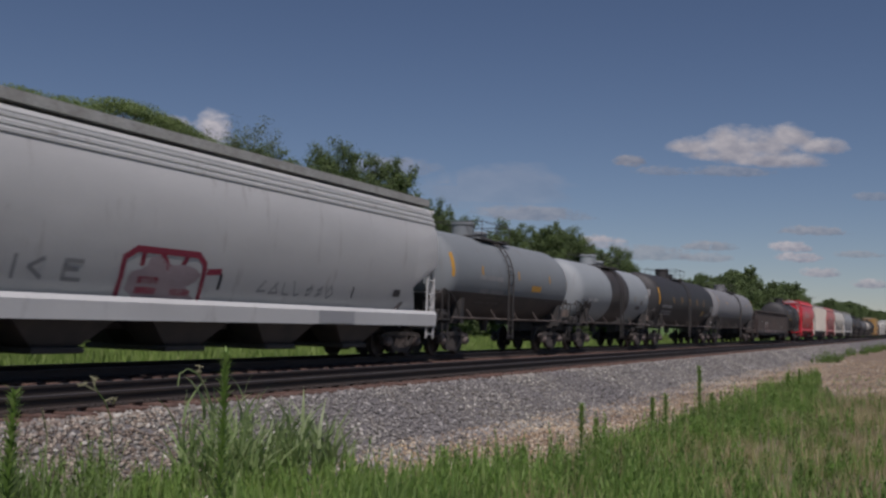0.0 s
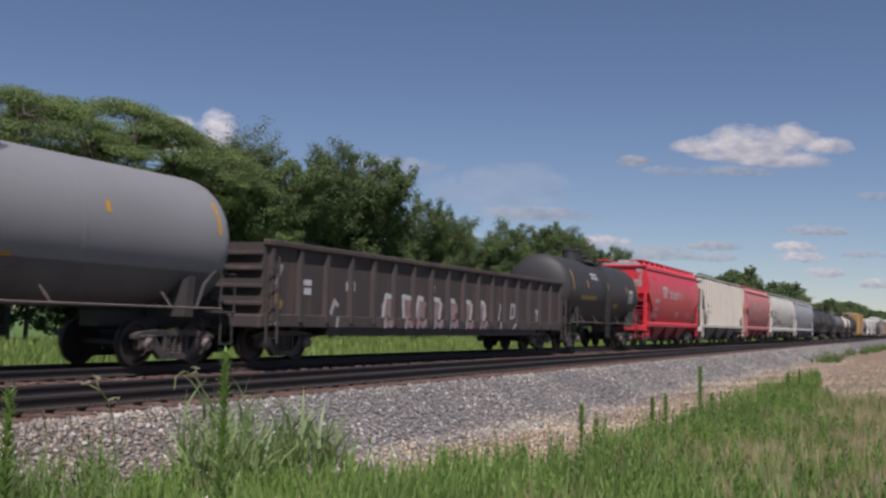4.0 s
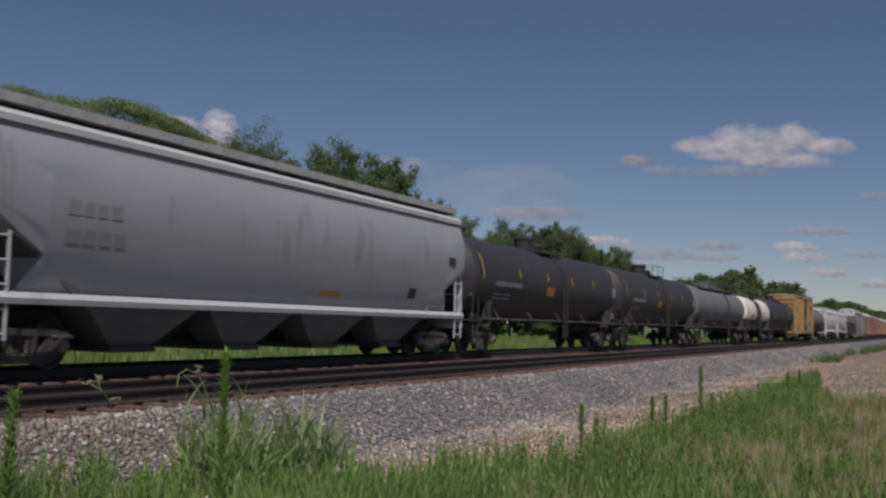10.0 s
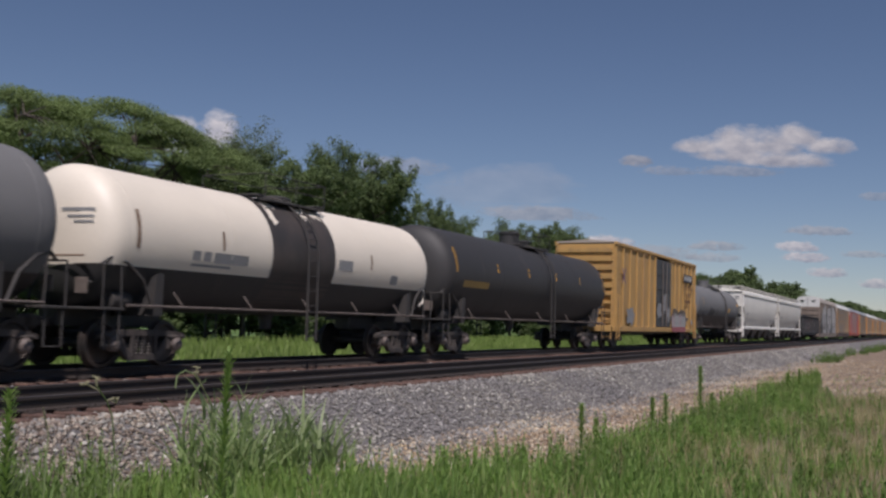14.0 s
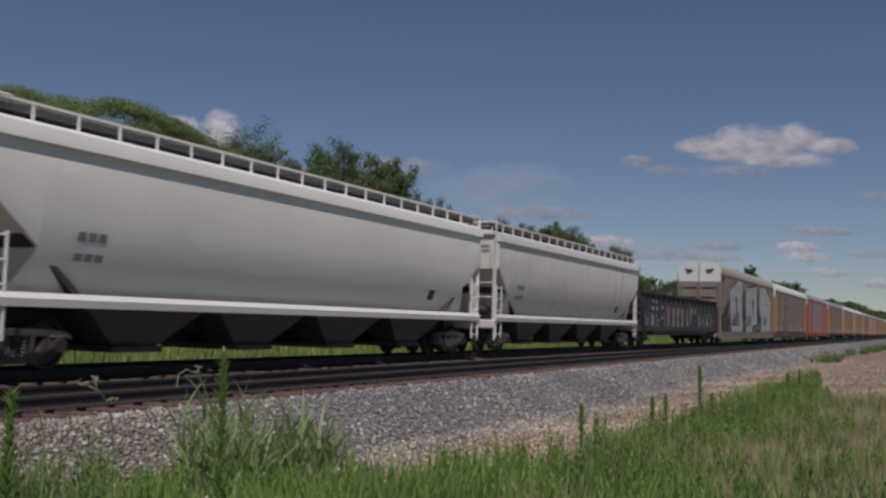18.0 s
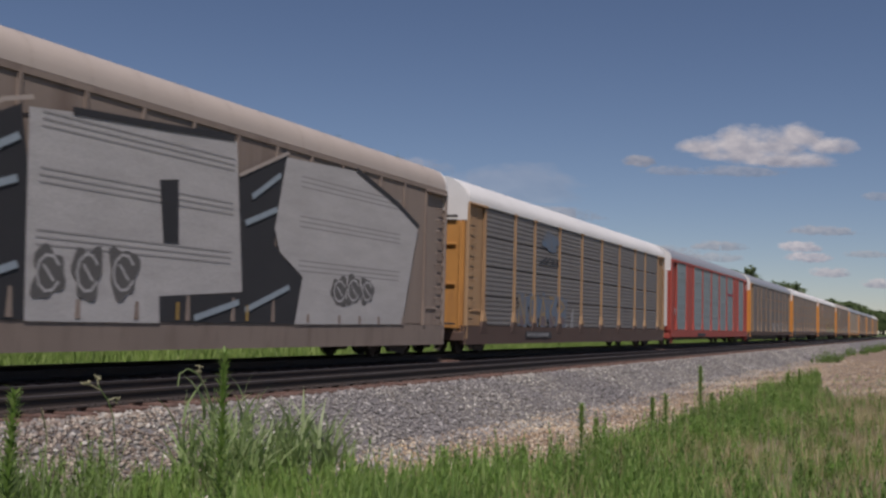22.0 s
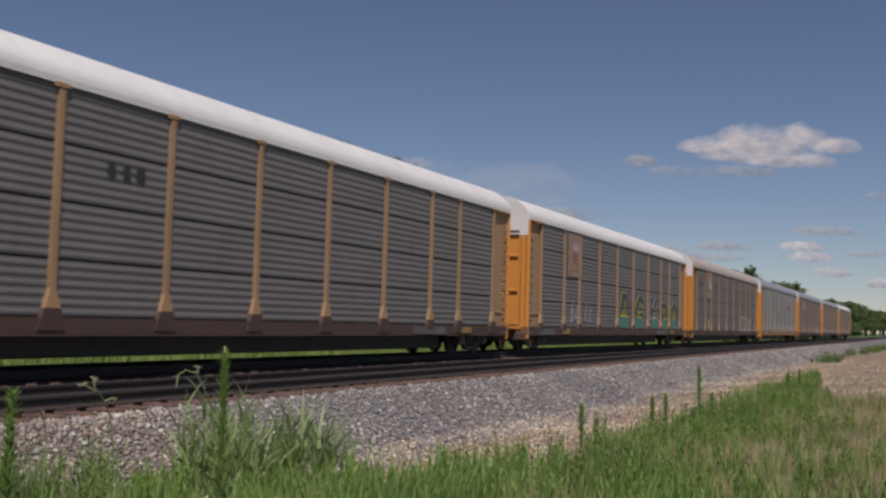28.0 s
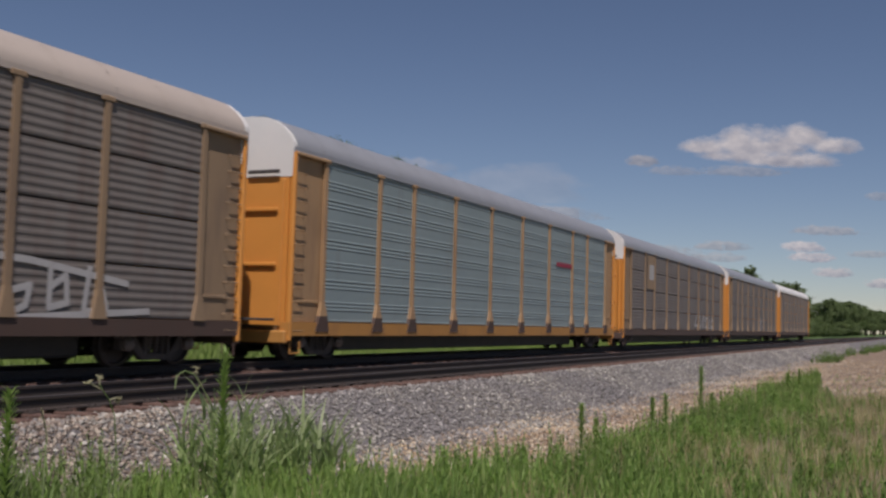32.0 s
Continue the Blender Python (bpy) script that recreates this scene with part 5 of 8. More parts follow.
# tall letters run over the side wall and down on to the sill
for k, x in enumerate((-4.5, -3.25, -2.5, -1.35, -0.25, 1.0, 2.15)):
    lean = (0.12, -0.1, 0.15, -0.05, 0.1, 0.0, 0.2)[k]
    blob(c, s, x + 0.05, 1.42, 0.36, 0.3, D_DUSKROSE, 300 + k, "graffiti", 3 + k % 3)
    blob(c, on_sill, x + 0.03, 0.97, 0.34, 0.09, D_DUSKROSE, 320 + k, "graffiti", 4)
    strokes(c, lambda a, b: s(a, b, 0.012), [[(x - 0.25, 1.15), (x - 0.22 + lean, 1.74), (x + 0.2, 1.7)], [(x + 0.3, 1.62), (x + 0.22, 1.16)]][:1 + k % 2 + (k == 6)], 0.14, D_WHITE)
    strokes(c, on_sill, [[(x - 0.25, 0.86), (x - 0.2, 1.1)], [(x + 0.1, 0.88), (x + 0.28, 1.08)]], 0.1, D_PALE)
strokes(c, s, [[(-10.2, 2.2), (-9.95, 1.7), (-9.7, 2.25)], [(-10.0, 1.7), (-9.95, 1.3)]], 0.12, D_GREY)
blob(c, s, -9.95, 1.4, 0.3, 0.2, P_OCHRE, 340, "graffiti", 4)
bars(c, s, [(-8.75, -8.4, 1.62, 1.78), (-8.75, -8.4, 1.84, 1.98), (-6.75, -6.3, 1.78, 2.02)], D_WHITE, "marking")
strokes(c, s, [[(-7.45, 1.2), (-7.3, 1.5), (-7.15, 1.4)], [(-1.6, 1.85), (-1.55, 2.1)], [(3.7, 1.2), (3.85, 1.7)], [(4.8, 1.25), (4.9, 1.72), (5.2, 1.7), (5.15, 1.3), (4.9, 1.25)], [(7.5, 1.2), (7.6, 1.55)], [(7.4, 1.55), (7.8, 1.5)]], 0.12, D_PALE)
strokes(c, on_sill, [[(4.9, 0.88), (5.2, 1.05)], [(3.7, 0.86), (3.75, 1.08)], [(-7.3, 0.87), (-7.25, 1.08)], [(-10.2, 0.92), (-9.9, 0.92)]], 0.1, D_PALE)

# 6: short black tank
c, s, h, zc, r = tank_car("short black tank car with yellow markings", 12.6, 1.46, P_BLACK, ladder_at=(-0.4,))
place(c, -179.0, -166.4)
yellow_marks(c, s, h, 2.7, 0.45, 3)
stencil(c, s, -4.0, 2.2, (0.4, 0.4, 0.3, 0.45, 0.4), 0.24, P_OCHRE, 1, 0.06)
stencil(c, s, -2.45, 3.3, (0.5, 0.4), 0.12, D_WHITE, 2, 0.06, 0.04)
bars(c, s, [(3.6, 4.3, 2.7, 2.85)], D_WHITE, "placard")
bars(c, s, [(3.5, 4.35, 2.2, 2.66)], D_GREY, "placard")
bars(c, s, [(1.1, 1.95, 1.92, 2.15)], P_OCHRE, "warning_label")


def red_hopper(label, mat, length, mark, logo_x):
    c, s, h = covered_hopper(label, length, mat, P_MIDGREY, 3, "curved", True, 4.3, 4.5, mat, brackets=12, walk_mat=mat, walk_deep=0.06, slope_mat=P_SOOTSHADE, hopper_mat=P_REDGRIMESHADE, slot_z=2.85, cut=1.3, sill_z=1.1)
    # a slanted emblem and two runs of plain bars stand for the owner's mark
    e = logo_x
    for k in range(4):
        strokes(c, s, [[(e + 0.24 * k, 3.22 - 0.03 * k), (e + 0.16 + 0.22 * k, 2.76 if k else 2.74)]], 0.13, mark, "emblem")
    strokes(c, s, [[(e - 0.05, 3.28), (e + 0.75, 3.28), (e + 1.0, 3.18), (e + 0.95, 3.05), (e + 0.6, 3.0)]], 0.12, mark, "emblem")
    x = e + 1.65
    for k, w in enumerate((0.3, 0.27, 0.2, 0.27, 0.24, 0.27, 0.34, 0.27, 0.18, 0.27)):
        thin = 0.05 if k > 5 else 0.1
        tall = 0.5 if k in (0, 2, 5, 6) else 0.36
        lines = [[(x + 0.03, 2.72), (x + 0.03, 2.72 + tall)]]
        if k not in (2, 8):
            lines += [[(x + 0.03, 2.72 + 0.34), (x + w - 0.05, 2.72 + 0.34)], [(x + w - 0.05, 2.72), (x + w - 0.05, 2.72 + 0.34)]]
        strokes(c, s, lines, thin, mark, "lettering_bar")
        x += w + 0.1
    stencil(c, s, -4.95, 2.42, (0.18, 0.18, 0.18, 0.2), 0.26, mark, 1)
    stencil(c, s, -4.95, 1.98, (0.16, 0.16, 0.16, 0.16), 0.24, mark, 1, 0.06)
    stencil(c, s, -5.2, 1.78, (1.3,), 0.06, mark, 3, 0.1, 0.04)
    stencil(c, s, 0.2, 1.9, (1.0,), 0.07, mark, 3, 0.1, 0.05)
    stencil(c, s, 3.4, 1.9, (0.5,), 0.07, mark, 3, 0.1, 0.05)
    end = -(h - 0.81)
    for k, (w, z) in enumerate(((0.36, 4.12), (0.28, 4.0), (0.16, 3.84), (0.2, 3.7), (0.46, 3.56), (0.42, 3.46), (0.5, 3.36), (0.5, 3.26))):
        part("stencil", Shape().box((end - 0.006, -1.22 + w / 2, z), (0.01, w, 0.05)), D_WHITE, c)
    return c


D_PALEMARK = surface("faded_white_mark", (0.55, 0.38, 0.36), 0.6)
place(red_hopper("bright red covered hopper with a white emblem", P_RED, 14.7, D_WHITE, -3.3), -166.4, -151.7)

# 8: ribbed white hopper
c, s, h = covered_hopper("off-white ribbed covered hopper with three bays", 18.1, P_CREAM, P_LIGHTGREY, 3, "flat", False, 4.25, 4.45, P_CREAM, ribs=19, hopper_mat=P_GRIMESHADE, slot_z=3.7, cut=1.7)
place(c, -151.7, -133.6)
stencil(c, s, -6.6, 2.5, (0.2, 0.2), 0.36, D_BLACK, 1, 0.06)
stencil(c, s, -5.35, 2.5, (0.22,), 0.36, D_BLACK, 1)
stencil(c, s, -6.5, 2.05, (0.18, 0.18), 0.36, D_BLACK, 1, 0.07)
stencil(c, s, -5.5, 2.05, (0.16, 0.16, 0.16), 0.36, D_BLACK, 1, 0.06)
stencil(c, s, -6.5, 1.88, (0.7,), 0.06, D_GREY, 2, 0.1, 0.04)
bars(c, s, [(4.6, 5.0, 1.6, 1.9), (6.0, 6.3, 1.6, 1.9)], D_GREY, "stencil")
place(red_hopper("faded pinkish-red covered hopper with a pale emblem", P_PINK, 14.6, D_PALEMARK, -3.0), -133.6, -119.0)

# 10: long off-white hopper
c, s, h = covered_hopper("off-white covered hopper with rounded sides and a dirty belly", 19.8, P_CREAM, P_WALK, 4, "curved", False, 4.25, 4.52, P_CREAM, hopper_mat=P_SOOTSHADE, walk_mat=P_WALK, slot_z=3.0, cut=1.2, walk_deep=0.11, sill_z=1.02)
place(c, -119.0, -99.2)
stencil(c, s, -7.35, 2.62, (0.2, 0.22, 0.22, 0.22), 0.36, D_GREY, 1)
stencil(c, s, -7.35, 2.18, (0.2, 0.22, 0.22, 0.22), 0.36, D_GREY, 1)
stencil(c, s, -5.7, 2.4, (0.3,), 0.1, D_GREY, 3, 0.1, 0.06)
stencil(c, s, 5.4, 2.66, (1.0,), 0.05, D_GREY, 7, 0.1, 0.03)
bars(c, s, [(5.3, 5.75, 1.68, 1.9)], D_BLACK, "placard")
GRIME = surface("grey_grime", (0.44, 0.41, 0.37), 0.7, 0, (0.34, 0.32, 0.29), 0.9, 2.5)
for k, (x, z, rx, rz) in enumerate(((-4.6, 1.95, 0.5, 0.2), (-3.9, 2.0, 0.55, 0.16), (-3.1, 1.9, 0.6, 0.22), (-2.2, 1.85, 0.5, 0.18), (-1.4, 1.75, 0.4, 0.12), (0.4, 1.7, 0.35, 0.12), (1.2, 1.66, 0.4, 0.1), (-5.6, 1.7, 0.5, 0.1))):
    blob(c, s, x, z, rx, rz, GRIME, 600 + k, "grime_patch", 5)
for x in np.linspace(-7, 7, 9):
    bars(c, lambda a, b: (a, -1.578, b), [(x, x + 0.42, 1.05, 1.14)], P_OCHRE, "reflective_stripe")

# 11: grey flat-sided hopper
c, s, h = covered_hopper("dull grey covered hopper with flat sides", 20.0, P_MIDGREY, P_LIGHTGREY, 4, "curved", True, 4.3, 4.55, P_LIGHTGREY, hopper_mat=P_GRIMESHADE, frame_mat=P_LIGHTGREY, cut=1.2, walk_deep=0.17, walk_mat=P_WALK, sill_z=1.16)
place(c, -99.2, -79.2)
stencil(c, s, -7.6, 2.75, (0.3, 0.25, 0.25, 0.3), 0.33, D_GREY, 1)
stencil(c, s, -7.6, 2.25, (0.35, 0.3, 0.3, 0.3), 0.33, D_GREY, 1)
bars(c, s, [(0.9, 1.9, 1.6, 1.75)], D_YELLOW, "warning_label")
bars(c, s, [(8.0, 8.5, 2.8, 3.05), (5.6, 6.1, 1.7, 2.0)], D_BLACK, "placard")

# 12, 13: black tanks
for x0, x1, seed in ((-79.2, -60.9, 1), (-60.9, -42.5, 2)):
    c, s, h, zc, r = tank_car("long black tank car with orange stripes", x1 - x0, 1.46, P_BLACK, ladder_at=(0.4,), inset=0.36, head=0.6, head_marks=D_PALE)
    place(c, x0, x1)
    yellow_marks(c, s, h, 2.7, 0.45, 4)
    stencil(c, s, -6.9, 2.36, (0.25, 0.25, 0.25, 0.3, 0.4, 0.35, 0.35), 0.22, D_GREY, 1, 0.06)
    stencil(c, s, -6.9, 2.05, (0.7, 0.8), 0.08, D_GREY, 2, 0.1, 0.06)
    bars(c, s, [(-1.6, -0.7, 2.18, 2.52)], P_ORANGE, "warning_label")
    bars(c, s, [(h - 1.6, h - 1.1, 2.4, 2.85)], D_GREY, "placard")

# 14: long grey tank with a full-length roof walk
# shade on the tank's underside is put in as a dark belly shell
c, s, h, zc, r = tank_car("long grey tank car with a railed walkway on top", 19.7, 1.42, P_GREYTANK, (P_SOOTSHADE, 1.7), ladder_at=(1.3,), long_walk=True)
place(c, -42.5, -22.8)
strokes(c, s, tag_lines(-5.4, 1.95, 1.5, 0.35, 4, 21) + tag_lines(-1.8, 1.85, 1.5, 0.42, 4, 22), 0.05, D_PALE)
bars(c, s, [(-6.3, -6.2, 2.6, 3.1)], D_YELLOW, "reflective_stripe")

D_STRIPE = surface("rust_brown_stripe", (0.23, 0.15, 0.1), 0.7)
# 15: white tank, black below and at its waist
c, s, h, zc, r = tank_car("cream-white tank car with a black belly and waist", 14.6, 1.42, P_TANKWHITE, (P_BLACK, 1.95), [(-1.6, 1.15, P_SOOTSHADE)], ladder_at=(0.0,), mid_z=2.52, head_marks=D_GREY, housing=None)
place(c, -22.8, -8.2)
for k, (x, z, rx, rz) in enumerate(((-1.1, 3.85, 0.25, 0.22), (-0.5, 3.95, 0.35, 0.16), (0.3, 3.7, 0.2, 0.25), (0.85, 3.85, 0.2, 0.3), (-1.3, 3.4, 0.12, 0.2))):
    blob(c, lambda a, b: s(a, b, 0.02), x, z, rx, rz, P_TANKWHITE, 900 + k, "paint_remnant", 5)
bars(c, s, [(-4.4, -4.15, 2.18, 2.38), (-4.05, -3.8, 2.18, 2.38), (-3.7, -2.5, 2.16, 2.38), (-4.4, -3.1, 2.06, 2.11), (1.35, 2.05, 2.3, 2.56), (4.2, 4.6, 2.05, 2.3)], D_GREY, "stencil")
bars(c, s, [(-6.08, -5.98, 2.3, 3.05), (-3.45, -3.37, 2.45, 2.85), (3.0, 3.08, 2.4, 2.8)], D_STRIPE, "reflective_stripe")
part("vent_pipe", Shape().pipe([(h - 1.0, -1.2, 1.5), (h - 0.72, -1.2, 1.6), (h - 0.62, -1.2, 1.85), (h - 0.72, -1.2, 2.1), (h - 0.95, -1.2, 2.15)], 0.04), P_TANKWHITE, c, "white bent pipe", 40)
part("head_grab_rail", Shape().pipe([(-h + 0.3, -1.0, 2.1), (-h + 0.3, 1.0, 2.1)], 0.02), D_STRIPE, c, "rust-coloured grab rail")

# 16: black tank
c, s, h, zc, r = tank_car("black tank car with orange stripes and a small roof railing", 18.5, 1.5, P_BLACK, ladder_at=(0.9,), mid_z=2.66)
place(c, -8.2, 10.3)
yellow_marks(c, s, h, 2.8, 0.4, 4)
bars(c, s, [(-7.5, -5.4, 2.2, 2.42)], P_OCHRE, "stencil")

# 17: yellow boxcar
c, s, h = box_car("yellow boxcar with a black door and graffiti below", 20.0, P_YELLOW, P_DARKDOOR, P_ROOFTAN)
place(c, 10.3, 30.3)
bars(c, s, [(5.5, 8.0, 3.85, 4.32)], D_BLACK, "owner_plate")
s2 = lambda x, z: s(x, z, 0.03)
bars(c, s2, [(5.75, 6.25, 3.95, 4.22), (6.45, 6.95, 3.95, 4.22), (7.15, 7.7, 3.95, 4.22)], D_WHITE, "owner_mark_bar")
P_FADED = surface("faded_brown_lettering", (0.2, 0.1, 0.05), 0.7)
def lettering(car, words, x, z, size, material, y):
    """Painted words on a side that faces the camera, in the built-in typeface."""
    text = bpy.data.curves.new("lettering", "FONT")
    text.body, text.size, text.align_x, text.extrude = words, size, "CENTER", 0.002
    ob = bpy.data.objects.new("lettering", text)
    me = bpy.data.meshes.new_from_object(ob)
    bpy.data.objects.remove(ob)
    me.materials.clear()
    me.materials.append(material)
    return part("lettering", me, None, car, "", m=pose(x, y, z, 90, 0, 0))


side_y = s(0, 3)[1] - 0.02
lettering(c, "Railcar Pooling", 6.75, 3.38, 0.42, P_FADED, side_y)
lettering(c, "Experts", 6.75, 2.98, 0.42, P_FADED, side_y)
bars(c, s2, [(6.05, 7.45, 2.58, 2.76)], P_FADED, "owner_address_bar")
D_SMOKE = surface("dark_smoke_spray", (0.1, 0.085, 0.07), 0.75, 0, (0.2, 0.14, 0.08), 0.9, 2.5)
blob(c, s, 4.4, 1.62, 2.1, 0.5, D_SMOKE, 39, "graffiti_shade", 6)
for k in range(6):
    gx0, gw = 2.85 + k * 0.6, (0.34, 0.3, 0.36, 0.28, 0.34, 0.32)[k]
    blob(c, lambda a, b: s(a, b, 0.024), gx0, 1.36 + 0.07 * (k % 2), gw + 0.05, 0.5, D_BLACK, 40 + k, "graffiti_shade", 2 + k % 3)
    blob(c, s2, gx0, 1.38 + 0.07 * (k % 2), gw, 0.43, D_PALE if k % 3 else D_PINKISH, 40 + k, "graffiti", 2 + k % 3)
    blob(c, lambda a, b: s(a, b, 0.034), gx0, 0.98, gw, 0.16, D_ROSE, 60 + k)
    strokes(c, lambda a, b: s(a, b, 0.038), [[(gx0 - 0.15, 1.72), (gx0 - 0.2, 1.2), (gx0 + 0.1, 1.15)], [(gx0 + 0.05, 1.66), (gx0 + 0.16, 1.45)]], 0.06, D_WHITE)
    strokes(c, lambda a, b: s(a, b, 0.036), [[(gx0 - 0.02, 1.6), (gx0 + 0.02, 1.3)]], 0.09, D_GREY)
bars(c, s, [(7.75, 8.2, 1.3, 1.56)], D_PALE, "placard")
strokes(c, s, [[(-8.2, 3.9), (-7.6, 3.2)], [(-7.6, 3.9), (-8.2, 3.2)]], 0.12, D_PURPLE)
for x, z, w, t in ((-6.6, 1.6, 0.7, 0.4), (-0.6, 2.0, 0.5, 0.4), (0.6, 2.4, 0.5, 0.5), (1.6, 1.8, 0.4, 0.4)):
    blob(c, s2, x, z, w, t, D_GREY, int(x * 7) + 200)

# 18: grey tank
c, s, h, zc, r = tank_car("grey tank car with patches of black overpaint", 17.2, 1.46, P_GREYTANK, (P_SOOTSHADE, 2.0), ladder_at=(1.6,))
place(c, 30.3, 47.5)
blob(c, s, -3.2, 2.15, 1.0, 0.34, D_BLACK, 31, "overpaint", 4)
blob(c, s, -1.2, 2.2, 0.5, 0.3, P_GRIMESHADE, 33, "overpaint", 4)
blob(c, s, -6.0, 1.9, 0.5, 0.22, D_BLACK, 32, "overpaint", 4)
bars(c, s, [(-6.3, -6.2, 2.7, 3.2)], D_YELLOW, "reflective_stripe")
bars(c, s, [(6.6, 7.4, 2.85, 3.0), (3.0, 3.7, 2.3, 2.6)], D_YELLOW, "warning_label")
bars(c, s, [(5.4, 5.8, 2.35, 2.65)], D_GREY, "placard")

# 19, 20: white hoppers with railed roof walks
for x0, x1, mat, q in ((47.5, 68.9, P_BRIGHTWHITE, 0), (68.9, 89.3, P_OFFWHITE, 1)):
    c, s, h = covered_hopper("white covered hopper with a railed roof walk" if not q else "dulled white covered hopper with a railed roof walk", x1 - x0, mat, mat, 4, "tucked", True, 4.15, 4.4, mat, rail_walk=True, hopper_mat=P_SOOTSHADE, slot_z=2.95, cut=1.15, walk_mat=mat, walk_deep=0.16, sill_z=1.12)
    place(c, x0, x1)
    stencil(c, s, -h + 2.8, 2.3, (0.2, 0.2, 0.2), 0.22, D_GREY, 1, 0.05)
    stencil(c, s, -h + 2.8, 1.95, (0.2, 0.2, 0.2), 0.18, D_GREY, 1, 0.05)
    for z in (3.58, 3.74):
        part("end_lettering", Shape().box((-h + 0.812, -1.02, z), (0.012, 0.34, 0.1), 0.002), D_GREY, c)
    part("end_placard", Shape().box((-h + 0.8, 0.1, 4.02), (0.03, 0.62, 0.16), 0.01), D_BLACK, c)
    bars(c, s, [(h - 4.3, h - 3.9, 1.7, 2.0)], D_BLACK, "placard")

# 21: gondola
c, s, h = gondola("black gondola covered in purple and white graffiti", 21.7, P_GOND, 2.9, 17)
place(c, 89.3, 111.0)
stencil(c, s, -8.05, 2.42, (0.5, 0.1, 0.5), 0.22, D_PALE, 1, 0.06)
stencil(c, s, -8.15, 2.02, (0.5, 0.3, 0.5), 0.22, D_PALE, 1, 0.08)
bars(c, s, [(-5.87, -5.53, 1.52, 1.72), (-5.87, -5.5, 2.1, 2.28)], D_PALE, "placard")
strokes(c, s, tag_lines(-9.6, 1.3, 3.6, 0.55, 5, 51), 0.1, D_GREY)
D_MAROON = surface("maroon_spray", (0.13, 0.045, 0.065), 0.7)
D_LILAC = surface("faded_lilac_spray", (0.34, 0.31, 0.32), 0.7, 0, (0.2, 0.17, 0.18), 0.9, 2.5)
poly(c, s, [(-5.3, 1.08), (0.1, 1.08), (0.15, 2.25), (-2.4, 2.45), (-5.3, 2.4)], D_MAROON, "graffiti_shade", 0.005)
for k, (x, w) in enumerate(((-4.75, 0.46), (-3.7, 0.44), (-2.65, 0.46), (-1.6, 0.44), (-0.6, 0.4))):
    poly(c, s, [(x - w, 1.12), (x + w * 0.8, 1.1), (x + w, 1.6), (x + w * 0.85, 2.15), (x - w * 0.6, 2.2), (x - w, 1.9)], D_LILAC, "graffiti", 0.009)
    poly(c, s, [(x - w * 0.35, 1.42), (x + w * 0.3, 1.4), (x + w * 0.25, 1.85), (x - w * 0.3, 1.9)], D_MAROON if k % 2 else D_ROSE, "graffiti", 0.014)
    strokes(c, lambda a, b: s(a, b, 0.018), [[(x - w, 1.15), (x - w, 1.9), (x - w * 0.6, 2.2), (x + w * 0.85, 2.15)]], 0.06, D_PALE)
strokes(c, s, tag_lines(-9.4, 1.15, 2.6, 0.8, 4, 52), 0.12, D_PALE)
strokes(c, s, tag_lines(0.8, 1.15, 1.4, 1.05, 2, 90), 0.2, D_PALE)
bars(c, s, [(2.0, 2.7, 2.18, 2.28), (2.9, 3.5, 2.18, 2.28), (2.0, 2.7, 2.0, 2.08), (2.9, 3.5, 2.0, 2.08)], D_PALE, "stencil")
strokes(c, s, tag_lines(4.4, 1.2, 5.0, 0.9, 6, 91), 0.14, D_PALE)
bars(c, s, [(9.7, 10.2, 1.4, 1.6), (-7.0, -6.4, 1.08, 1.2)], P_OCHRE, "reflective_stripe")

# 22 to 32: autoracks
RACK0, PITCH_M = 111.2, 29.14
RACKS = [
    ("brown enclosed autorack with huge white and black graffiti letters", P_RACKBROWN, P_RACKBROWN, P_ROOFTAN, P_RACKBROWN, P_RACKBROWN, P_ROOFWHITE, (), True),
    ("yellow-framed autorack with grey panels and a white roof", P_RACKPOST, P_GALV, P_ROOFWHITE, P_RUSTSILL, P_RACKYELLOW, P_ROOFWHITE, (), False),
    ("red autorack with blue-grey panels and white-topped ends", P_RACKRED, P_GALVBLUE, P_ROOFGREY, P_RACKRED, P_RACKRED, P_ROOFWHITE, (1, 7), False),
    ("yellow-ended autorack with brownish panels and a grey roof", P_RACKDULL, P_GALVBROWN, P_ROOFGREY, P_RUSTSILL, P_RACKORANGE, P_ROOFWHITE, (), False),
    ("yellow-framed autorack with weathered panels and a white roof", P_RACKPOST, P_GALV, P_ROOFWHITE, P_RUSTSILL, P_RACKORANGE, P_ROOFWHITE, (), False),
    ("yellow autorack with a badge panel and green and yellow graffiti", P_RACKPOST, P_GALV, P_ROOFWHITE, P_RUSTSILL, P_RACKORANGE, P_ROOFWHITE, (), False),
    ("yellow autorack with a flag badge and a tan roof", P_RACKDULL, P_GALVBROWN, P_ROOFTAN, P_RUSTSILL, P_RACKORANGE, P_ROOFWHITE, (), False),
    ("yellow autorack with clean blue-grey panels and a grey roof", P_RACKPOST, P_GALVBLUE, P_ROOFGREY, P_RACKYELLOW, P_RACKORANGE, P_ROOFWHITE, (), False),
    ("yellow-ended autorack with dull brown panels", P_RACKDULL, P_GALVBROWN, P_ROOFGREY, P_RUSTSILL, P_RACKORANGE, P_ROOFWHITE, (), False),
    ("yellow-ended autorack with dusty grey panels", P_RACKDULL, P_GALVBROWN, P_ROOFGREY, P_RUSTSILL, P_RACKORANGE, P_ROOFWHITE, (), False),
    ("last autorack of the train with a white roof", P_RACKDULL, P_GALVBROWN, P_ROOFWHITE, P_RUSTSILL, P_RACKORANGE, P_ROOFWHITE, (), False)]
RACK = []
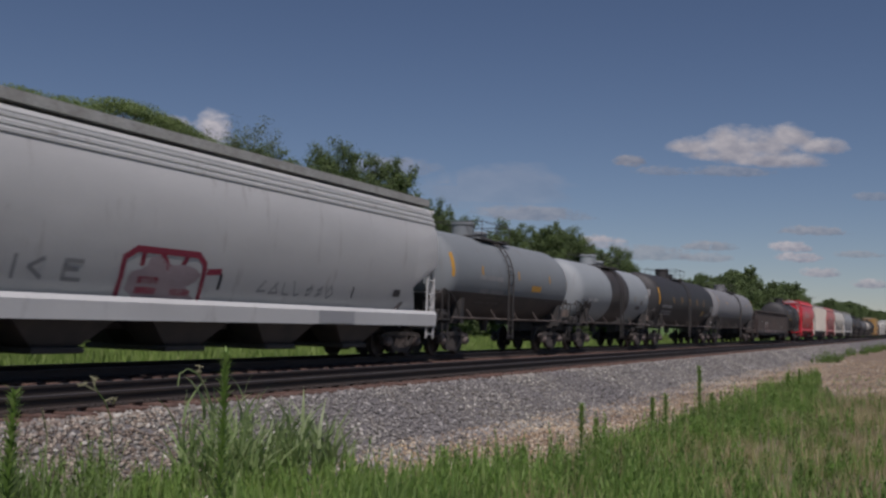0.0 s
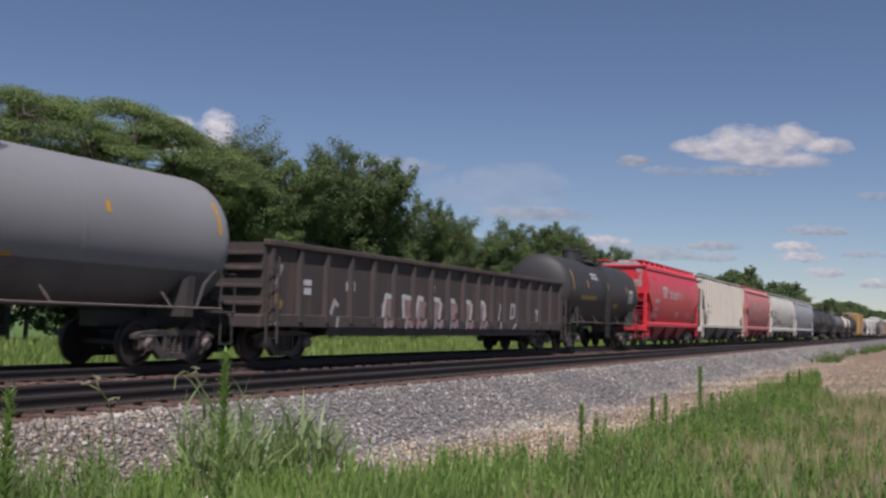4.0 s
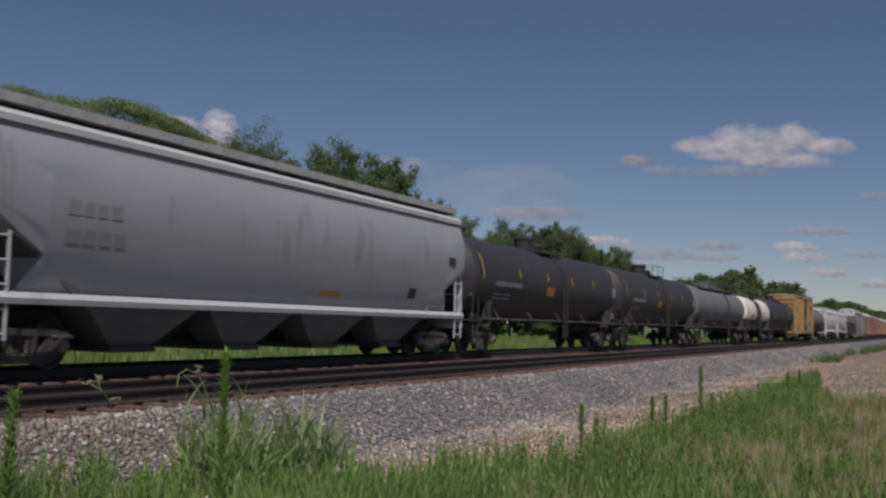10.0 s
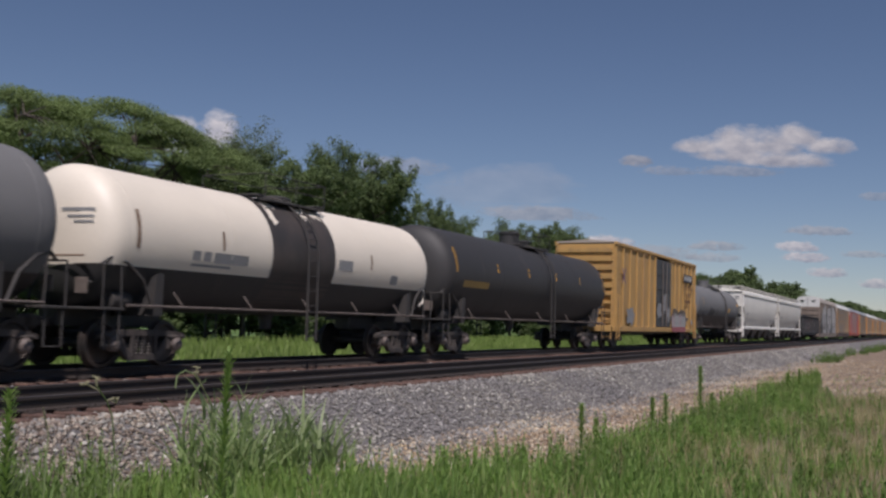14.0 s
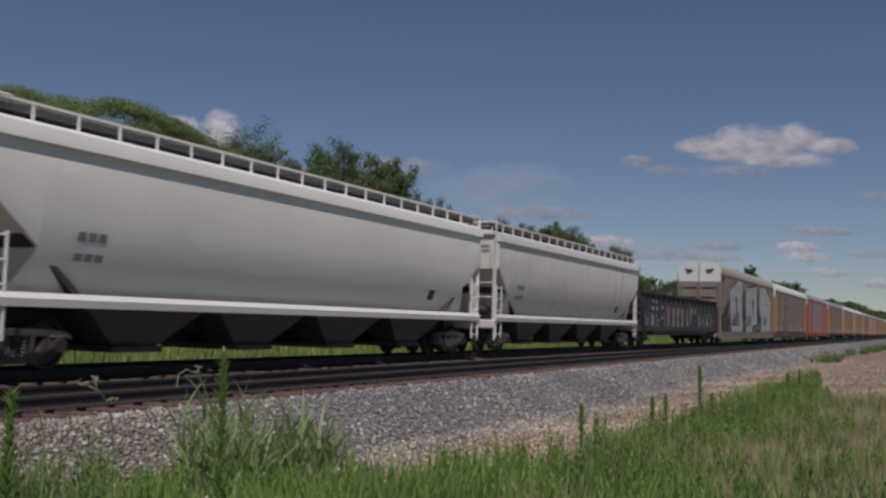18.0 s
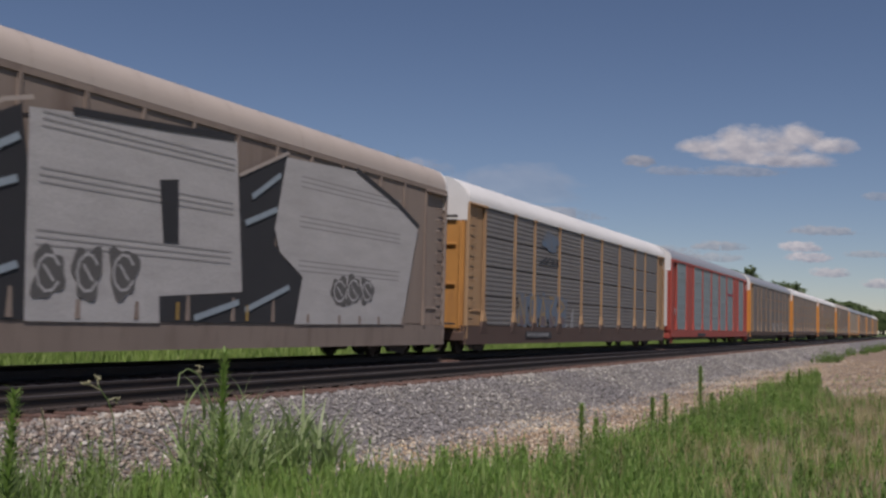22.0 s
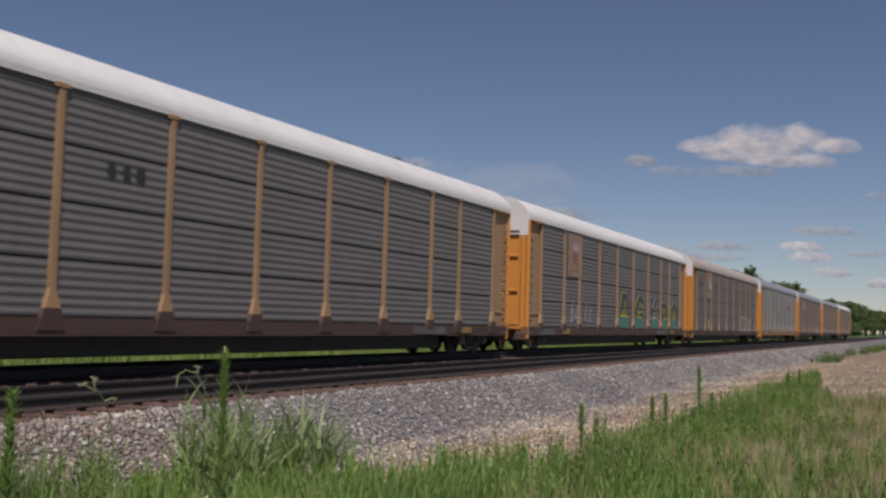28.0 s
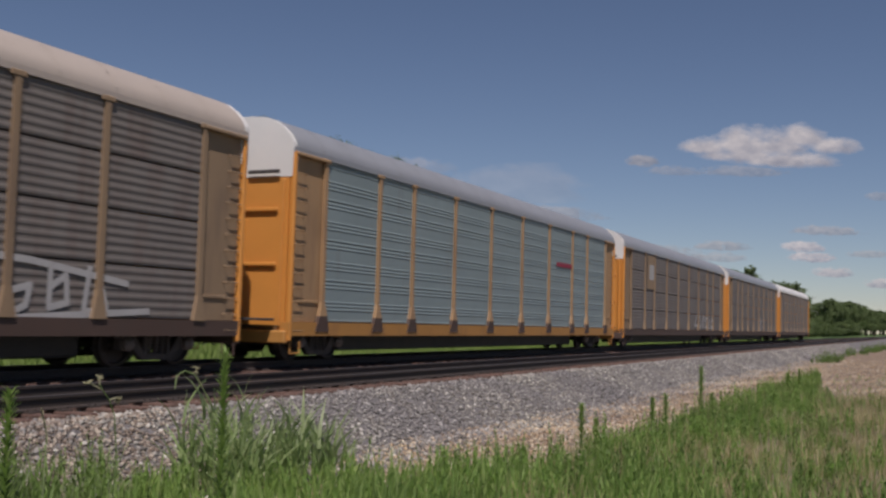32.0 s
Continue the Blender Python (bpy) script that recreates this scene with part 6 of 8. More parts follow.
SHIFT = (-0.3, -0.5, -0.6, -0.6, -0.6, -0.5, -0.25, -0.25, -0.4, -0.5, -0.6)
for k, (label, post_m, panel_m, roof_m, sill_m, end_m, cap_m, plain, solid) in enumerate(RACKS):
    c, s, h = autorack(label, PITCH_M, post_m, panel_m, roof_m, sill_m, end_m, cap_m, plain, solid, grouped=k in (2, 7), corner_mat=P_RACKORANGE if 3 <= k else None, sill_lo=(0.36, 0.34, 0.53)[k] if k < 3 else 0.63, belly=0.32 if k < 3 else 0.2, foot_mat=P_RUSTSILL if k in (1, 4, 5, 7) else None, cap_z=4.46 if k == 0 else 4.38)
    if k in (4, 5):
        bars(c, lambda x, z: (x, -1.58, z), [(-12.4, -10.6, 0.66, 0.9), (6.2, 8.4, 0.68, 0.9)], P_GRIMESHADE, "car_number_plate")
        bars(c, lambda x, z: (x, -1.58, z), [(-9.6, -8.7, 0.7, 0.92), (9.6, 10.4, 0.72, 0.9)], P_OCHRE, "repair_patch")
    place(c, RACK0 + k * PITCH_M + SHIFT[k], RACK0 + (k + 1) * PITCH_M + SHIFT[k])
    # the paintwork sits a little behind the middle of each later car
    RACK.append((c, (lambda x, z, lift=0.012, s=s, d=0.1 if k == 0 else 0.33: s(x + d, z, lift)), h))

# writing and paint on the autoracks
c, s_flat, h = RACK[0]
s = lambda x, z, lift=0.012: s_flat(x, z, lift + 0.034)
dark = surface("black_graffiti_fill", (0.03, 0.03, 0.033), 0.7)
pale = surface("pale_graffiti_fill", (0.47, 0.455, 0.44), 0.65, 0, (0.37, 0.355, 0.34), 0.7, 0.8, (1, 1, 4))
smoke = surface("grey_tag_fill", (0.12, 0.115, 0.11), 0.7)
streak = surface("blue_white_streak", (0.3, 0.36, 0.4), 0.7)
poly(c, s, [(-13.0, 0.9), (-9.74, 0.9), (-10.1, 2.6), (-10.35, 3.95), (-11.6, 3.25), (-13.0, 2.5)], dark, "graffiti_shade", 0.03)
poly(c, s, [(-4.33, 0.9), (-2.75, 0.9), (-2.85, 3.5), (-3.05, 4.45), (-4.85, 3.55)], dark, "graffiti_shade", 0.03)
poly(c, s, [(0.52, 0.9), (5.25, 0.9), (5.5, 2.0), (4.3, 2.7), (4.74, 4.84), (2.88, 4.06), (3.05, 1.55), (0.52, 1.4)], dark, "graffiti_shade", 0.03)
poly(c, s, [(-9.74, 0.9), (-4.28, 0.9), (-4.74, 1.95), (-4.98, 4.7), (-5.07, 4.9), (-7.3, 4.8), (-10.22, 4.02), (-10.1, 2.6)], pale, "graffiti_letter", 0.036)
poly(c, s, [(-2.75, 0.88), (0.55, 0.88), (0.51, 1.4), (3.15, 1.58), (2.75, 4.8), (-1.85, 4.53), (-2.89, 4.43)], pale, "graffiti_letter", 0.036)
poly(c, s, [(5.23, 0.9), (10.65, 0.95), (11.5, 3.75), (10.26, 4.3), (7.9, 4.9), (4.65, 4.76), (4.28, 3.08), (4.5, 2.55), (5.5, 2.03)], pale, "graffiti_letter", 0.04)
poly(c, s, [(-7.9, 3.5), (-7.56, 2.3), (-7.02, 2.34), (-7.37, 3.64)], dark, "graffiti_shade", 0.044)
poly(c, s, [(0.36, 3.65), (0.55, 2.43), (1.0, 2.45), (0.91, 3.73)], dark, "graffiti_shade", 0.044)
strokes(c, lambda x, z: s(x, z, 0.046), [[(-13.77, 2.11), (-13.05, 2.38), (-12.15, 2.97), (-10.4, 4.15), (-7.31, 4.82)]], 0.13, P_ROOFTAN)
strokes(c, lambda x, z: s(x, z, 0.048), [[(-10.3, 4.06), (-8.8, 4.5), (-7.3, 4.74), (-7.2, 4.9)], [(-1.9, 4.55), (0.5, 4.7), (2.6, 4.86)], [(7.9, 4.92), (10.2, 4.3), (11.5, 3.8)]], 0.14, dark)
strokes(c, lambda x, z: s(x, z, 0.047), [[(-4.9, 3.62), (-3.41, 4.45), (-2.84, 4.6)], [(2.9, 4.1), (4.7, 4.87)]], 0.08, P_ROOFTAN)
strokes(c, lambda x, z: s(x, z, 0.05), [[(-11.6, 2.9), (-10.5, 3.6)], [(-11.2, 3.3), (-10.45, 3.8)], [(-11.4, 1.9), (-10.4, 2.5)], [(-11.0, 2.2), (-10.3, 2.75)], [(-4.4, 3.2), (-3.1, 3.9)], [(-4.5, 2.7), (-3.1, 3.2)], [(-4.2, 1.4), (-3.0, 1.8)], [(3.4, 3.7), (4.4, 4.3)], [(3.2, 3.1), (4.3, 3.5)], [(3.3, 1.2), (4.9, 1.75)], [(1.6, 1.0), (3.0, 1.35)]], 0.13, streak)
# flat darker bars: the shade of pressed beads painted across the pale letters
bead_shade = surface("painted_bead_shade", (0.3, 0.29, 0.28), 0.7)
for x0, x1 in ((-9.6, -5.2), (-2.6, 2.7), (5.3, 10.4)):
    bars(c, lambda x, z: s(x, z, 0.041), [(x0, x1, z + d, z + d + 0.035) for z in (2.15, 3.2, 4.15) for d in (0.0, 0.12, 0.24)], bead_shade, "panel_bead")
for x, z, rx, rz in ((-8.3, 2.05, 0.42, 0.3), (-7.4, 2.12, 0.42, 0.32), (-6.6, 2.08, 0.4, 0.32), (-2.3, 1.7, 0.34, 0.42), (-1.4, 1.75, 0.34, 0.45), (-0.5, 1.8, 0.36, 0.45), (7.2, 1.75, 0.36, 0.35), (7.9, 1.8, 0.36, 0.36), (8.6, 1.8, 0.33, 0.32)):
    blob(c, lambda a, b: s(a, b, 0.048), x, z, rx, rz, smoke, int(x * 9) + 300, "graffiti", 3)
    ring = [(x + rx * 0.75 * math.cos(t), z + rz * 0.75 * math.sin(t)) for t in np.linspace(0.5, 5.8, 9)]
    strokes(c, lambda a, b: s(a, b, 0.05), [ring, [(x - rx * 0.3, z + rz * 0.3), (x + rx * 0.35, z - rz * 0.3)]], 0.05, D_PALE, "graffiti")
bars(c, lambda x, z: s(x, z, 0.054), [(-9.5, -6.2, 1.4, 1.82)], dark, "car_number_plate")
bars(c, lambda x, z: s(x, z, 0.06), [(-9.3, -8.7, 1.5, 1.72)] + [(-8.0 + k * 0.28, -7.8 + k * 0.28, 1.5, 1.72) for k in range(6)], D_GREY, "stencil")
bars(c, lambda x, z: s(x, z, 0.05), [(-13.1, -12.95, 1.0, 1.95), (-10.85, -10.7, 0.95, 1.4), (-4.4, -4.3, 0.95, 1.35), (1.0, 1.1, 0.95, 1.3), (3.3, 3.4, 0.95, 1.3)], P_OCHRE, "reflective_stripe")
for y in (-0.75, 0.75):
    e = -h + 0.895 - 0.05
    q = 1 if y < 0 else -1
    part("graffiti_eye", Shape().add([(e, y - q * 0.36, 5.42), (e, y + q * 0.34, 5.3), (e, y + q * 0.3, 5.24), (e, y + q * 0.12, 5.14), (e, y - q * 0.1, 5.14), (e, y - q * 0.2, 5.28)], [(5, 4, 3, 2, 1, 0)[::q]]), dark, c)

c, s, h = RACK[1]
strokes(c, s, [[(-7.1, 3.38), (-6.3, 3.66)], [(-6.5, 3.38), (-5.9, 3.66)], [(-5.7, 3.38), (-5.7, 3.66), (-5.4, 3.38), (-5.4, 3.66)], [(-4.9, 3.64), (-5.15, 3.6), (-4.9, 3.45), (-5.15, 3.38)]], 0.1, D_BLACK, "owner_mark_bar")
bars(c, s, [(-7.2, -4.9, 3.36, 3.4)], D_BLACK, "owner_mark_bar")
D_FADEBLUE = surface("faded_blue_spray", (0.1, 0.155, 0.225), 0.7, 0, (0.15, 0.15, 0.155), 0.9, 2.2)
D_FADEPLUM = surface("faded_plum_spray", (0.13, 0.1, 0.115), 0.7, 0, (0.16, 0.13, 0.12), 0.9, 3)
D_FADEOCHRE = surface("faded_ochre_spray", (0.3, 0.21, 0.09), 0.7, 0, (0.17, 0.15, 0.13), 0.95, 2.2)
for k, lines in enumerate(([[(0.1, 0.1), (0.1, 1.0), (0.7, 0.1), (0.7, 1.0)]], [[(0.2, 0.2), (0.2, 0.95), (0.75, 0.95), (0.75, 0.2), (0.2, 0.2)]], [[(0.1, 0.05), (0.45, 1.0), (0.8, 0.05)], [(0.2, 0.4), (0.7, 0.4)]], [[(0.1, 1.0), (0.6, 1.0), (0.15, 0.5), (0.65, 0.1)]], [[(0.2, 0.1), (0.2, 1.0)], [(0.2, 0.95), (0.75, 0.7), (0.25, 0.5)]])):
    x0 = -9.4 + k * 1.12
    blob(c, lambda a, b: s(a, b, 0.036), x0 + 0.5, 1.55, 0.58, 0.62, D_FADEBLUE, 330 + k, "graffiti", 4)
    strokes(c, lambda a, b: s(a, b, 0.042), [[(x0 + a, 1.0 + b * 1.1) for a, b in q] for q in lines], 0.14, D_FADEOCHRE)
    blob(c, lambda a, b: s(a, b, 0.039), x0 + 0.45, 1.2, 0.36, 0.2, D_FADEPLUM, 350 + k, "graffiti", 3)
strokes(c, s, tag_lines(-4.2, 0.95, 1.6, 0.9, 2, 113), 0.14, D_GREY)
blob(c, s, -5.9, 4.3, 0.9, 0.35, D_FADEBLUE, 338, "graffiti", 4)
bars(c, lambda x, z: (x, -1.585, z), [(-8.3, -5.4, 0.55, 0.78)], D_BLACK, "car_number_plate")
bars(c, lambda x, z: (x, -1.59, z), [(-8.1 + k * 0.3, -7.9 + k * 0.3, 0.6, 0.73) for k in range(8)], D_GREY, "stencil")
c, s, h = RACK[2]
part("door_edge_guard", Shape().box((-h + 0.81, -1.2, 2.75), (0.1, 0.27, 3.2), 0.02), P_LIGHTGREY, c, "pale grey steel strip on the end door")
bars(c, s, [(4.5, 6.9, 3.55, 3.7)], D_CRIMSON, "owner_mark_bar")
strokes(c, s, tag_lines(-13.0, 1.8, 1.0, 0.5, 3, 121), 0.08, D_PALE)
bars(c, lambda x, z: (x, -1.585, z), [(-6.2, -3.6, 0.58, 0.76)], D_BLACK, "car_number_plate")
c, s, h = RACK[3]
strokes(c, s, tag_lines(-1.0, 1.0, 12.0, 0.95, 10, 131), 0.16, D_PALE)
bars(c, s, [(-5.0, -4.2, 2.0, 2.15)], P_OCHRE, "stencil")
c, s, h = RACK[4]
bars(c, s, [(-6.5, -6.3, 3.55, 3.8), (-6.1, -5.9, 3.55, 3.8), (-5.75, -5.5, 3.55, 3.8)], D_BLACK, "owner_mark_bar")
c, s, h = RACK[5]
badge = surface("worn_badge_panel", (0.34, 0.245, 0.175), 0.65, 0, (0.26, 0.17, 0.11), 0.8, 1.8)
bars(c, lambda x, z: s(x, z, 0.015), [(-9.33, -7.42, 3.08, 4.88)], badge, "badge_panel")
bars(c, lambda x, z: s(x, z, 0.022), [(-8.75, -7.95, 4.15, 4.5)], D_PINKISH, "badge")
blob(c, lambda x, z: s(x, z, 0.022), -8.35, 3.92, 0.3, 0.24, D_ROSE, 141, "badge", 2)
bars(c, lambda x, z: s(x, z, 0.022), [(-9.1, -7.6, 3.35, 3.45)], P_OCHRE, "badge")
strokes(c, s, tag_lines(-8.95, 1.2, 3.2, 0.85, 5, 142), 0.1, D_PALE)
D_TEAL = surface("teal_spray", (0.09, 0.24, 0.19), 0.7)
LETTERS = (([[(-1.5, 1.05), (-0.85, 2.5), (-0.35, 2.5), (0.3, 1.05)], [(-1.1, 1.45), (0.0, 1.45)]], D_LIME), ([[(3.0, 2.25), (2.4, 2.5), (1.75, 2.1), (1.6, 1.5), (1.9, 1.1), (2.9, 1.1)], [(2.3, 1.6), (3.0, 1.6)]], D_LIME),
           ([[(4.75, 1.02), (4.75, 2.55)], [(5.9, 2.45), (4.95, 1.8), (6.1, 1.02)]], D_WHITE), ([[(7.3, 1.05), (7.3, 2.2), (8.0, 2.3), (8.4, 1.8), (7.5, 1.65), (8.5, 1.1)]], D_LIME), ([[(9.7, 1.05), (9.6, 2.0), (10.2, 2.3), (10.8, 2.0), (10.8, 1.1)], [(10.2, 1.2), (10.2, 1.9)]], D_LIME))
for lines, m in LETTERS:
    strokes(c, s, lines, 0.46, m, "graffiti")
    strokes(c, lambda x, z: s(x + 0.06, z + 0.02, 0.018), lines, 0.32, D_BLACK, "graffiti")
    x0, x1 = min(p[0] for q in lines for p in q), max(p[0] for q in lines for p in q)
    poly(c, s, [(x0 - 0.1, 1.0), (x1 + 0.1, 1.0), (x1, 1.5), (x0, 1.55)], D_TEAL, "graffiti", 0.034)
    strokes(c, lambda x, z: s(x, z, 0.04), [[(x0 + 0.45, 1.7), (x0 + 0.75, 1.8)], [(x0 + 0.2, 1.58), (x1 - 0.2, 1.55)]], 0.09, m, "graffiti")
c, s, h = RACK[6]
bars(c, lambda x, z: s(x, z, 0.015), [(-9.33, -7.42, 3.1, 4.88)], badge, "badge_panel")
poly(c, s, [(-9.2, 3.7), (-9.0, 4.3), (-7.8, 3.55), (-8.4, 3.6)], D_GREEN, "badge", 0.022)
poly(c, s, [(-9.0, 4.3), (-8.8, 4.4), (-8.2, 4.2), (-7.6, 4.28), (-7.8, 3.55)], D_PINKISH, "badge", 0.022)
bars(c, lambda x, z: s(x, z, 0.028), [(-8.85, -8.55, 3.85, 3.92), (-8.72, -8.64, 3.65, 3.92), (-8.45, -8.15, 3.85, 3.92)], D_WHITE, "badge")
blob(c, s, -8.5, 1.4, 0.3, 0.28, P_PALELIME, 163, "graffiti", 5)
strokes(c, s, [[(-8.3, 1.5), (-7.7, 1.6), (-7.7, 1.35), (-8.2, 1.25)]], 0.07, D_BLACK)
strokes(c, s, tag_lines(-4.6, 1.1, 6.0, 0.65, 9, 164), 0.09, D_GREY)
strokes(c, s, tag_lines(4.2, 1.0, 5.4, 0.9, 6, 165) + [[(3.8, 1.9), (5.0, 2.05), (7.5, 1.9), (9.8, 1.6)], [(3.7, 1.0), (7.0, 0.92), (10.4, 1.1)]], 0.12, D_PALE)
c, s, h = RACK[7]
bars(c, s, [(5.0, 7.0, 3.4, 3.58)], D_CRIMSON, "owner_mark_bar")
c, s, h = RACK[8]
bars(c, lambda x, z: s(x, z, 0.015), [(-9.33, -7.42, 3.1, 4.88)], P_RACKDULL, "badge_panel")
bars(c, lambda x, z: s(x, z, 0.022), [(-8.9, -7.9, 3.6, 4.4)], D_PALE, "badge")
strokes(c, s, tag_lines(3.0, 1.05, 6.5, 0.9, 6, 181), 0.16, D_PALE)
c, s, h = RACK[9]
strokes(c, s, tag_lines(1.0, 1.1, 4.0, 1.0, 4, 191), 0.14, D_PALE)


# ---- plants ----
def blades(name, label, xs, ys, heights, widths, material, seed, lean=0.35, zbase=None, wind=(0.0, 0.0)):
    """Tapered, bent grass blades of three joints each, standing on the ground."""
    g = np.random.default_rng(seed)
    n = len(xs)
    t = g.random(n) * 6.283
    l = lean * (0.3 + g.random(n))
    dx, dy = np.cos(t) * l + wind[0], np.sin(t) * l + wind[1]
    t2 = g.random(n) * 6.283
    wx, wy = np.cos(t2) * widths / 2, np.sin(t2) * widths / 2
    z0 = (ground_z(xs, ys) if zbase is None else zbase) - 0.02
    v = np.zeros((n, 7, 3))
    for k, (f, w) in enumerate(((0, 1.0), (0.4, 0.85), (0.75, 0.5))):
        bx, by, bz = xs + dx * heights * f * f, ys + dy * heights * f * f, z0 + heights * f * (1 - 0.12 * f * l)
        v[:, 2 * k] = np.stack([bx - wx * w, by - wy * w, bz], 1)
        v[:, 2 * k + 1] = np.stack([bx + wx * w, by + wy * w, bz], 1)
    v[:, 6] = np.stack([xs + dx * heights, ys + dy * heights, z0 + heights * (1 - 0.12 * l)], 1)
    o = np.arange(n)[:, None] * 7
    tri = np.array([(0, 1, 3), (0, 3, 2), (2, 3, 5), (2, 5, 4), (4, 5, 6)])
    f = (o[:, :, None] + tri[None]).reshape(-1, 3)
    ob = new(name, joined_mesh(name, v.reshape(-1, 3), f, material))
    return tagged(ob, label, "grass", kind="stuff")


def scatter(n, xr, yr, keep, seed, power=1.8):
    g = np.random.default_rng(seed)
    x = xr[0] + (xr[1] - xr[0]) * g.random(n) ** power
    y = yr[0] + (yr[1] - yr[0]) * g.random(n)
    ok = g.random(n) < keep(x, y)
    return x[ok], y[ok], g


def verge(x, y):
    """How thick the green of the verge stands: thick near the camera, thin towards the gravel, bare at the sandy patch."""
    edge = np.interp(x, [3, 7, 8.4, 9.4, 10.4, 11.3, 12.2, 13.5, 16, 19, 23, 27, 33, 40, 46, 50, 60, 90], [8.1, 8.0, 7.7, 7.5, 7.3, 6.35, 5.45, 4.85, 4.75, 4.8, 4.75, 4.75, 4.75, 4.7, 4.7, 3.4, 2.4, 2.2])
    edge = edge + 0.2 * np.sin(x * 2.1) + 0.22 * np.sin(x * 5.3) + 0.12 * np.sin(x * 11.0 + y)
    bare = (x > 32.5 + 1.2 * np.sin(y * 2.3)) & (y < 0.09 * x) & (y > 0.9)
    return np.where(bare, 0.0, np.clip((edge - y) / 0.6, 0, 1))


def clumped(n, per, xr, yr, spread, keep, seed, power=1.6):
    """Stalks in tufts: tuft centres first, then stalks round them. Returns x, y, a height factor per stalk, the generator."""
    x, y, g = scatter(n, xr, yr, keep, seed, power)
    k = g.integers(1, per + 1, len(x))
    tall = np.repeat(0.65 + 0.7 * g.random(len(x)) ** 2, k)
    x, y = np.repeat(x, k), np.repeat(y, k)
    x = x + g.normal(size=len(x)) * spread
    y = y + g.normal(size=len(y)) * spread
    ok = keep(x, y) > 0.02
    return x[ok], y[ok], tall[ok], g


def patch_noise(x, y):
    return 0.5 + 0.27 * (np.sin(x * 0.55 + 1.1 * np.sin(y * 0.9)) * np.sin(y * 1.3 + 0.4 * x + 0.6) + 0.7 * np.sin(x * 1.9 + 2.3 * y) * np.sin(y * 2.9 - x * 0.7))


def patchy(x, y):
    """Thinner, browner ground towards the far side of the verge."""
    thin = np.clip((3.6 - y) / 1.6, 0, 1) * np.clip((x - 9) / 4, 0, 1)
    return verge(x, y) * (1 - thin * np.clip(1.75 - 1.7 * patch_noise(x, y), 0, 0.97))


def tufted(x, y):
    """Near the gravel the grass stands in loose tufts."""
    gap = 0.5 + 0.5 * np.sin(x * 3.1 + 2.0 * np.sin(y * 2.2)) * np.sin(y * 3.7 + x * 1.4)
    near = np.clip((11.5 - x) / 1.5, 0, 1) * np.clip((y - 6.6) / 0.6, 0, 1)
    return patchy(x, y) * (1 - near * np.clip(1.35 - 1.3 * gap, 0, 0.95))


def leafy(name, label, xs, ys, heights, leaf, material, seed, count=18, lean=0.1, zbase=None, droop=0.3, spread=0.5):
    """Upright stalks thick with small leaves all the way up."""
    g = np.random.default_rng(seed)
    n = len(xs)
    z0 = (ground_z(xs, ys) if zbase is None else zbase) - 0.02
    a0 = g.random(n) * 6.283
    la = g.random(n) * 6.283
    lx, ly = np.cos(la) * lean * g.random(n), np.sin(la) * lean * g.random(n)
    vs = []
    for k in range(count):
        t = 0.08 + 0.9 * (k + g.random(n)) / count
        a = a0 + k * 2.4 + g.normal(size=n) * 0.3
        l = leaf * (0.6 + 0.7 * g.random(n)) * (1.15 - 0.65 * t) * (0.55 + 0.45 * np.minimum(1, heights / 0.4))
        w = l * (0.16 + 0.1 * g.random(n)) / spread ** 0.5
        up = (0.75 + 0.7 * t) * (1 - droop * g.random(n))
        bx, by, bz = xs + lx * heights * t, ys + ly * heights * t, z0 + heights * t
        dx, dy = np.cos(a) * spread, np.sin(a) * spread
        vs.append(np.stack([np.stack([bx, by, bz], 1),
                            np.stack([bx + dx * l * 0.5 - dy * w, by + dy * l * 0.5 + dx * w, bz + l * up * 0.5], 1),
                            np.stack([bx + dx * l, by + dy * l, bz + l * up * 0.8], 1),
                            np.stack([bx + dx * l * 0.5 + dy * w, by + dy * l * 0.5 - dx * w, bz + l * up * 0.5], 1)], 1))
    ww = 0.004 + 0 * xs
    tx, ty, tz = xs + lx * heights, ys + ly * heights, z0 + heights
    vs.append(np.stack([np.stack([xs - ww, ys + ww, z0], 1), np.stack([xs + ww, ys - ww, z0], 1), np.stack([tx + ww * 0.5, ty - ww * 0.5, tz], 1), np.stack([tx - ww * 0.5, ty + ww * 0.5, tz], 1)], 1))
    v = np.stack(vs, 1).reshape(-1, 3)
    f = np.arange(len(v)).reshape(-1, 4)
    return tagged(new(name, joined_mesh(name, v, f, material)), label, "weeds", kind="stuff")


# green of the verge: upright grass and narrow-leaved stalks in clumps, dry stems in the thin places
x, y, tall, g = clumped(3000, 6, (6.5, 50), (-1.0, 8.0), 0.06, tufted, 11, 1.2)
leafy("verge_weeds", "upright leafy green weeds crowding the verge", x, y, (0.2 + 0.24 * g.random(len(x))) * tall * np.interp(y, [2, 4], [0.85, 1.2]), 0.13, M_WEED, 12, 13, 0.1, None, 0.15, 0.32)
x, y, tall, g = clumped(900, 3, (9.5, 50), (0.2, 5.4), 0.05, patchy, 21, 1.2)
leafy("dark_stalk_weeds", "darker green weed stalks standing out of the grass", x, y, (0.28 + 0.3 * g.random(len(x))) * tall, 0.1, M_WEEDDARK, 22, 14, 0.06)
x, y, tall, g = clumped(9500, 11, (4.5, 50), (-1.0, 8.0), 0.08, tufted, 13, 1.35)
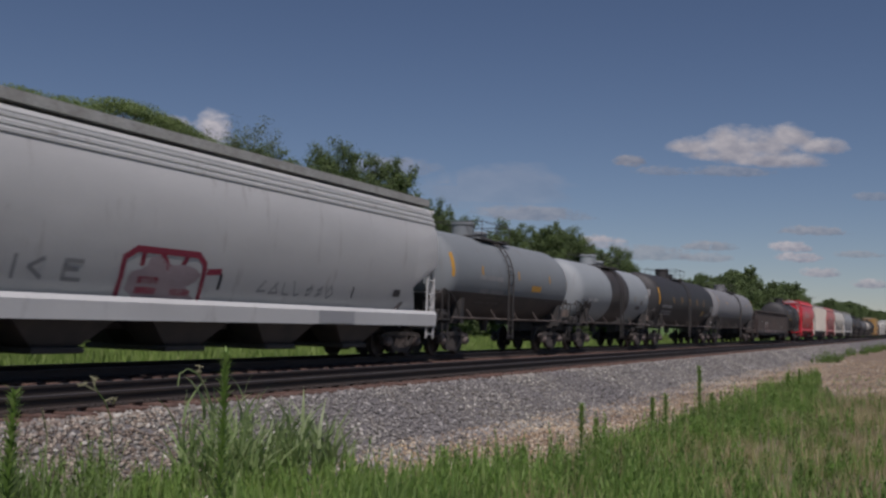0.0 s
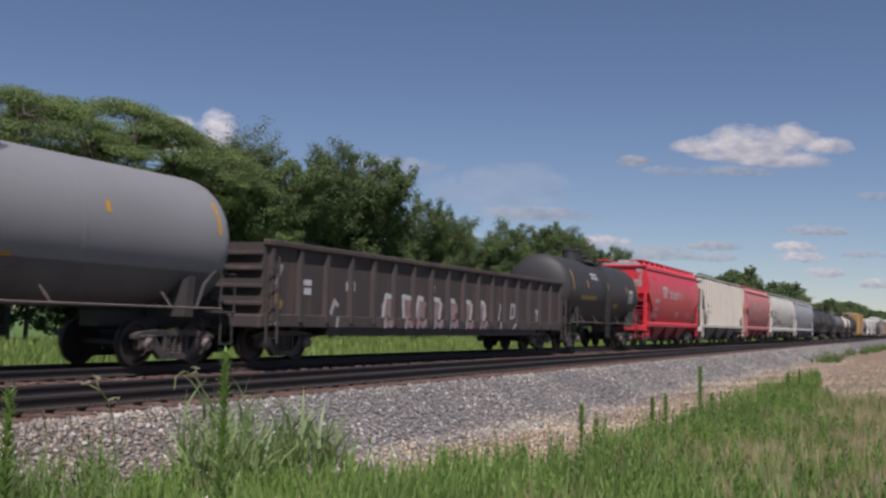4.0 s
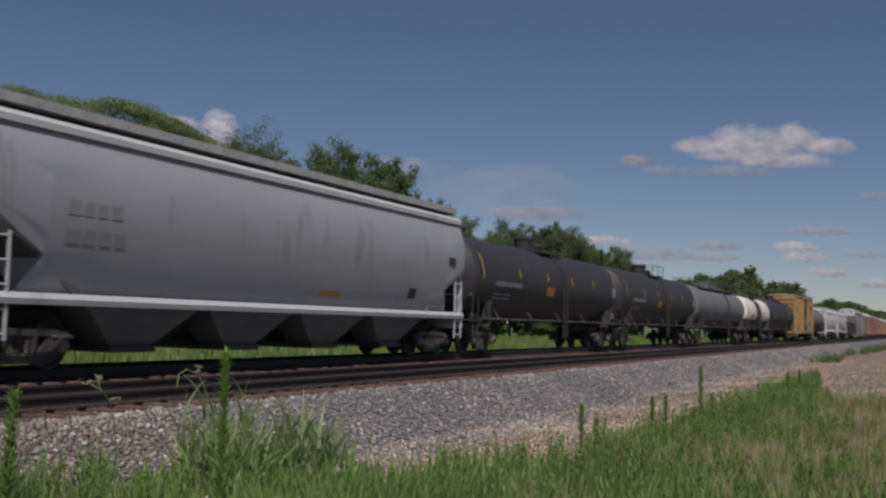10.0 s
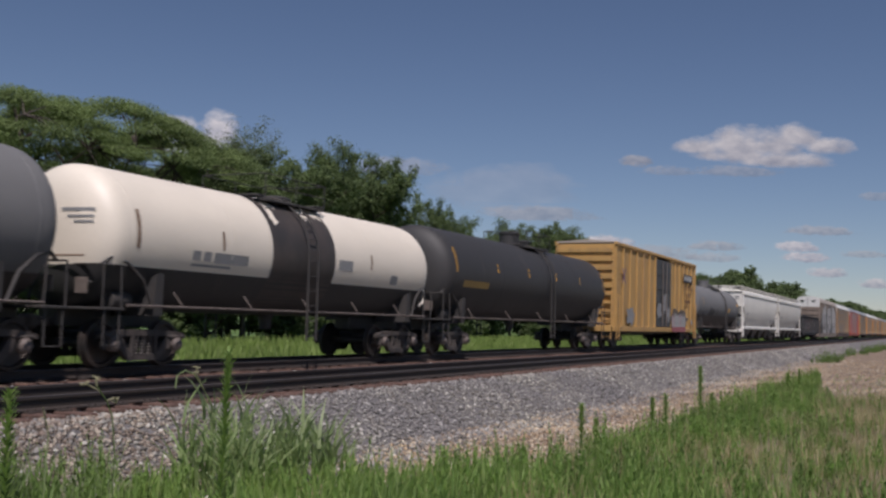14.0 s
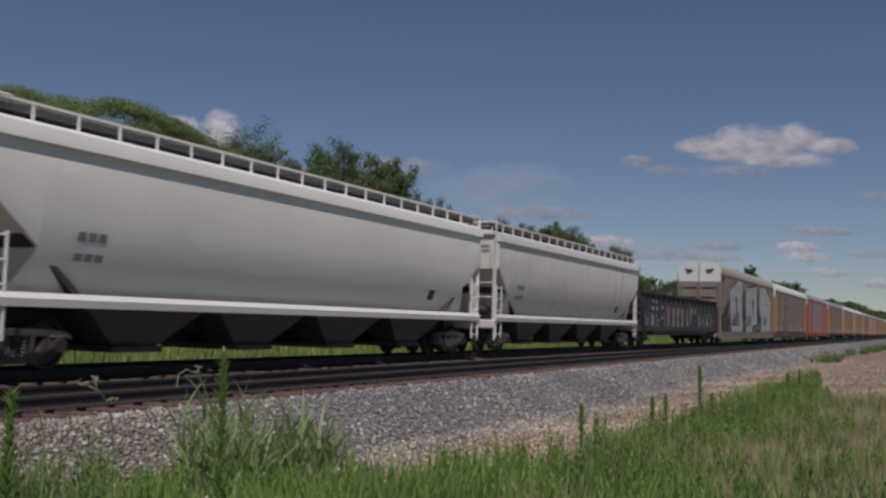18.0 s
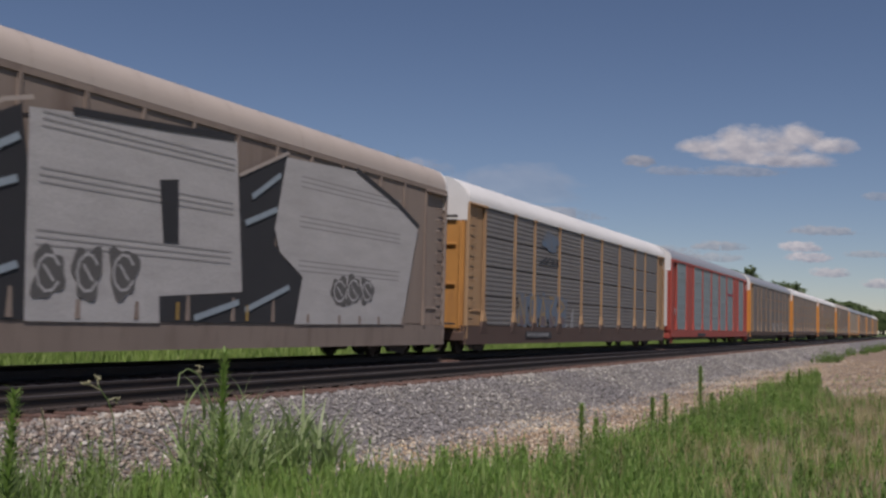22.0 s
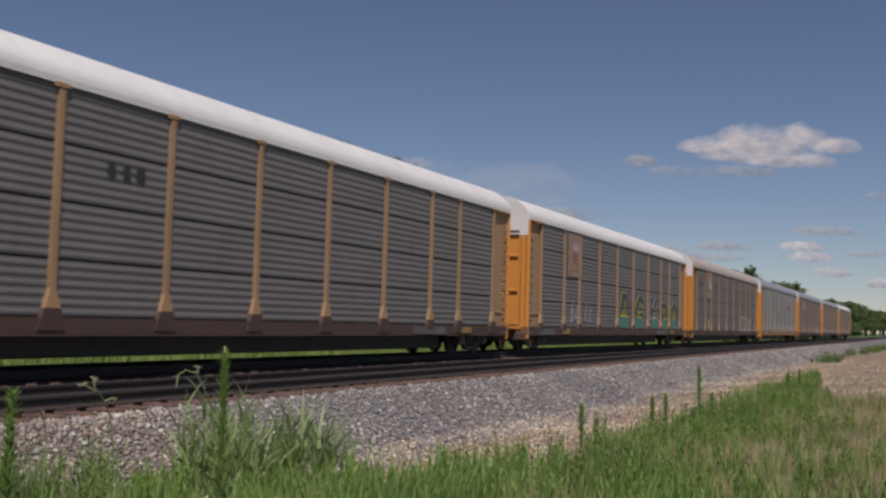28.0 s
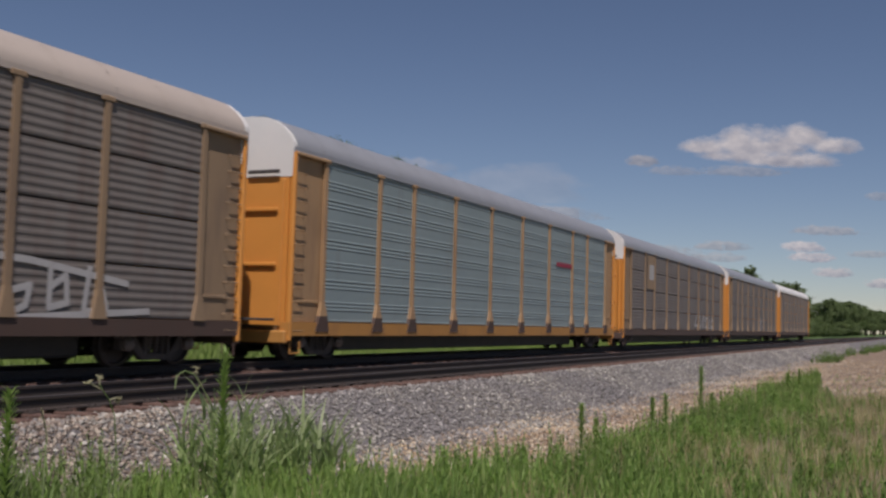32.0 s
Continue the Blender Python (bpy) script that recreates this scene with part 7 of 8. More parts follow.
blades("verge_grass", "upright green grass between the weeds", x, y, (0.18 + 0.26 * g.random(len(x))) * tall * np.interp(x, [7, 9.5, 12], [1.4, 1.25, 1.0]), (0.009 + 0.013 * g.random(len(x))) * np.interp(x, [9, 13], [1.8, 1.0]), M_GRASS, 14, 0.28)
x, y, tall, g = clumped(9500, 9, (9, 46), (-1.5, 4.6), 0.08, lambda x, y: verge(x, y) * np.clip(1.6 - 1.5 * patch_noise(x, y) - 0.13 * y, 0.05, 1), 15, 1.3)
blades("dry_grass", "pale dry grass stalks among the green", x, y, (0.14 + 0.26 * g.random(len(x))) * tall, 0.007 + 0.008 * g.random(len(x)), M_DRY, 16, 0.3)
# the same verge goes on behind and beside the standpoint
x, y, tall, g = clumped(5200, 8, (-24, 9), (-16, 7.6), 0.12, lambda x, y: np.clip(0.35 + 0.9 * patch_noise(x, y), 0, 1) * np.where(x > 4.5, np.where(y < 0.5, 1.0, 0.0), 1.0) * np.clip((7.6 - y) / 0.8, 0, 1), 31, 1.0)
blades("verge_turf", "short green and yellowing grass of the verge", x, y, (0.12 + 0.16 * g.random(len(x))) * tall, 0.01 + 0.014 * g.random(len(x)), M_GRASS, 32, 0.45)
# loose tufts on the gravel near the track
for k, (tx, ty, n, hgt) in enumerate(((6.7, 7.5, 26, 1.0), (7.1, 7.75, 18, 0.6), (7.6, 7.7, 12, 0.42), (8.1, 7.75, 16, 0.5), (8.35, 7.9, 9, 0.62), (8.75, 7.5, 22, 0.4), (8.95, 7.35, 20, 0.42), (7.75, 7.5, 16, 0.42), (8.0, 8.25, 5, 0.36), (7.3, 8.3, 5, 0.4), (9.25, 7.45, 14, 0.45), (7.35, 7.45, 22, 0.45), (8.45, 7.4, 24, 0.4), (8.2, 7.45, 20, 0.36), (9.0, 7.6, 10, 0.34), (7.05, 8.1, 6, 0.5), (8.55, 8.05, 4, 0.3))):
    g = np.random.default_rng(500 + k)
    x, y = tx + g.normal(size=n) * 0.12, ty + g.normal(size=n) * 0.08
    leafy("weed_tuft", "loose tuft of bright green weeds on the gravel", x, y, hgt * (0.5 + 0.5 * g.random(n)), 0.1, M_GRASS, 520 + k, 12, 0.25)
    x, y = np.repeat(x, 3) + g.normal(size=3 * n) * 0.05, np.repeat(y, 3) + g.normal(size=3 * n) * 0.05
    blades("grass_tuft", "loose tuft of grass blades on the gravel", x, y, hgt * (0.5 + 0.45 * g.random(3 * n)), 0.007 + 0.008 * g.random(3 * n), M_COARSE, 560 + k, 0.5)
x, y, tall, g = clumped(420, 12, (62, 150), (4.4, 7.0), 0.25, lambda x, y: np.clip(1.4 * np.sin(x * 0.31 + 0.6 * y) + 0.9 * np.sin(y * 2.2 + x * 0.2) + 0.2, 0, 1) * (np.abs(y - np.interp(x, [62, 88, 141], [6.3, 5.9, 5.0])) < 0.7), 19, 1.0)
leafy("far_tufts", "green tufts at the edge of the sandy patch", x, y, (0.25 + 0.7 * g.random(len(x))) * tall, 0.22, M_WEEDDARK, 20, 9)
x, y, g = scatter(60, (29, 46), (1.2, 3.4), lambda x, y: np.where(y < 0.08 * x, 1.0, 0.0), 27, 1.0)
leafy("sand_sprigs", "small green sprigs on bare sandy ground", x, y, 0.1 + 0.12 * g.random(len(x)), 0.1, M_WEED, 28, 8)
x, y, g = scatter(42000, (20, 230), (19.2, 48), lambda x, y: np.ones_like(x), 15, 1.3)
blades("meadow_grass", "bright green meadow grass beyond the tracks", x, y, 0.5 + 0.45 * g.random(len(x)), 0.05 + 0.07 * g.random(len(x)), M_MEADOW, 16, 0.3)


# ---- trees ----
def tree_kind(name, height, spread, leaf, seed, leaves=7000, leaf_size=0.34, trunk_r=0.22, base=0.22, sparse=0.0, lean=0.0):
    """A tapered trunk, forking limbs, and leaves in clumps round the limb ends. Returns the thing at the origin."""
    r = random.Random(seed)
    g = np.random.default_rng(seed)
    tree = new(name)
    wood = Shape()
    tips = []

    def limb(p, d, length, rad, depth):
        q = p
        for k in range(3):
            d = (d + Vector((r.uniform(-0.25, 0.25), r.uniform(-0.25, 0.25), r.uniform(-0.02, 0.22)))).normalized()
            e = q + d * length / 3
            wood.rod(q, e, rad * (1 - 0.25 * k), 7 if depth < 2 else 5, rad * (0.75 - 0.25 * k) + 0.01)
            if depth >= 1:
                tips.append((e, length * 0.34))
            q = e
            if depth < 3:
                for _ in range(1 if depth else 2):
                    a = r.uniform(0, 6.28)
                    out = Vector((math.cos(a), math.sin(a), r.uniform(0.0, 0.6)))
                    limb(q, (d * 0.5 + out).normalized(), length * r.uniform(0.5, 0.72), rad * 0.5, depth + 1)
        tips.append((q, length * 0.4))

    trunk_top = Vector((lean * height, 0, height * base))
    limb(trunk_top, Vector((lean, 0, 1)), height * 0.5, trunk_r, 0)
    for k in range(5):
        a = k * 1.26 + r.uniform(-0.5, 0.5)
        limb(trunk_top * r.uniform(0.8, 1.0), Vector((math.cos(a), math.sin(a), 0.55)), spread * 0.62, trunk_r * 0.6, 1)
    P = np.array([t[0] for t in tips])
    R = np.array([max(0.55, t[1]) for t in tips])
    # shrink the limbs and their leaf clumps together to the crown's size
    kr = spread * 0.9 / np.percentile(np.hypot(P[:, 0], P[:, 1]), 92)
    kz = (height * 0.94 - trunk_top.z) / (np.percentile(P[:, 2], 99) - trunk_top.z)
    P = np.stack([P[:, 0] * kr, P[:, 1] * kr, trunk_top.z + (P[:, 2] - trunk_top.z) * kz], 1)
    wood.v = [(x * kr, y * kr, trunk_top.z + (z - trunk_top.z) * kz) for x, y, z in wood.v]
    wood.rod((0, 0, -0.4), trunk_top, trunk_r * 1.25, 9, trunk_r)
    ok = (P[:, 2] < height) & (np.hypot(P[:, 0], P[:, 1]) < spread * 1.15)
    P, R = P[ok], R[ok]
    part("trunk", wood, M_BARK, tree, "", 40)
    if sparse:
        keep = g.random(len(P)) > sparse
        P, R = P[keep], R[keep]
    pick = g.integers(0, len(P), leaves)
    d = g.normal(size=(leaves, 3))
    d /= np.linalg.norm(d, axis=1)[:, None]
    c = P[pick] + d * (R[pick] * g.random(leaves) ** 0.45)[:, None] * np.array([1.15, 1.15, 0.7])
    c[:, 2] = np.maximum(c[:, 2], height * 0.06)
    nrm = d * 0.7 + g.normal(size=(leaves, 3)) * 0.4 + np.array([0, 0, 0.8])
    nrm /= np.linalg.norm(nrm, axis=1)[:, None]
    u = np.cross(nrm, g.normal(size=(leaves, 3)))
    u /= np.linalg.norm(u, axis=1)[:, None]
    w = np.cross(nrm, u)
    s = (leaf_size * (0.5 + 0.8 * g.random(leaves)))[:, None]
    v = np.stack([c - u * s, c - w * s * 0.5, c + u * s, c + w * s * 0.5 + nrm * s * 0.15], 1).reshape(-1, 3)
    f = np.arange(leaves * 4).reshape(-1, 4)
    crown = new("crown", joined_mesh("crown", v, f, leaf))
    crown.parent = tree
    return tree


def canopy_tree(name, height, spread, leaf, seed, pads=95, per_pad=800, leaf_size=0.082, trunk_r=0.24):
    """A wide, umbrella-like tree: limbs fan out from a low fork and carry flat pads of fine leaves under a domed top, with open gaps below."""
    r = random.Random(seed)
    g = np.random.default_rng(seed)
    tree = new(name)
    wood = Shape()
    fork = Vector((0, 0, height * 0.3))
    wood.rod((0, 0, -0.4), fork, trunk_r * 1.3, 9, trunk_r)
    limbs = []
    for k in range(8):
        a = k * 0.785 + r.uniform(-0.3, 0.3)
        reach = spread * r.uniform(0.5, 0.8)
        end = Vector((math.cos(a) * reach, math.sin(a) * reach, height * r.uniform(0.76, 0.86)))
        pts = [fork]
        for t in (0.3, 0.55, 0.8, 1.0):
            q = fork.lerp(end, t)
            pts.append(Vector((q.x + r.uniform(-0.3, 0.3), q.y + r.uniform(-0.3, 0.3), fork.z + (end.z - fork.z) * t ** 0.7)))
        for i, (p, q) in enumerate(zip(pts, pts[1:])):
            wood.rod(p, q, trunk_r * (0.62 - 0.12 * i), 7, trunk_r * (0.5 - 0.12 * i))
        limbs.append(pts)
    C, N = [], []
    for k in range(pads):
        low = k % 4 == 3
        a, rho = r.uniform(0, 6.283), math.sqrt((k + 0.5) / pads) * (0.92 if low else 1.0)
        x, y = math.cos(a) * rho * spread, math.sin(a) * rho * spread
        z = height * (0.97 - 0.24 * rho ** 2.4) + r.uniform(-0.35, 0.3) - (r.uniform(2.0, 4.5) if low else 0.0)
        pad = Vector((x, y, z))
        near = min((p for l in limbs for p in l[2:]), key=lambda p: (p - pad).length)
        mid = near.lerp(pad, 0.55) + Vector((0, 0, 0.25))
        wood.rod(near, mid, 0.06, 5, 0.04)
        wood.rod(mid, pad, 0.04, 4, 0.012)
        n = int(per_pad * r.uniform(0.6, 1.25))
        d = g.normal(size=(n, 3))
        d /= np.linalg.norm(d, axis=1)[:, None]
        size = r.uniform(0.85, 1.45)
        q = d * (g.random(n) ** 0.4)[:, None] * np.array([size * 1.15, size * 1.15, size * 0.42])
        # each pad sags away from the trunk
        q[:, 2] -= (q[:, 0] * math.cos(a) + q[:, 1] * math.sin(a)) * 0.28 * rho
        C.append(q + np.array(pad))
        N.append(d)
    c, d = np.concatenate(C), np.concatenate(N)
    n = len(c)
    nrm = d * 0.5 + g.normal(size=(n, 3)) * 0.4 + np.array([0, 0, 0.9])
    nrm /= np.linalg.norm(nrm, axis=1)[:, None]
    u = np.cross(nrm, g.normal(size=(n, 3)))
    u /= np.linalg.norm(u, axis=1)[:, None]
    w = np.cross(nrm, u)
    k = (leaf_size * (0.5 + 0.8 * g.random(n)))[:, None]
    v = np.stack([c - u * k, c - w * k * 0.5, c + u * k, c + w * k * 0.5 + nrm * k * 0.15], 1).reshape(-1, 3)
    part("trunk", wood, M_BARK, tree, "", 40)
    crown = new("crown", joined_mesh("crown", v, np.arange(n * 4).reshape(-1, 4), leaf))
    crown.parent = tree
    return tree


KINDS = {
    "canopy": canopy_tree("deciduous_tree", 16.0, 7.6, M_LEAF[0], 41),
    "round": tree_kind("deciduous_tree", 15.0, 6.0, M_LEAF[1], 32, 40000, 0.125, 0.24),
    "tall": tree_kind("deciduous_tree", 16.0, 5.2, M_LEAF[1], 33, 38000, 0.125, 0.22),
    "broad": tree_kind("deciduous_tree", 15.0, 6.6, M_LEAF[0], 31, 40000, 0.125, 0.26),
    "thin": tree_kind("deciduous_tree", 16.0, 2.6, M_LEAF[2], 35, 11000, 0.09, 0.1, sparse=0.3),
    "distant": tree_kind("deciduous_tree", 15.0, 6.2, M_LEAF[1], 37, 9000, 0.26, 0.24),
    "bush": tree_kind("shrub", 5.0, 3.2, M_LEAF[1], 36, 5000, 0.2, 0.1, base=0.08),
}
FULL = {"canopy": 16, "broad": 15, "round": 15, "tall": 16, "thin": 16, "distant": 15, "bush": 5}
TREE_LABEL = {"canopy": "wide umbrella-shaped tree with sky between its limbs", "broad": "broad leafy tree in bright summer green", "round": "dense dark green leafy tree", "tall": "tall dark green leafy tree",
              "thin": "thin half-bare tree with sparse grey-green leaves", "distant": "dark green leafy tree of the distant wood", "bush": "dense green shrub under the trees"}
USED = set()


def plant(kind, x, y, height, turn, wide=1.0):
    base = KINDS[kind]
    k = height / FULL[kind]
    m = pose(x, y, float(ground_z(x, y)), 0, 0, turn)
    if kind not in USED:
        USED.add(kind)
        t = base
        t.matrix_basis = m
    else:
        t = copy_thing(base, m)
    t.scale = (k * wide, k * wide, k)
    tagged(t, TREE_LABEL[kind], "shrub" if kind == "bush" else "tree", "shrubs at the wood's edge" if kind == "bush" else "trees of the wood's edge")


# the wood's edge follows one line; its crowns rise and fall along it
SKY_X = [65, 72.7, 78, 82, 84.6, 86.7, 90.7, 95.8, 99.2, 102, 105, 107.5, 110, 112.3, 118.4, 121.3, 124.3, 129.3, 140.6, 148.4, 157, 173, 180, 184, 226, 251, 289, 318, 347, 381, 396, 430, 470, 484, 547, 743, 943, 1420]
SKY_H = [14.6, 16.0, 17.4, 17.6, 17.2, 18.8, 18.2, 17.7, 17.0, 15.8, 14.3, 13.2, 14.0, 15.0, 15.0, 14.0, 13.0, 14.0, 16.2, 14.8, 14.2, 15.0, 15.4, 12.0, 12.5, 15.0, 18.2, 21.2, 20.2, 18.0, 17.0, 22.5, 23.4, 18.0, 18.4, 24.0, 23.6, 29.0]
rw = random.Random(70)
for x, y, h, wide, turn in ((37.0, 51.5, 15.15, 1.0, 30), (44.5, 50.0, 15.35, 1.05, 160), (52.0, 50.5, 16.5, 1.0, 255), (59.5, 51.0, 15.6, 1.0, 75), (66.0, 52.0, 15.4, 0.8, 200)):
    plant("canopy", x, y, h, turn, wide)
# lower growth under the wide crowns
for k in range(9):
    plant(("broad", "round")[k % 2], 33 + k * 4.1 + rw.uniform(-1, 1), 49 + rw.uniform(-1.5, 3.5), (10.6, 8.6, 10.0, 9.0)[k % 4] * rw.uniform(0.95, 1.05), rw.uniform(0, 360), rw.uniform(0.85, 1.05))
x = 66.0
while x < 450:
    h = float(np.interp(x, SKY_X, SKY_H))
    kind = "distant" if x > 190 else rw.choice(("round", "tall"))
    wide = rw.uniform(0.72, 0.95) if x < 92 else rw.uniform(0.5, 0.66) if x < 112 else rw.uniform(0.8, 1.0) if x < 190 else rw.uniform(0.75, 0.95)
    plant(kind, x, 50 + rw.uniform(-0.6, 2.4), h * (1.03 if x < 96 else 0.97 if x < 108 else 1.06 if x < 186 else 1.0) * rw.uniform(0.95, 1.02), rw.uniform(0, 360), wide)
    x += rw.uniform(2.0, 2.7) if x < 112 else rw.uniform(2.5, 3.3) if x < 190 else rw.uniform(5, 7.5)
for x, h, wide in ((66.6, 17.2, 0.8), (69.2, 18.8, 0.8), (70.3, 18.2, 0.7)):
    plant("thin", x, 51.0, h, x * 40 % 360, wide)
rt = random.Random(77)
for k in range(30):
    plant("bush", 34 + k * 5.4 + rt.uniform(-1.5, 1.5), 50.5 + rt.uniform(-1.0, 1.5), rt.uniform(3.2, 5.0), rt.uniform(0, 360), rt.uniform(0.9, 1.4))
for k in range(34):
    x = 470 + k * 25 + rt.uniform(-6, 6)
    plant("distant", x, 48 + rt.uniform(-3, 5), float(np.interp(x, SKY_X, SKY_H)) * rt.uniform(0.9, 1.02), rt.uniform(0, 360), 1.3)
for k in range(18):
    plant("bush", 230 + k * 20 + rt.uniform(-5, 5), 40 + rt.uniform(-3, 3), rt.uniform(4.5, 7.0), rt.uniform(0, 360), 1.8)
# wooded ground behind the first row
for k in range(24):
    plant("distant", 66 + k * 7.0 + rt.uniform(-2, 2), 58 + rt.uniform(-2, 4), 11.0 + rt.uniform(-1, 1.0), rt.uniform(0, 360), 1.2)


# ---- single weeds that stand above the grass ----
def horseweed(height, seed):
    """A straight stem, thick with narrow leaves that spiral up to a tuft."""
    r = random.Random(seed)
    weed = new("weed")
    part("stem", Shape().rod((0, 0, -0.05), (0, 0, height * 0.97), 0.006, 6, 0.003), M_WEED, weed)
    v, f = [], []
    n = int(height * 130)
    for k in range(n):
        t = (k / n) ** 0.8
        z = height * (0.12 + 0.86 * t)
        a = k * 2.4 + r.uniform(-0.3, 0.3)
        l = 0.16 * (1 - 0.55 * t) * r.uniform(0.6, 1.25)
        w = 0.011
        up = 0.55 + 0.4 * t
        dx, dy = math.cos(a), math.sin(a)
        o = len(v)
        v += [(-dy * w, dx * w, z), (dy * w, -dx * w, z), (dx * l * 0.6 - dy * w, dy * l * 0.6 + dx * w, z + l * up * 0.8), (dx * l * 0.6 + dy * w, dy * l * 0.6 - dx * w, z + l * up * 0.8), (dx * l, dy * l, z + l * up)]
        f += [(o, o + 1, o + 3), (o, o + 3, o + 2), (o + 2, o + 3, o + 4)]
    leaves = new("leaves", joined_mesh("leaves", v, f, M_GRASS))
    leaves.parent = weed
    return weed


WEEDS = {}
SWAYING = []
for x, y, top, turn in ((7.93, 6.0, 0.74, 0), (15.2, 4.8, 0.01, 40), (15.96, 4.8, -0.34, 80), (20.16, 4.0, 0.33, 120), (18.0, 4.4, -0.02, 200), (18.99, 4.4, -0.06, 20), (22.4, 4.2, -0.22, 300), (30.4, 3.6, -0.02, 60),
                        (33.2, 3.6, -0.01, 240), (5.89, 6.5, 0.45, 90), (5.7, 6.6, 0.3, 10), (24.5, 3.2, -0.3, 0), (26.5, 2.6, -0.3, 45), (17.2, 3.0, -0.45, 190)):
    base = float(ground_z(x, y))
    height = (top - base) * (1.0 if top > 0.2 else 0.85)
    k = round(height * 2) / 2 or 0.5
    if k not in WEEDS:
        WEEDS[k] = w = horseweed(k, int(k * 10))
        w.matrix_basis = pose(x, y, base, 0, 0, turn)
    else:
        w = copy_thing(WEEDS[k], pose(x, y, base, 0, 0, turn))
    w.scale = (1.0, 1.0, height / k)
    tagged(w, "tall straight green weed with narrow leaves", "weed", "tall weeds on the verge")
    if top > 0.2:
        SWAYING.append(w)
for foot, stem, sprays in (
        ((7.17, 6.6), [(0, 0, 0), (0.0, 0, 0.84), (-0.05, 0, 1.17), (-0.13, 0, 1.32), (-0.22, 0, 1.41), (-0.26, 0, 1.46)], ([(-0.22, 0, 1.41), (-0.35, 0.02, 1.47), (-0.41, 0.03, 1.47)], [(-0.26, 0, 1.46), (-0.27, 0, 1.53)], [(-0.13, 0, 1.32), (-0.03, 0, 1.34), (-0.01, 0, 1.29)])),
        ((9.0, 6.9), [(0, 0, 0), (0.0, 0, 0.59), (-0.08, 0, 1.07), (-0.22, 0, 1.26), (-0.37, 0, 1.42), (-0.53, 0, 1.47), (-0.65, 0, 1.42), (-0.67, 0, 1.29)], ([(-0.22, 0, 1.26), (-0.32, 0, 1.39), (-0.35, 0, 1.5)],)),
        ((6.65, 6.9), [(0, 0, 0), (0.0, 0, 0.83), (0.01, 0, 1.02), (-0.07, 0, 1.26)], ())):
    st = new("seed_stalk")
    tagged(st, "dry nodding grass stalk with a seed head", "grass stalk", "seed stalks on the verge")
    part("stem", Shape().pipe(stem, 0.007, 6), M_COARSE, st, "", 60)
    r = random.Random(len(stem))
    for spray in sprays or (stem[-2:],):
        head = Shape().pipe(spray, 0.008, 5)
        for k in range(7):
            q = Vector(spray[-1]).lerp(Vector(spray[-2]), k / 9)
            d = Vector((r.uniform(-1, 1), r.uniform(-1, 1), r.uniform(-0.3, 1))).normalized()
            head.rod(q, q + d * 0.045, 0.008, 5, 0.003)
        part("seed_head", head, M_SEED, st)
    st.location = (*foot, float(ground_z(*foot)))
    SWAYING.append(st)
# coarse tall grass on the gravel's edge: stems with long arching leaves
g = np.random.default_rng(71)
n = 110
sx, sy = 9.2 + 1.9 * g.random(n) ** 1.1, 6.85 + 0.8 * g.random(n)
sy = sy - (sx - 9.2) * 0.28
sh = (0.35 + 0.6 * g.random(n) ** 1.4) * np.interp(sx, [9.2, 9.6, 10.3, 11.1], [0.9, 1.1, 0.9, 0.65])
k = 6
f = np.tile(np.linspace(0.05, 0.9, k), n) + g.normal(size=n * k) * 0.05
rx, ry, rh = np.repeat(sx, k), np.repeat(sy, k), np.repeat(sh, k)
blades("coarse_grass", "coarse tall grass with long arching leaves beside the gravel", rx, ry, 0.3 + 0.36 * g.random(n * k), 0.024 + 0.024 * g.random(n * k), M_COARSE, 72, 0.75, ground_z(rx, ry) + rh * np.clip(f, 0.02, 1))
blades("coarse_stems", "upright stems of the coarse tall grass", sx, sy, sh + 0.1, np.full(n, 0.012), M_COARSE, 73, 0.12)


# ---- clouds: soft white heaps far behind everything ----
CLOUDS = []


HEAP = ((0.0, 0.0, 1.0, 1.0),)


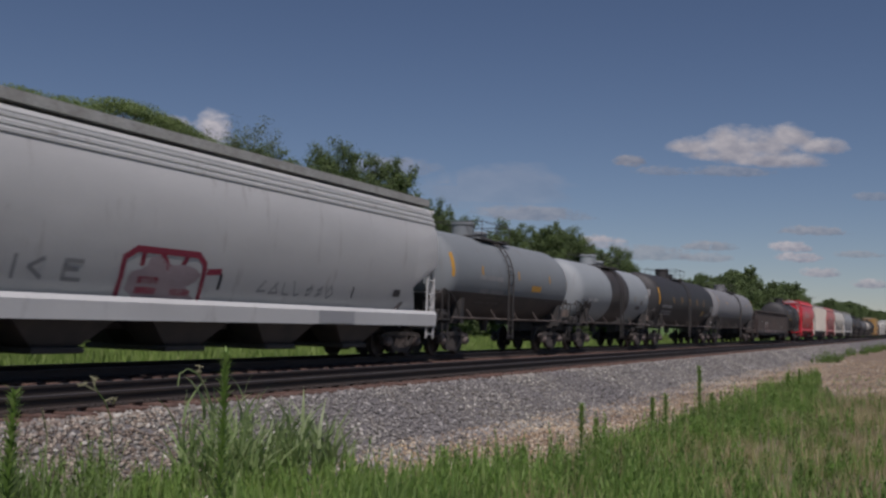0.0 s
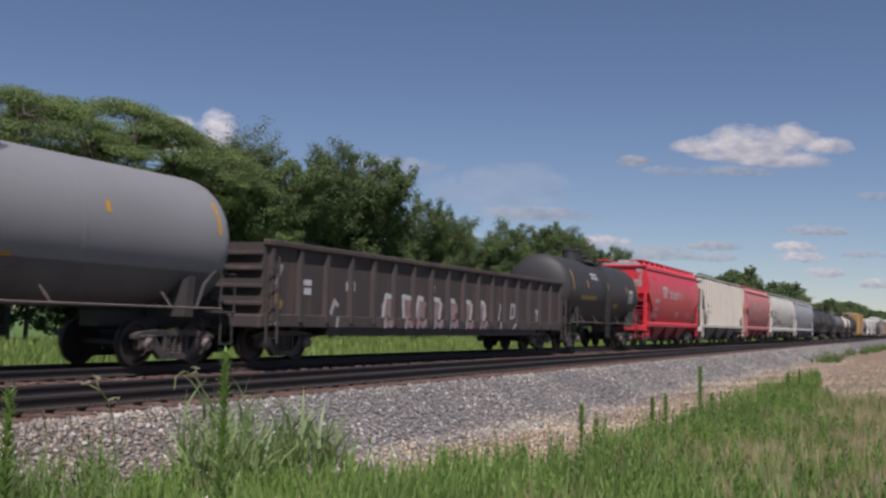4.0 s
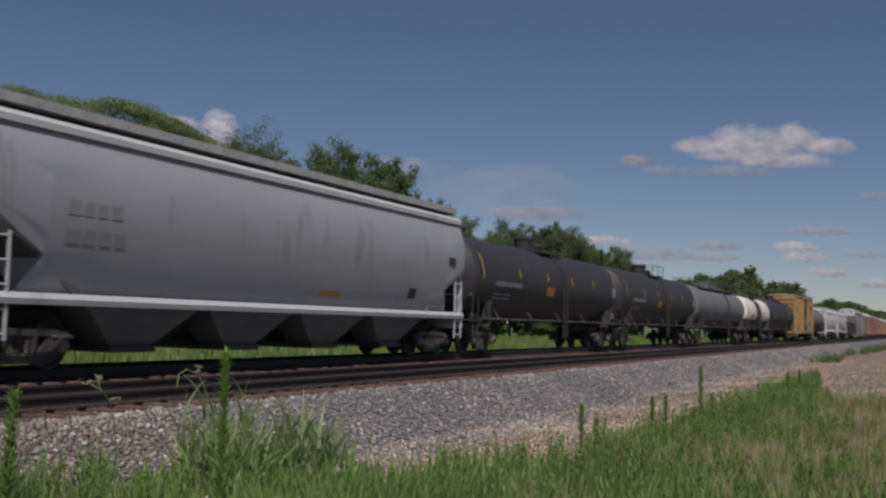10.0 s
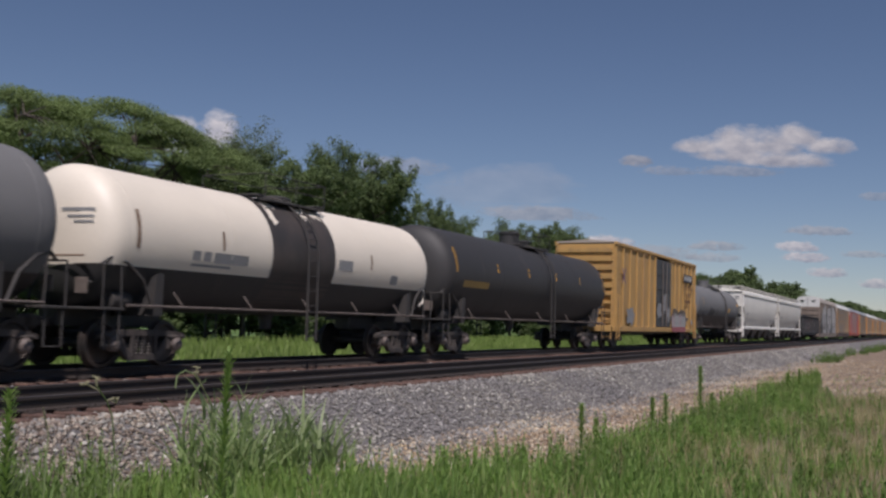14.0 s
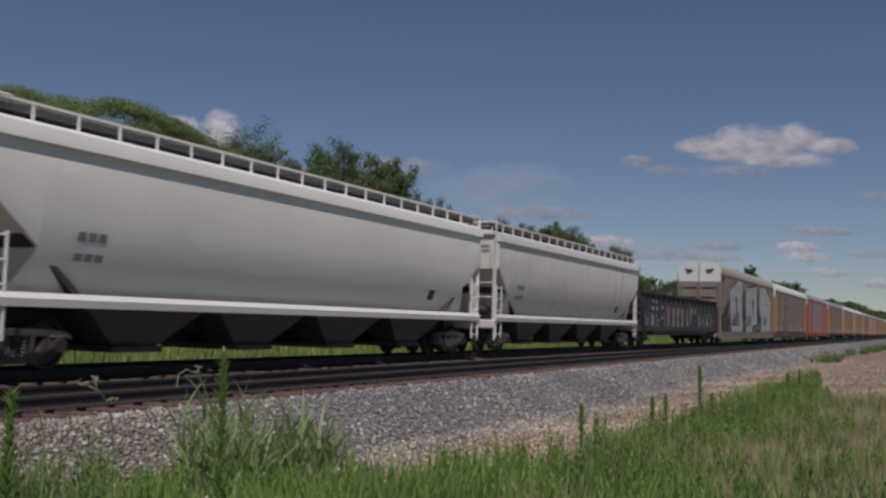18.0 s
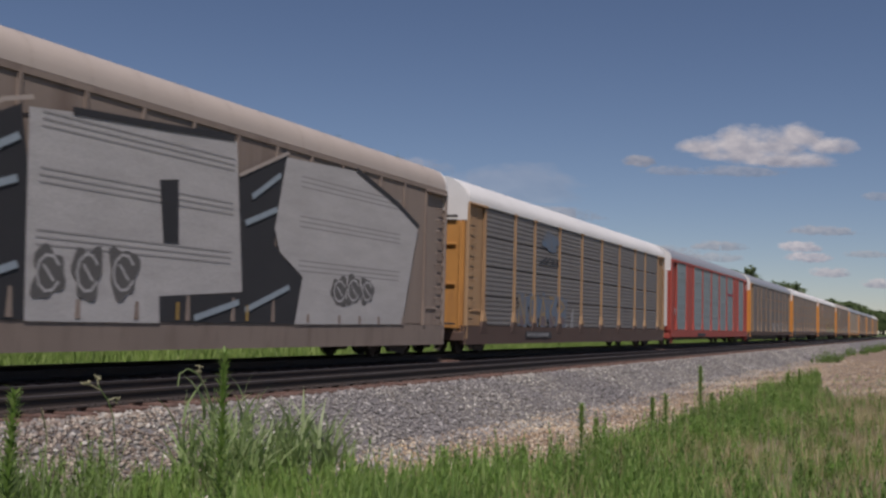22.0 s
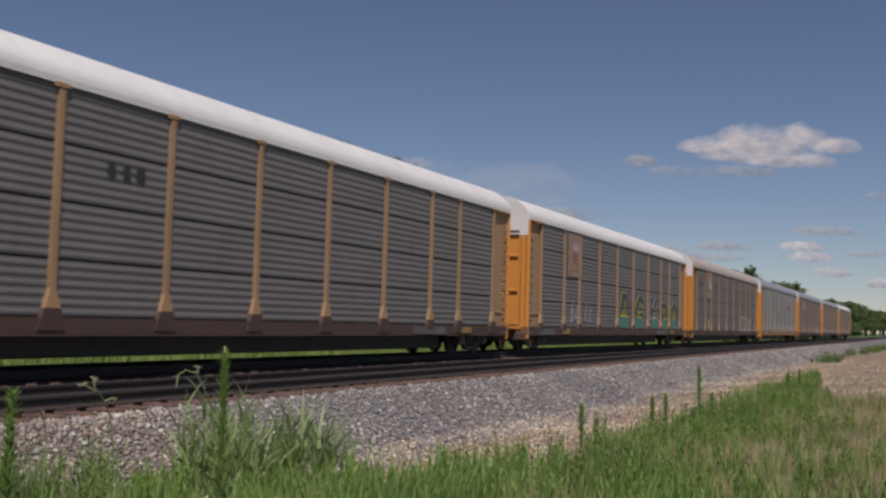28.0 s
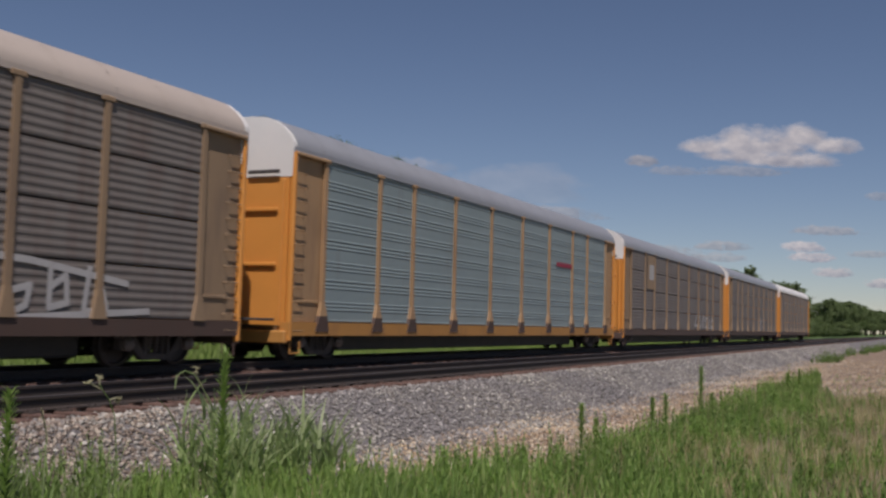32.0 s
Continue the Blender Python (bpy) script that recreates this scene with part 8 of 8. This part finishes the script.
def cloud_material(name, seed, bright, ratio, thin, lobes=HEAP):
    """Vapour that thickens in round lobes (x, y, half width, half height, in halves of the sheet) over a flat base."""
    m, nt, bs = base_mat(name)
    nt.nodes.remove(bs)
    tc = nt.nodes.new("ShaderNodeTexCoord")
    mp = nt.nodes.new("ShaderNodeMapping")
    mp.inputs["Location"].default_value = (seed * 3.7, seed * 1.3, seed)
    mp.inputs["Scale"].default_value = (ratio, 1, 1)
    nt.links.new(tc.outputs["Object"], mp.inputs[0])
    fine = 1.5 if len(lobes) == 1 else 3.0
    n1 = node(nt, "ShaderNodeTexNoise", Scale=fine, Detail=7.0, Roughness=0.6)
    nt.links.new(mp.outputs[0], n1.inputs["Vector"])
    sp = nt.nodes.new("ShaderNodeSeparateXYZ")
    nt.links.new(tc.outputs["Object"], sp.inputs[0])

    def mth(op, a, b=0.0, c=0.0):
        q = nt.nodes.new("ShaderNodeMath")
        q.operation = op
        for i, v in enumerate((a, b, c)):
            if isinstance(v, bpy.types.NodeSocket):
                nt.links.new(v, q.inputs[i])
            else:
                q.inputs[i].default_value = v
        return q.outputs[0]

    body = light = total = None
    for cx, cy, rx, ry in lobes:
        dx = mth("MULTIPLY_ADD", sp.outputs[0], 1 / rx, -cx / rx)
        dy = mth("MULTIPLY_ADD", sp.outputs[1], 1 / ry, -cy / ry)
        # flat base, heaped top: the lower half falls off faster
        yy = mth("MULTIPLY", dy, mth("MULTIPLY_ADD", mth("LESS_THAN", dy, 0.0), 0.9, 1.0))
        one = mth("SUBTRACT", 0.86, mth("ADD", mth("MULTIPLY", dx, dx), mth("MULTIPLY", yy, yy)))
        # the sunny flank of each lobe faces up and to the left
        lit = mth("ADD", mth("MULTIPLY_ADD", dy, 0.42, 0.45), mth("MULTIPLY", dx, -0.16))
        weight = mth("POWER", mth("MAXIMUM", mth("ADD", one, 0.6), 0.02), 3.0)
        if body is None:
            body, light, total = one, mth("MULTIPLY", lit, weight), weight
        else:
            light = mth("ADD", light, mth("MULTIPLY", lit, weight))
            total = mth("ADD", total, weight)
            body = mth("SMOOTH_MAX", body, one, 0.3)
    light = mth("DIVIDE", light, total)
    amp = 1.7
    dens = mth("ADD", body, mth("MULTIPLY_ADD", n1.outputs["Fac"], amp, -0.56 * amp if len(lobes) == 1 else -0.48 * amp))
    al = mth("MULTIPLY", ramp(nt, dens, 0.0, 0.42 if len(lobes) == 1 else 0.75), thin)
    n2 = node(nt, "ShaderNodeTexNoise", Scale=fine * 1.4, Detail=5.0)
    nt.links.new(mp.outputs[0], n2.inputs["Vector"])
    lit = mth("ADD", light, mth("MULTIPLY_ADD", n2.outputs["Fac"], 1.3, -0.68))
    col = mixed(nt, ramp(nt, lit, 0.0, 0.9), (0.33, 0.36, 0.43), (0.8, 0.77, 0.74))
    em = nt.nodes.new("ShaderNodeEmission")
    em.inputs[1].default_value = bright
    nt.links.new(col, em.inputs[0])
    tr = nt.nodes.new("ShaderNodeBsdfTransparent")
    ms = nt.nodes.new("ShaderNodeMixShader")
    nt.links.new(al, ms.inputs[0])
    nt.links.new(tr.outputs[0], ms.inputs[1])
    nt.links.new(em.outputs[0], ms.inputs[2])
    nt.links.new(ms.outputs[0], nt.nodes["Material Output"].inputs[0])
    return m


RIGHT = look(EYE, AIM, ROLL).to_3x3() @ Vector((1, 0, 0))
UP = look(EYE, AIM, ROLL).to_3x3() @ Vector((0, 1, 0))
AHEAD = look(EYE, AIM, ROLL).to_3x3() @ Vector((0, 0, -1))


def cloud(label, right, up, width, height, seed, bright=1.0, thin=1.0, far=3000.0, lobes=HEAP):
    """right, up, width, height: tangents of the angles off the line of sight."""
    s = Shape().grid(lambda u, v: (2 * u - 1, 2 * v - 1, 0.0), 6, 4)
    ob = new("cloud", mesh_of("cloud", s, cloud_material("cloud_vapour", seed, bright, width / height * 0.55, thin, lobes)))
    where = Vector(EYE) + (AHEAD + RIGHT * right + UP * up) * far
    m = Matrix.Translation(where) @ look((0, 0, 0), AHEAD, 0).to_3x3().to_4x4() @ Matrix.Diagonal((width * far, height * far, 1, 1))
    ob.matrix_basis = m
    ob.visible_shadow = False
    tagged(ob, label, "cloud", "fair-weather clouds", "structure")
    CLOUDS.append((ob, m, RIGHT * (0.0125 * far)))


def px(x, y):
    return (x - 784) / 1818.0, (441 - y) / 1818.0


for label, cx, cy, w, h, seed, bright, thin in (
        ("faint grey haze under the heaped cloud", 1290, 306, 95, 16, 18, 0.6, 0.45), ("white cloud low behind the trees", 690, 300, 120, 26, 19, 0.7, 0.4), ("small hazy cloud", 1113, 288, 38, 18, 3, 0.6, 0.7),
        ("small hazy cloud", 1170, 305, 60, 14, 4, 0.6, 0.4), ("bright cloud low over the trees", 1060, 432, 62, 20, 5, 0.85, 1.0), ("thin grey cloud bank", 940, 382, 130, 22, 6, 0.6, 0.55), ("flat grey cloud", 1440, 411, 80, 14, 7, 0.65, 0.6),
        ("small white cloud", 1398, 440, 50, 16, 8, 0.85, 0.9), ("small white cloud", 1412, 458, 50, 15, 9, 0.85, 0.9), ("flat grey cloud", 1255, 438, 60, 14, 10, 0.62, 0.6), ("thin hazy cloud bank", 1150, 452, 110, 22, 11, 0.62, 0.5),
        ("small white cloud", 1452, 485, 45, 15, 12, 0.8, 0.8), ("flat grey cloud", 1520, 452, 60, 10, 13, 0.62, 0.5), ("small white cloud", 1540, 505, 42, 14, 14, 0.8, 0.8), ("flat grey cloud", 1545, 350, 45, 13, 15, 0.6, 0.4), ("thin grey cloud bank", 1250, 458, 60, 14, 16, 0.65, 0.5), ("faint wisp of high cloud", 880, 345, 150, 70, 17, 0.75, 0.22)):
    a, b = px(cx, cy)
    cloud(label, a, b, w / 1818.0, h / 1818.0, seed, bright, thin)
a, b = px(340, 236)
cloud("white cloud top behind the trees", a, b, 100 / 1818.0, 60 / 1818.0, 5, 0.92, 1.0, 3000.0,
      ((-0.45, 0.02, 0.55, 0.6), (0.36, 0.04, 0.42, 0.76), (0.0, -0.4, 0.95, 0.6)))
a, b = px(1334, 258)
cloud("large white heaped cloud with a flat grey base", a, b, 180 / 1818.0, 66 / 1818.0, 1, 0.8, 1.0, 3000.0,
      ((-0.58, -0.12, 0.32, 0.36), (-0.2, -0.06, 0.36, 0.7), (0.12, -0.04, 0.36, 0.62), (0.36, 0.2, 0.26, 0.5), (0.68, -0.02, 0.3, 0.36), (0.2, -0.42, 0.62, 0.36), (-0.25, -0.3, 0.5, 0.34)))


# ---- motion: the train runs towards -x, a little faster at the end; clouds drift ----
def run(t):
    """How far the train still has to go at t seconds to where it stands at 16 s."""
    s = t - 16.0
    return -(18.369 * s + 0.0129 * s * s / 2 + 0.0002 * s ** 3 / 6)


def motions():
    for car, x in TRAIN:
        walk(car, [(t, pose(x + run(t), TRAIN_Y, 0)) for t in (0, 4, 8, 12, 16, 20, 24, 28, 32)])
    # the wheels roll while they pass close by
    start = dict((car.name, x) for car, x in TRAIN)
    for wheels, car, along, local in WHEELSETS:
        x0 = start[car.name] + along
        near = [k * 0.03 for k in range(1, 1066) if 4.0 < x0 + run(k * 0.03) < 46.0]
        if near:
            turn = [(t, pose(local, 0, 0.457, 0, math.degrees((run(t) - run(near[0])) / 0.457) % 360, 0)) for t in near]
            walk(wheels, [(0.0, turn[0][1])] + turn + [(32.0, turn[-1][1])])
    # a light wind rocks the nodding stalks and the tallest weed
    for k, plant_thing in enumerate(SWAYING):
        where, facing = plant_thing.location.copy(), plant_thing.rotation_euler.z
        walk(plant_thing, [(t, pose(*where, 0, 1.6 * math.sin(0.8 * t + k) * math.sin(0.31 * t + 2 * k), math.degrees(facing))) for t in np.arange(0, 32.5, 1.0)])
    for heap, m, drift in CLOUDS:
        walk(heap, [(t, Matrix.Translation(drift * f) @ m) for t, f in ((0, 0.0), (6, 0.45), (12, 0.5), (20, 0.7), (32, 1.0))])


motions()
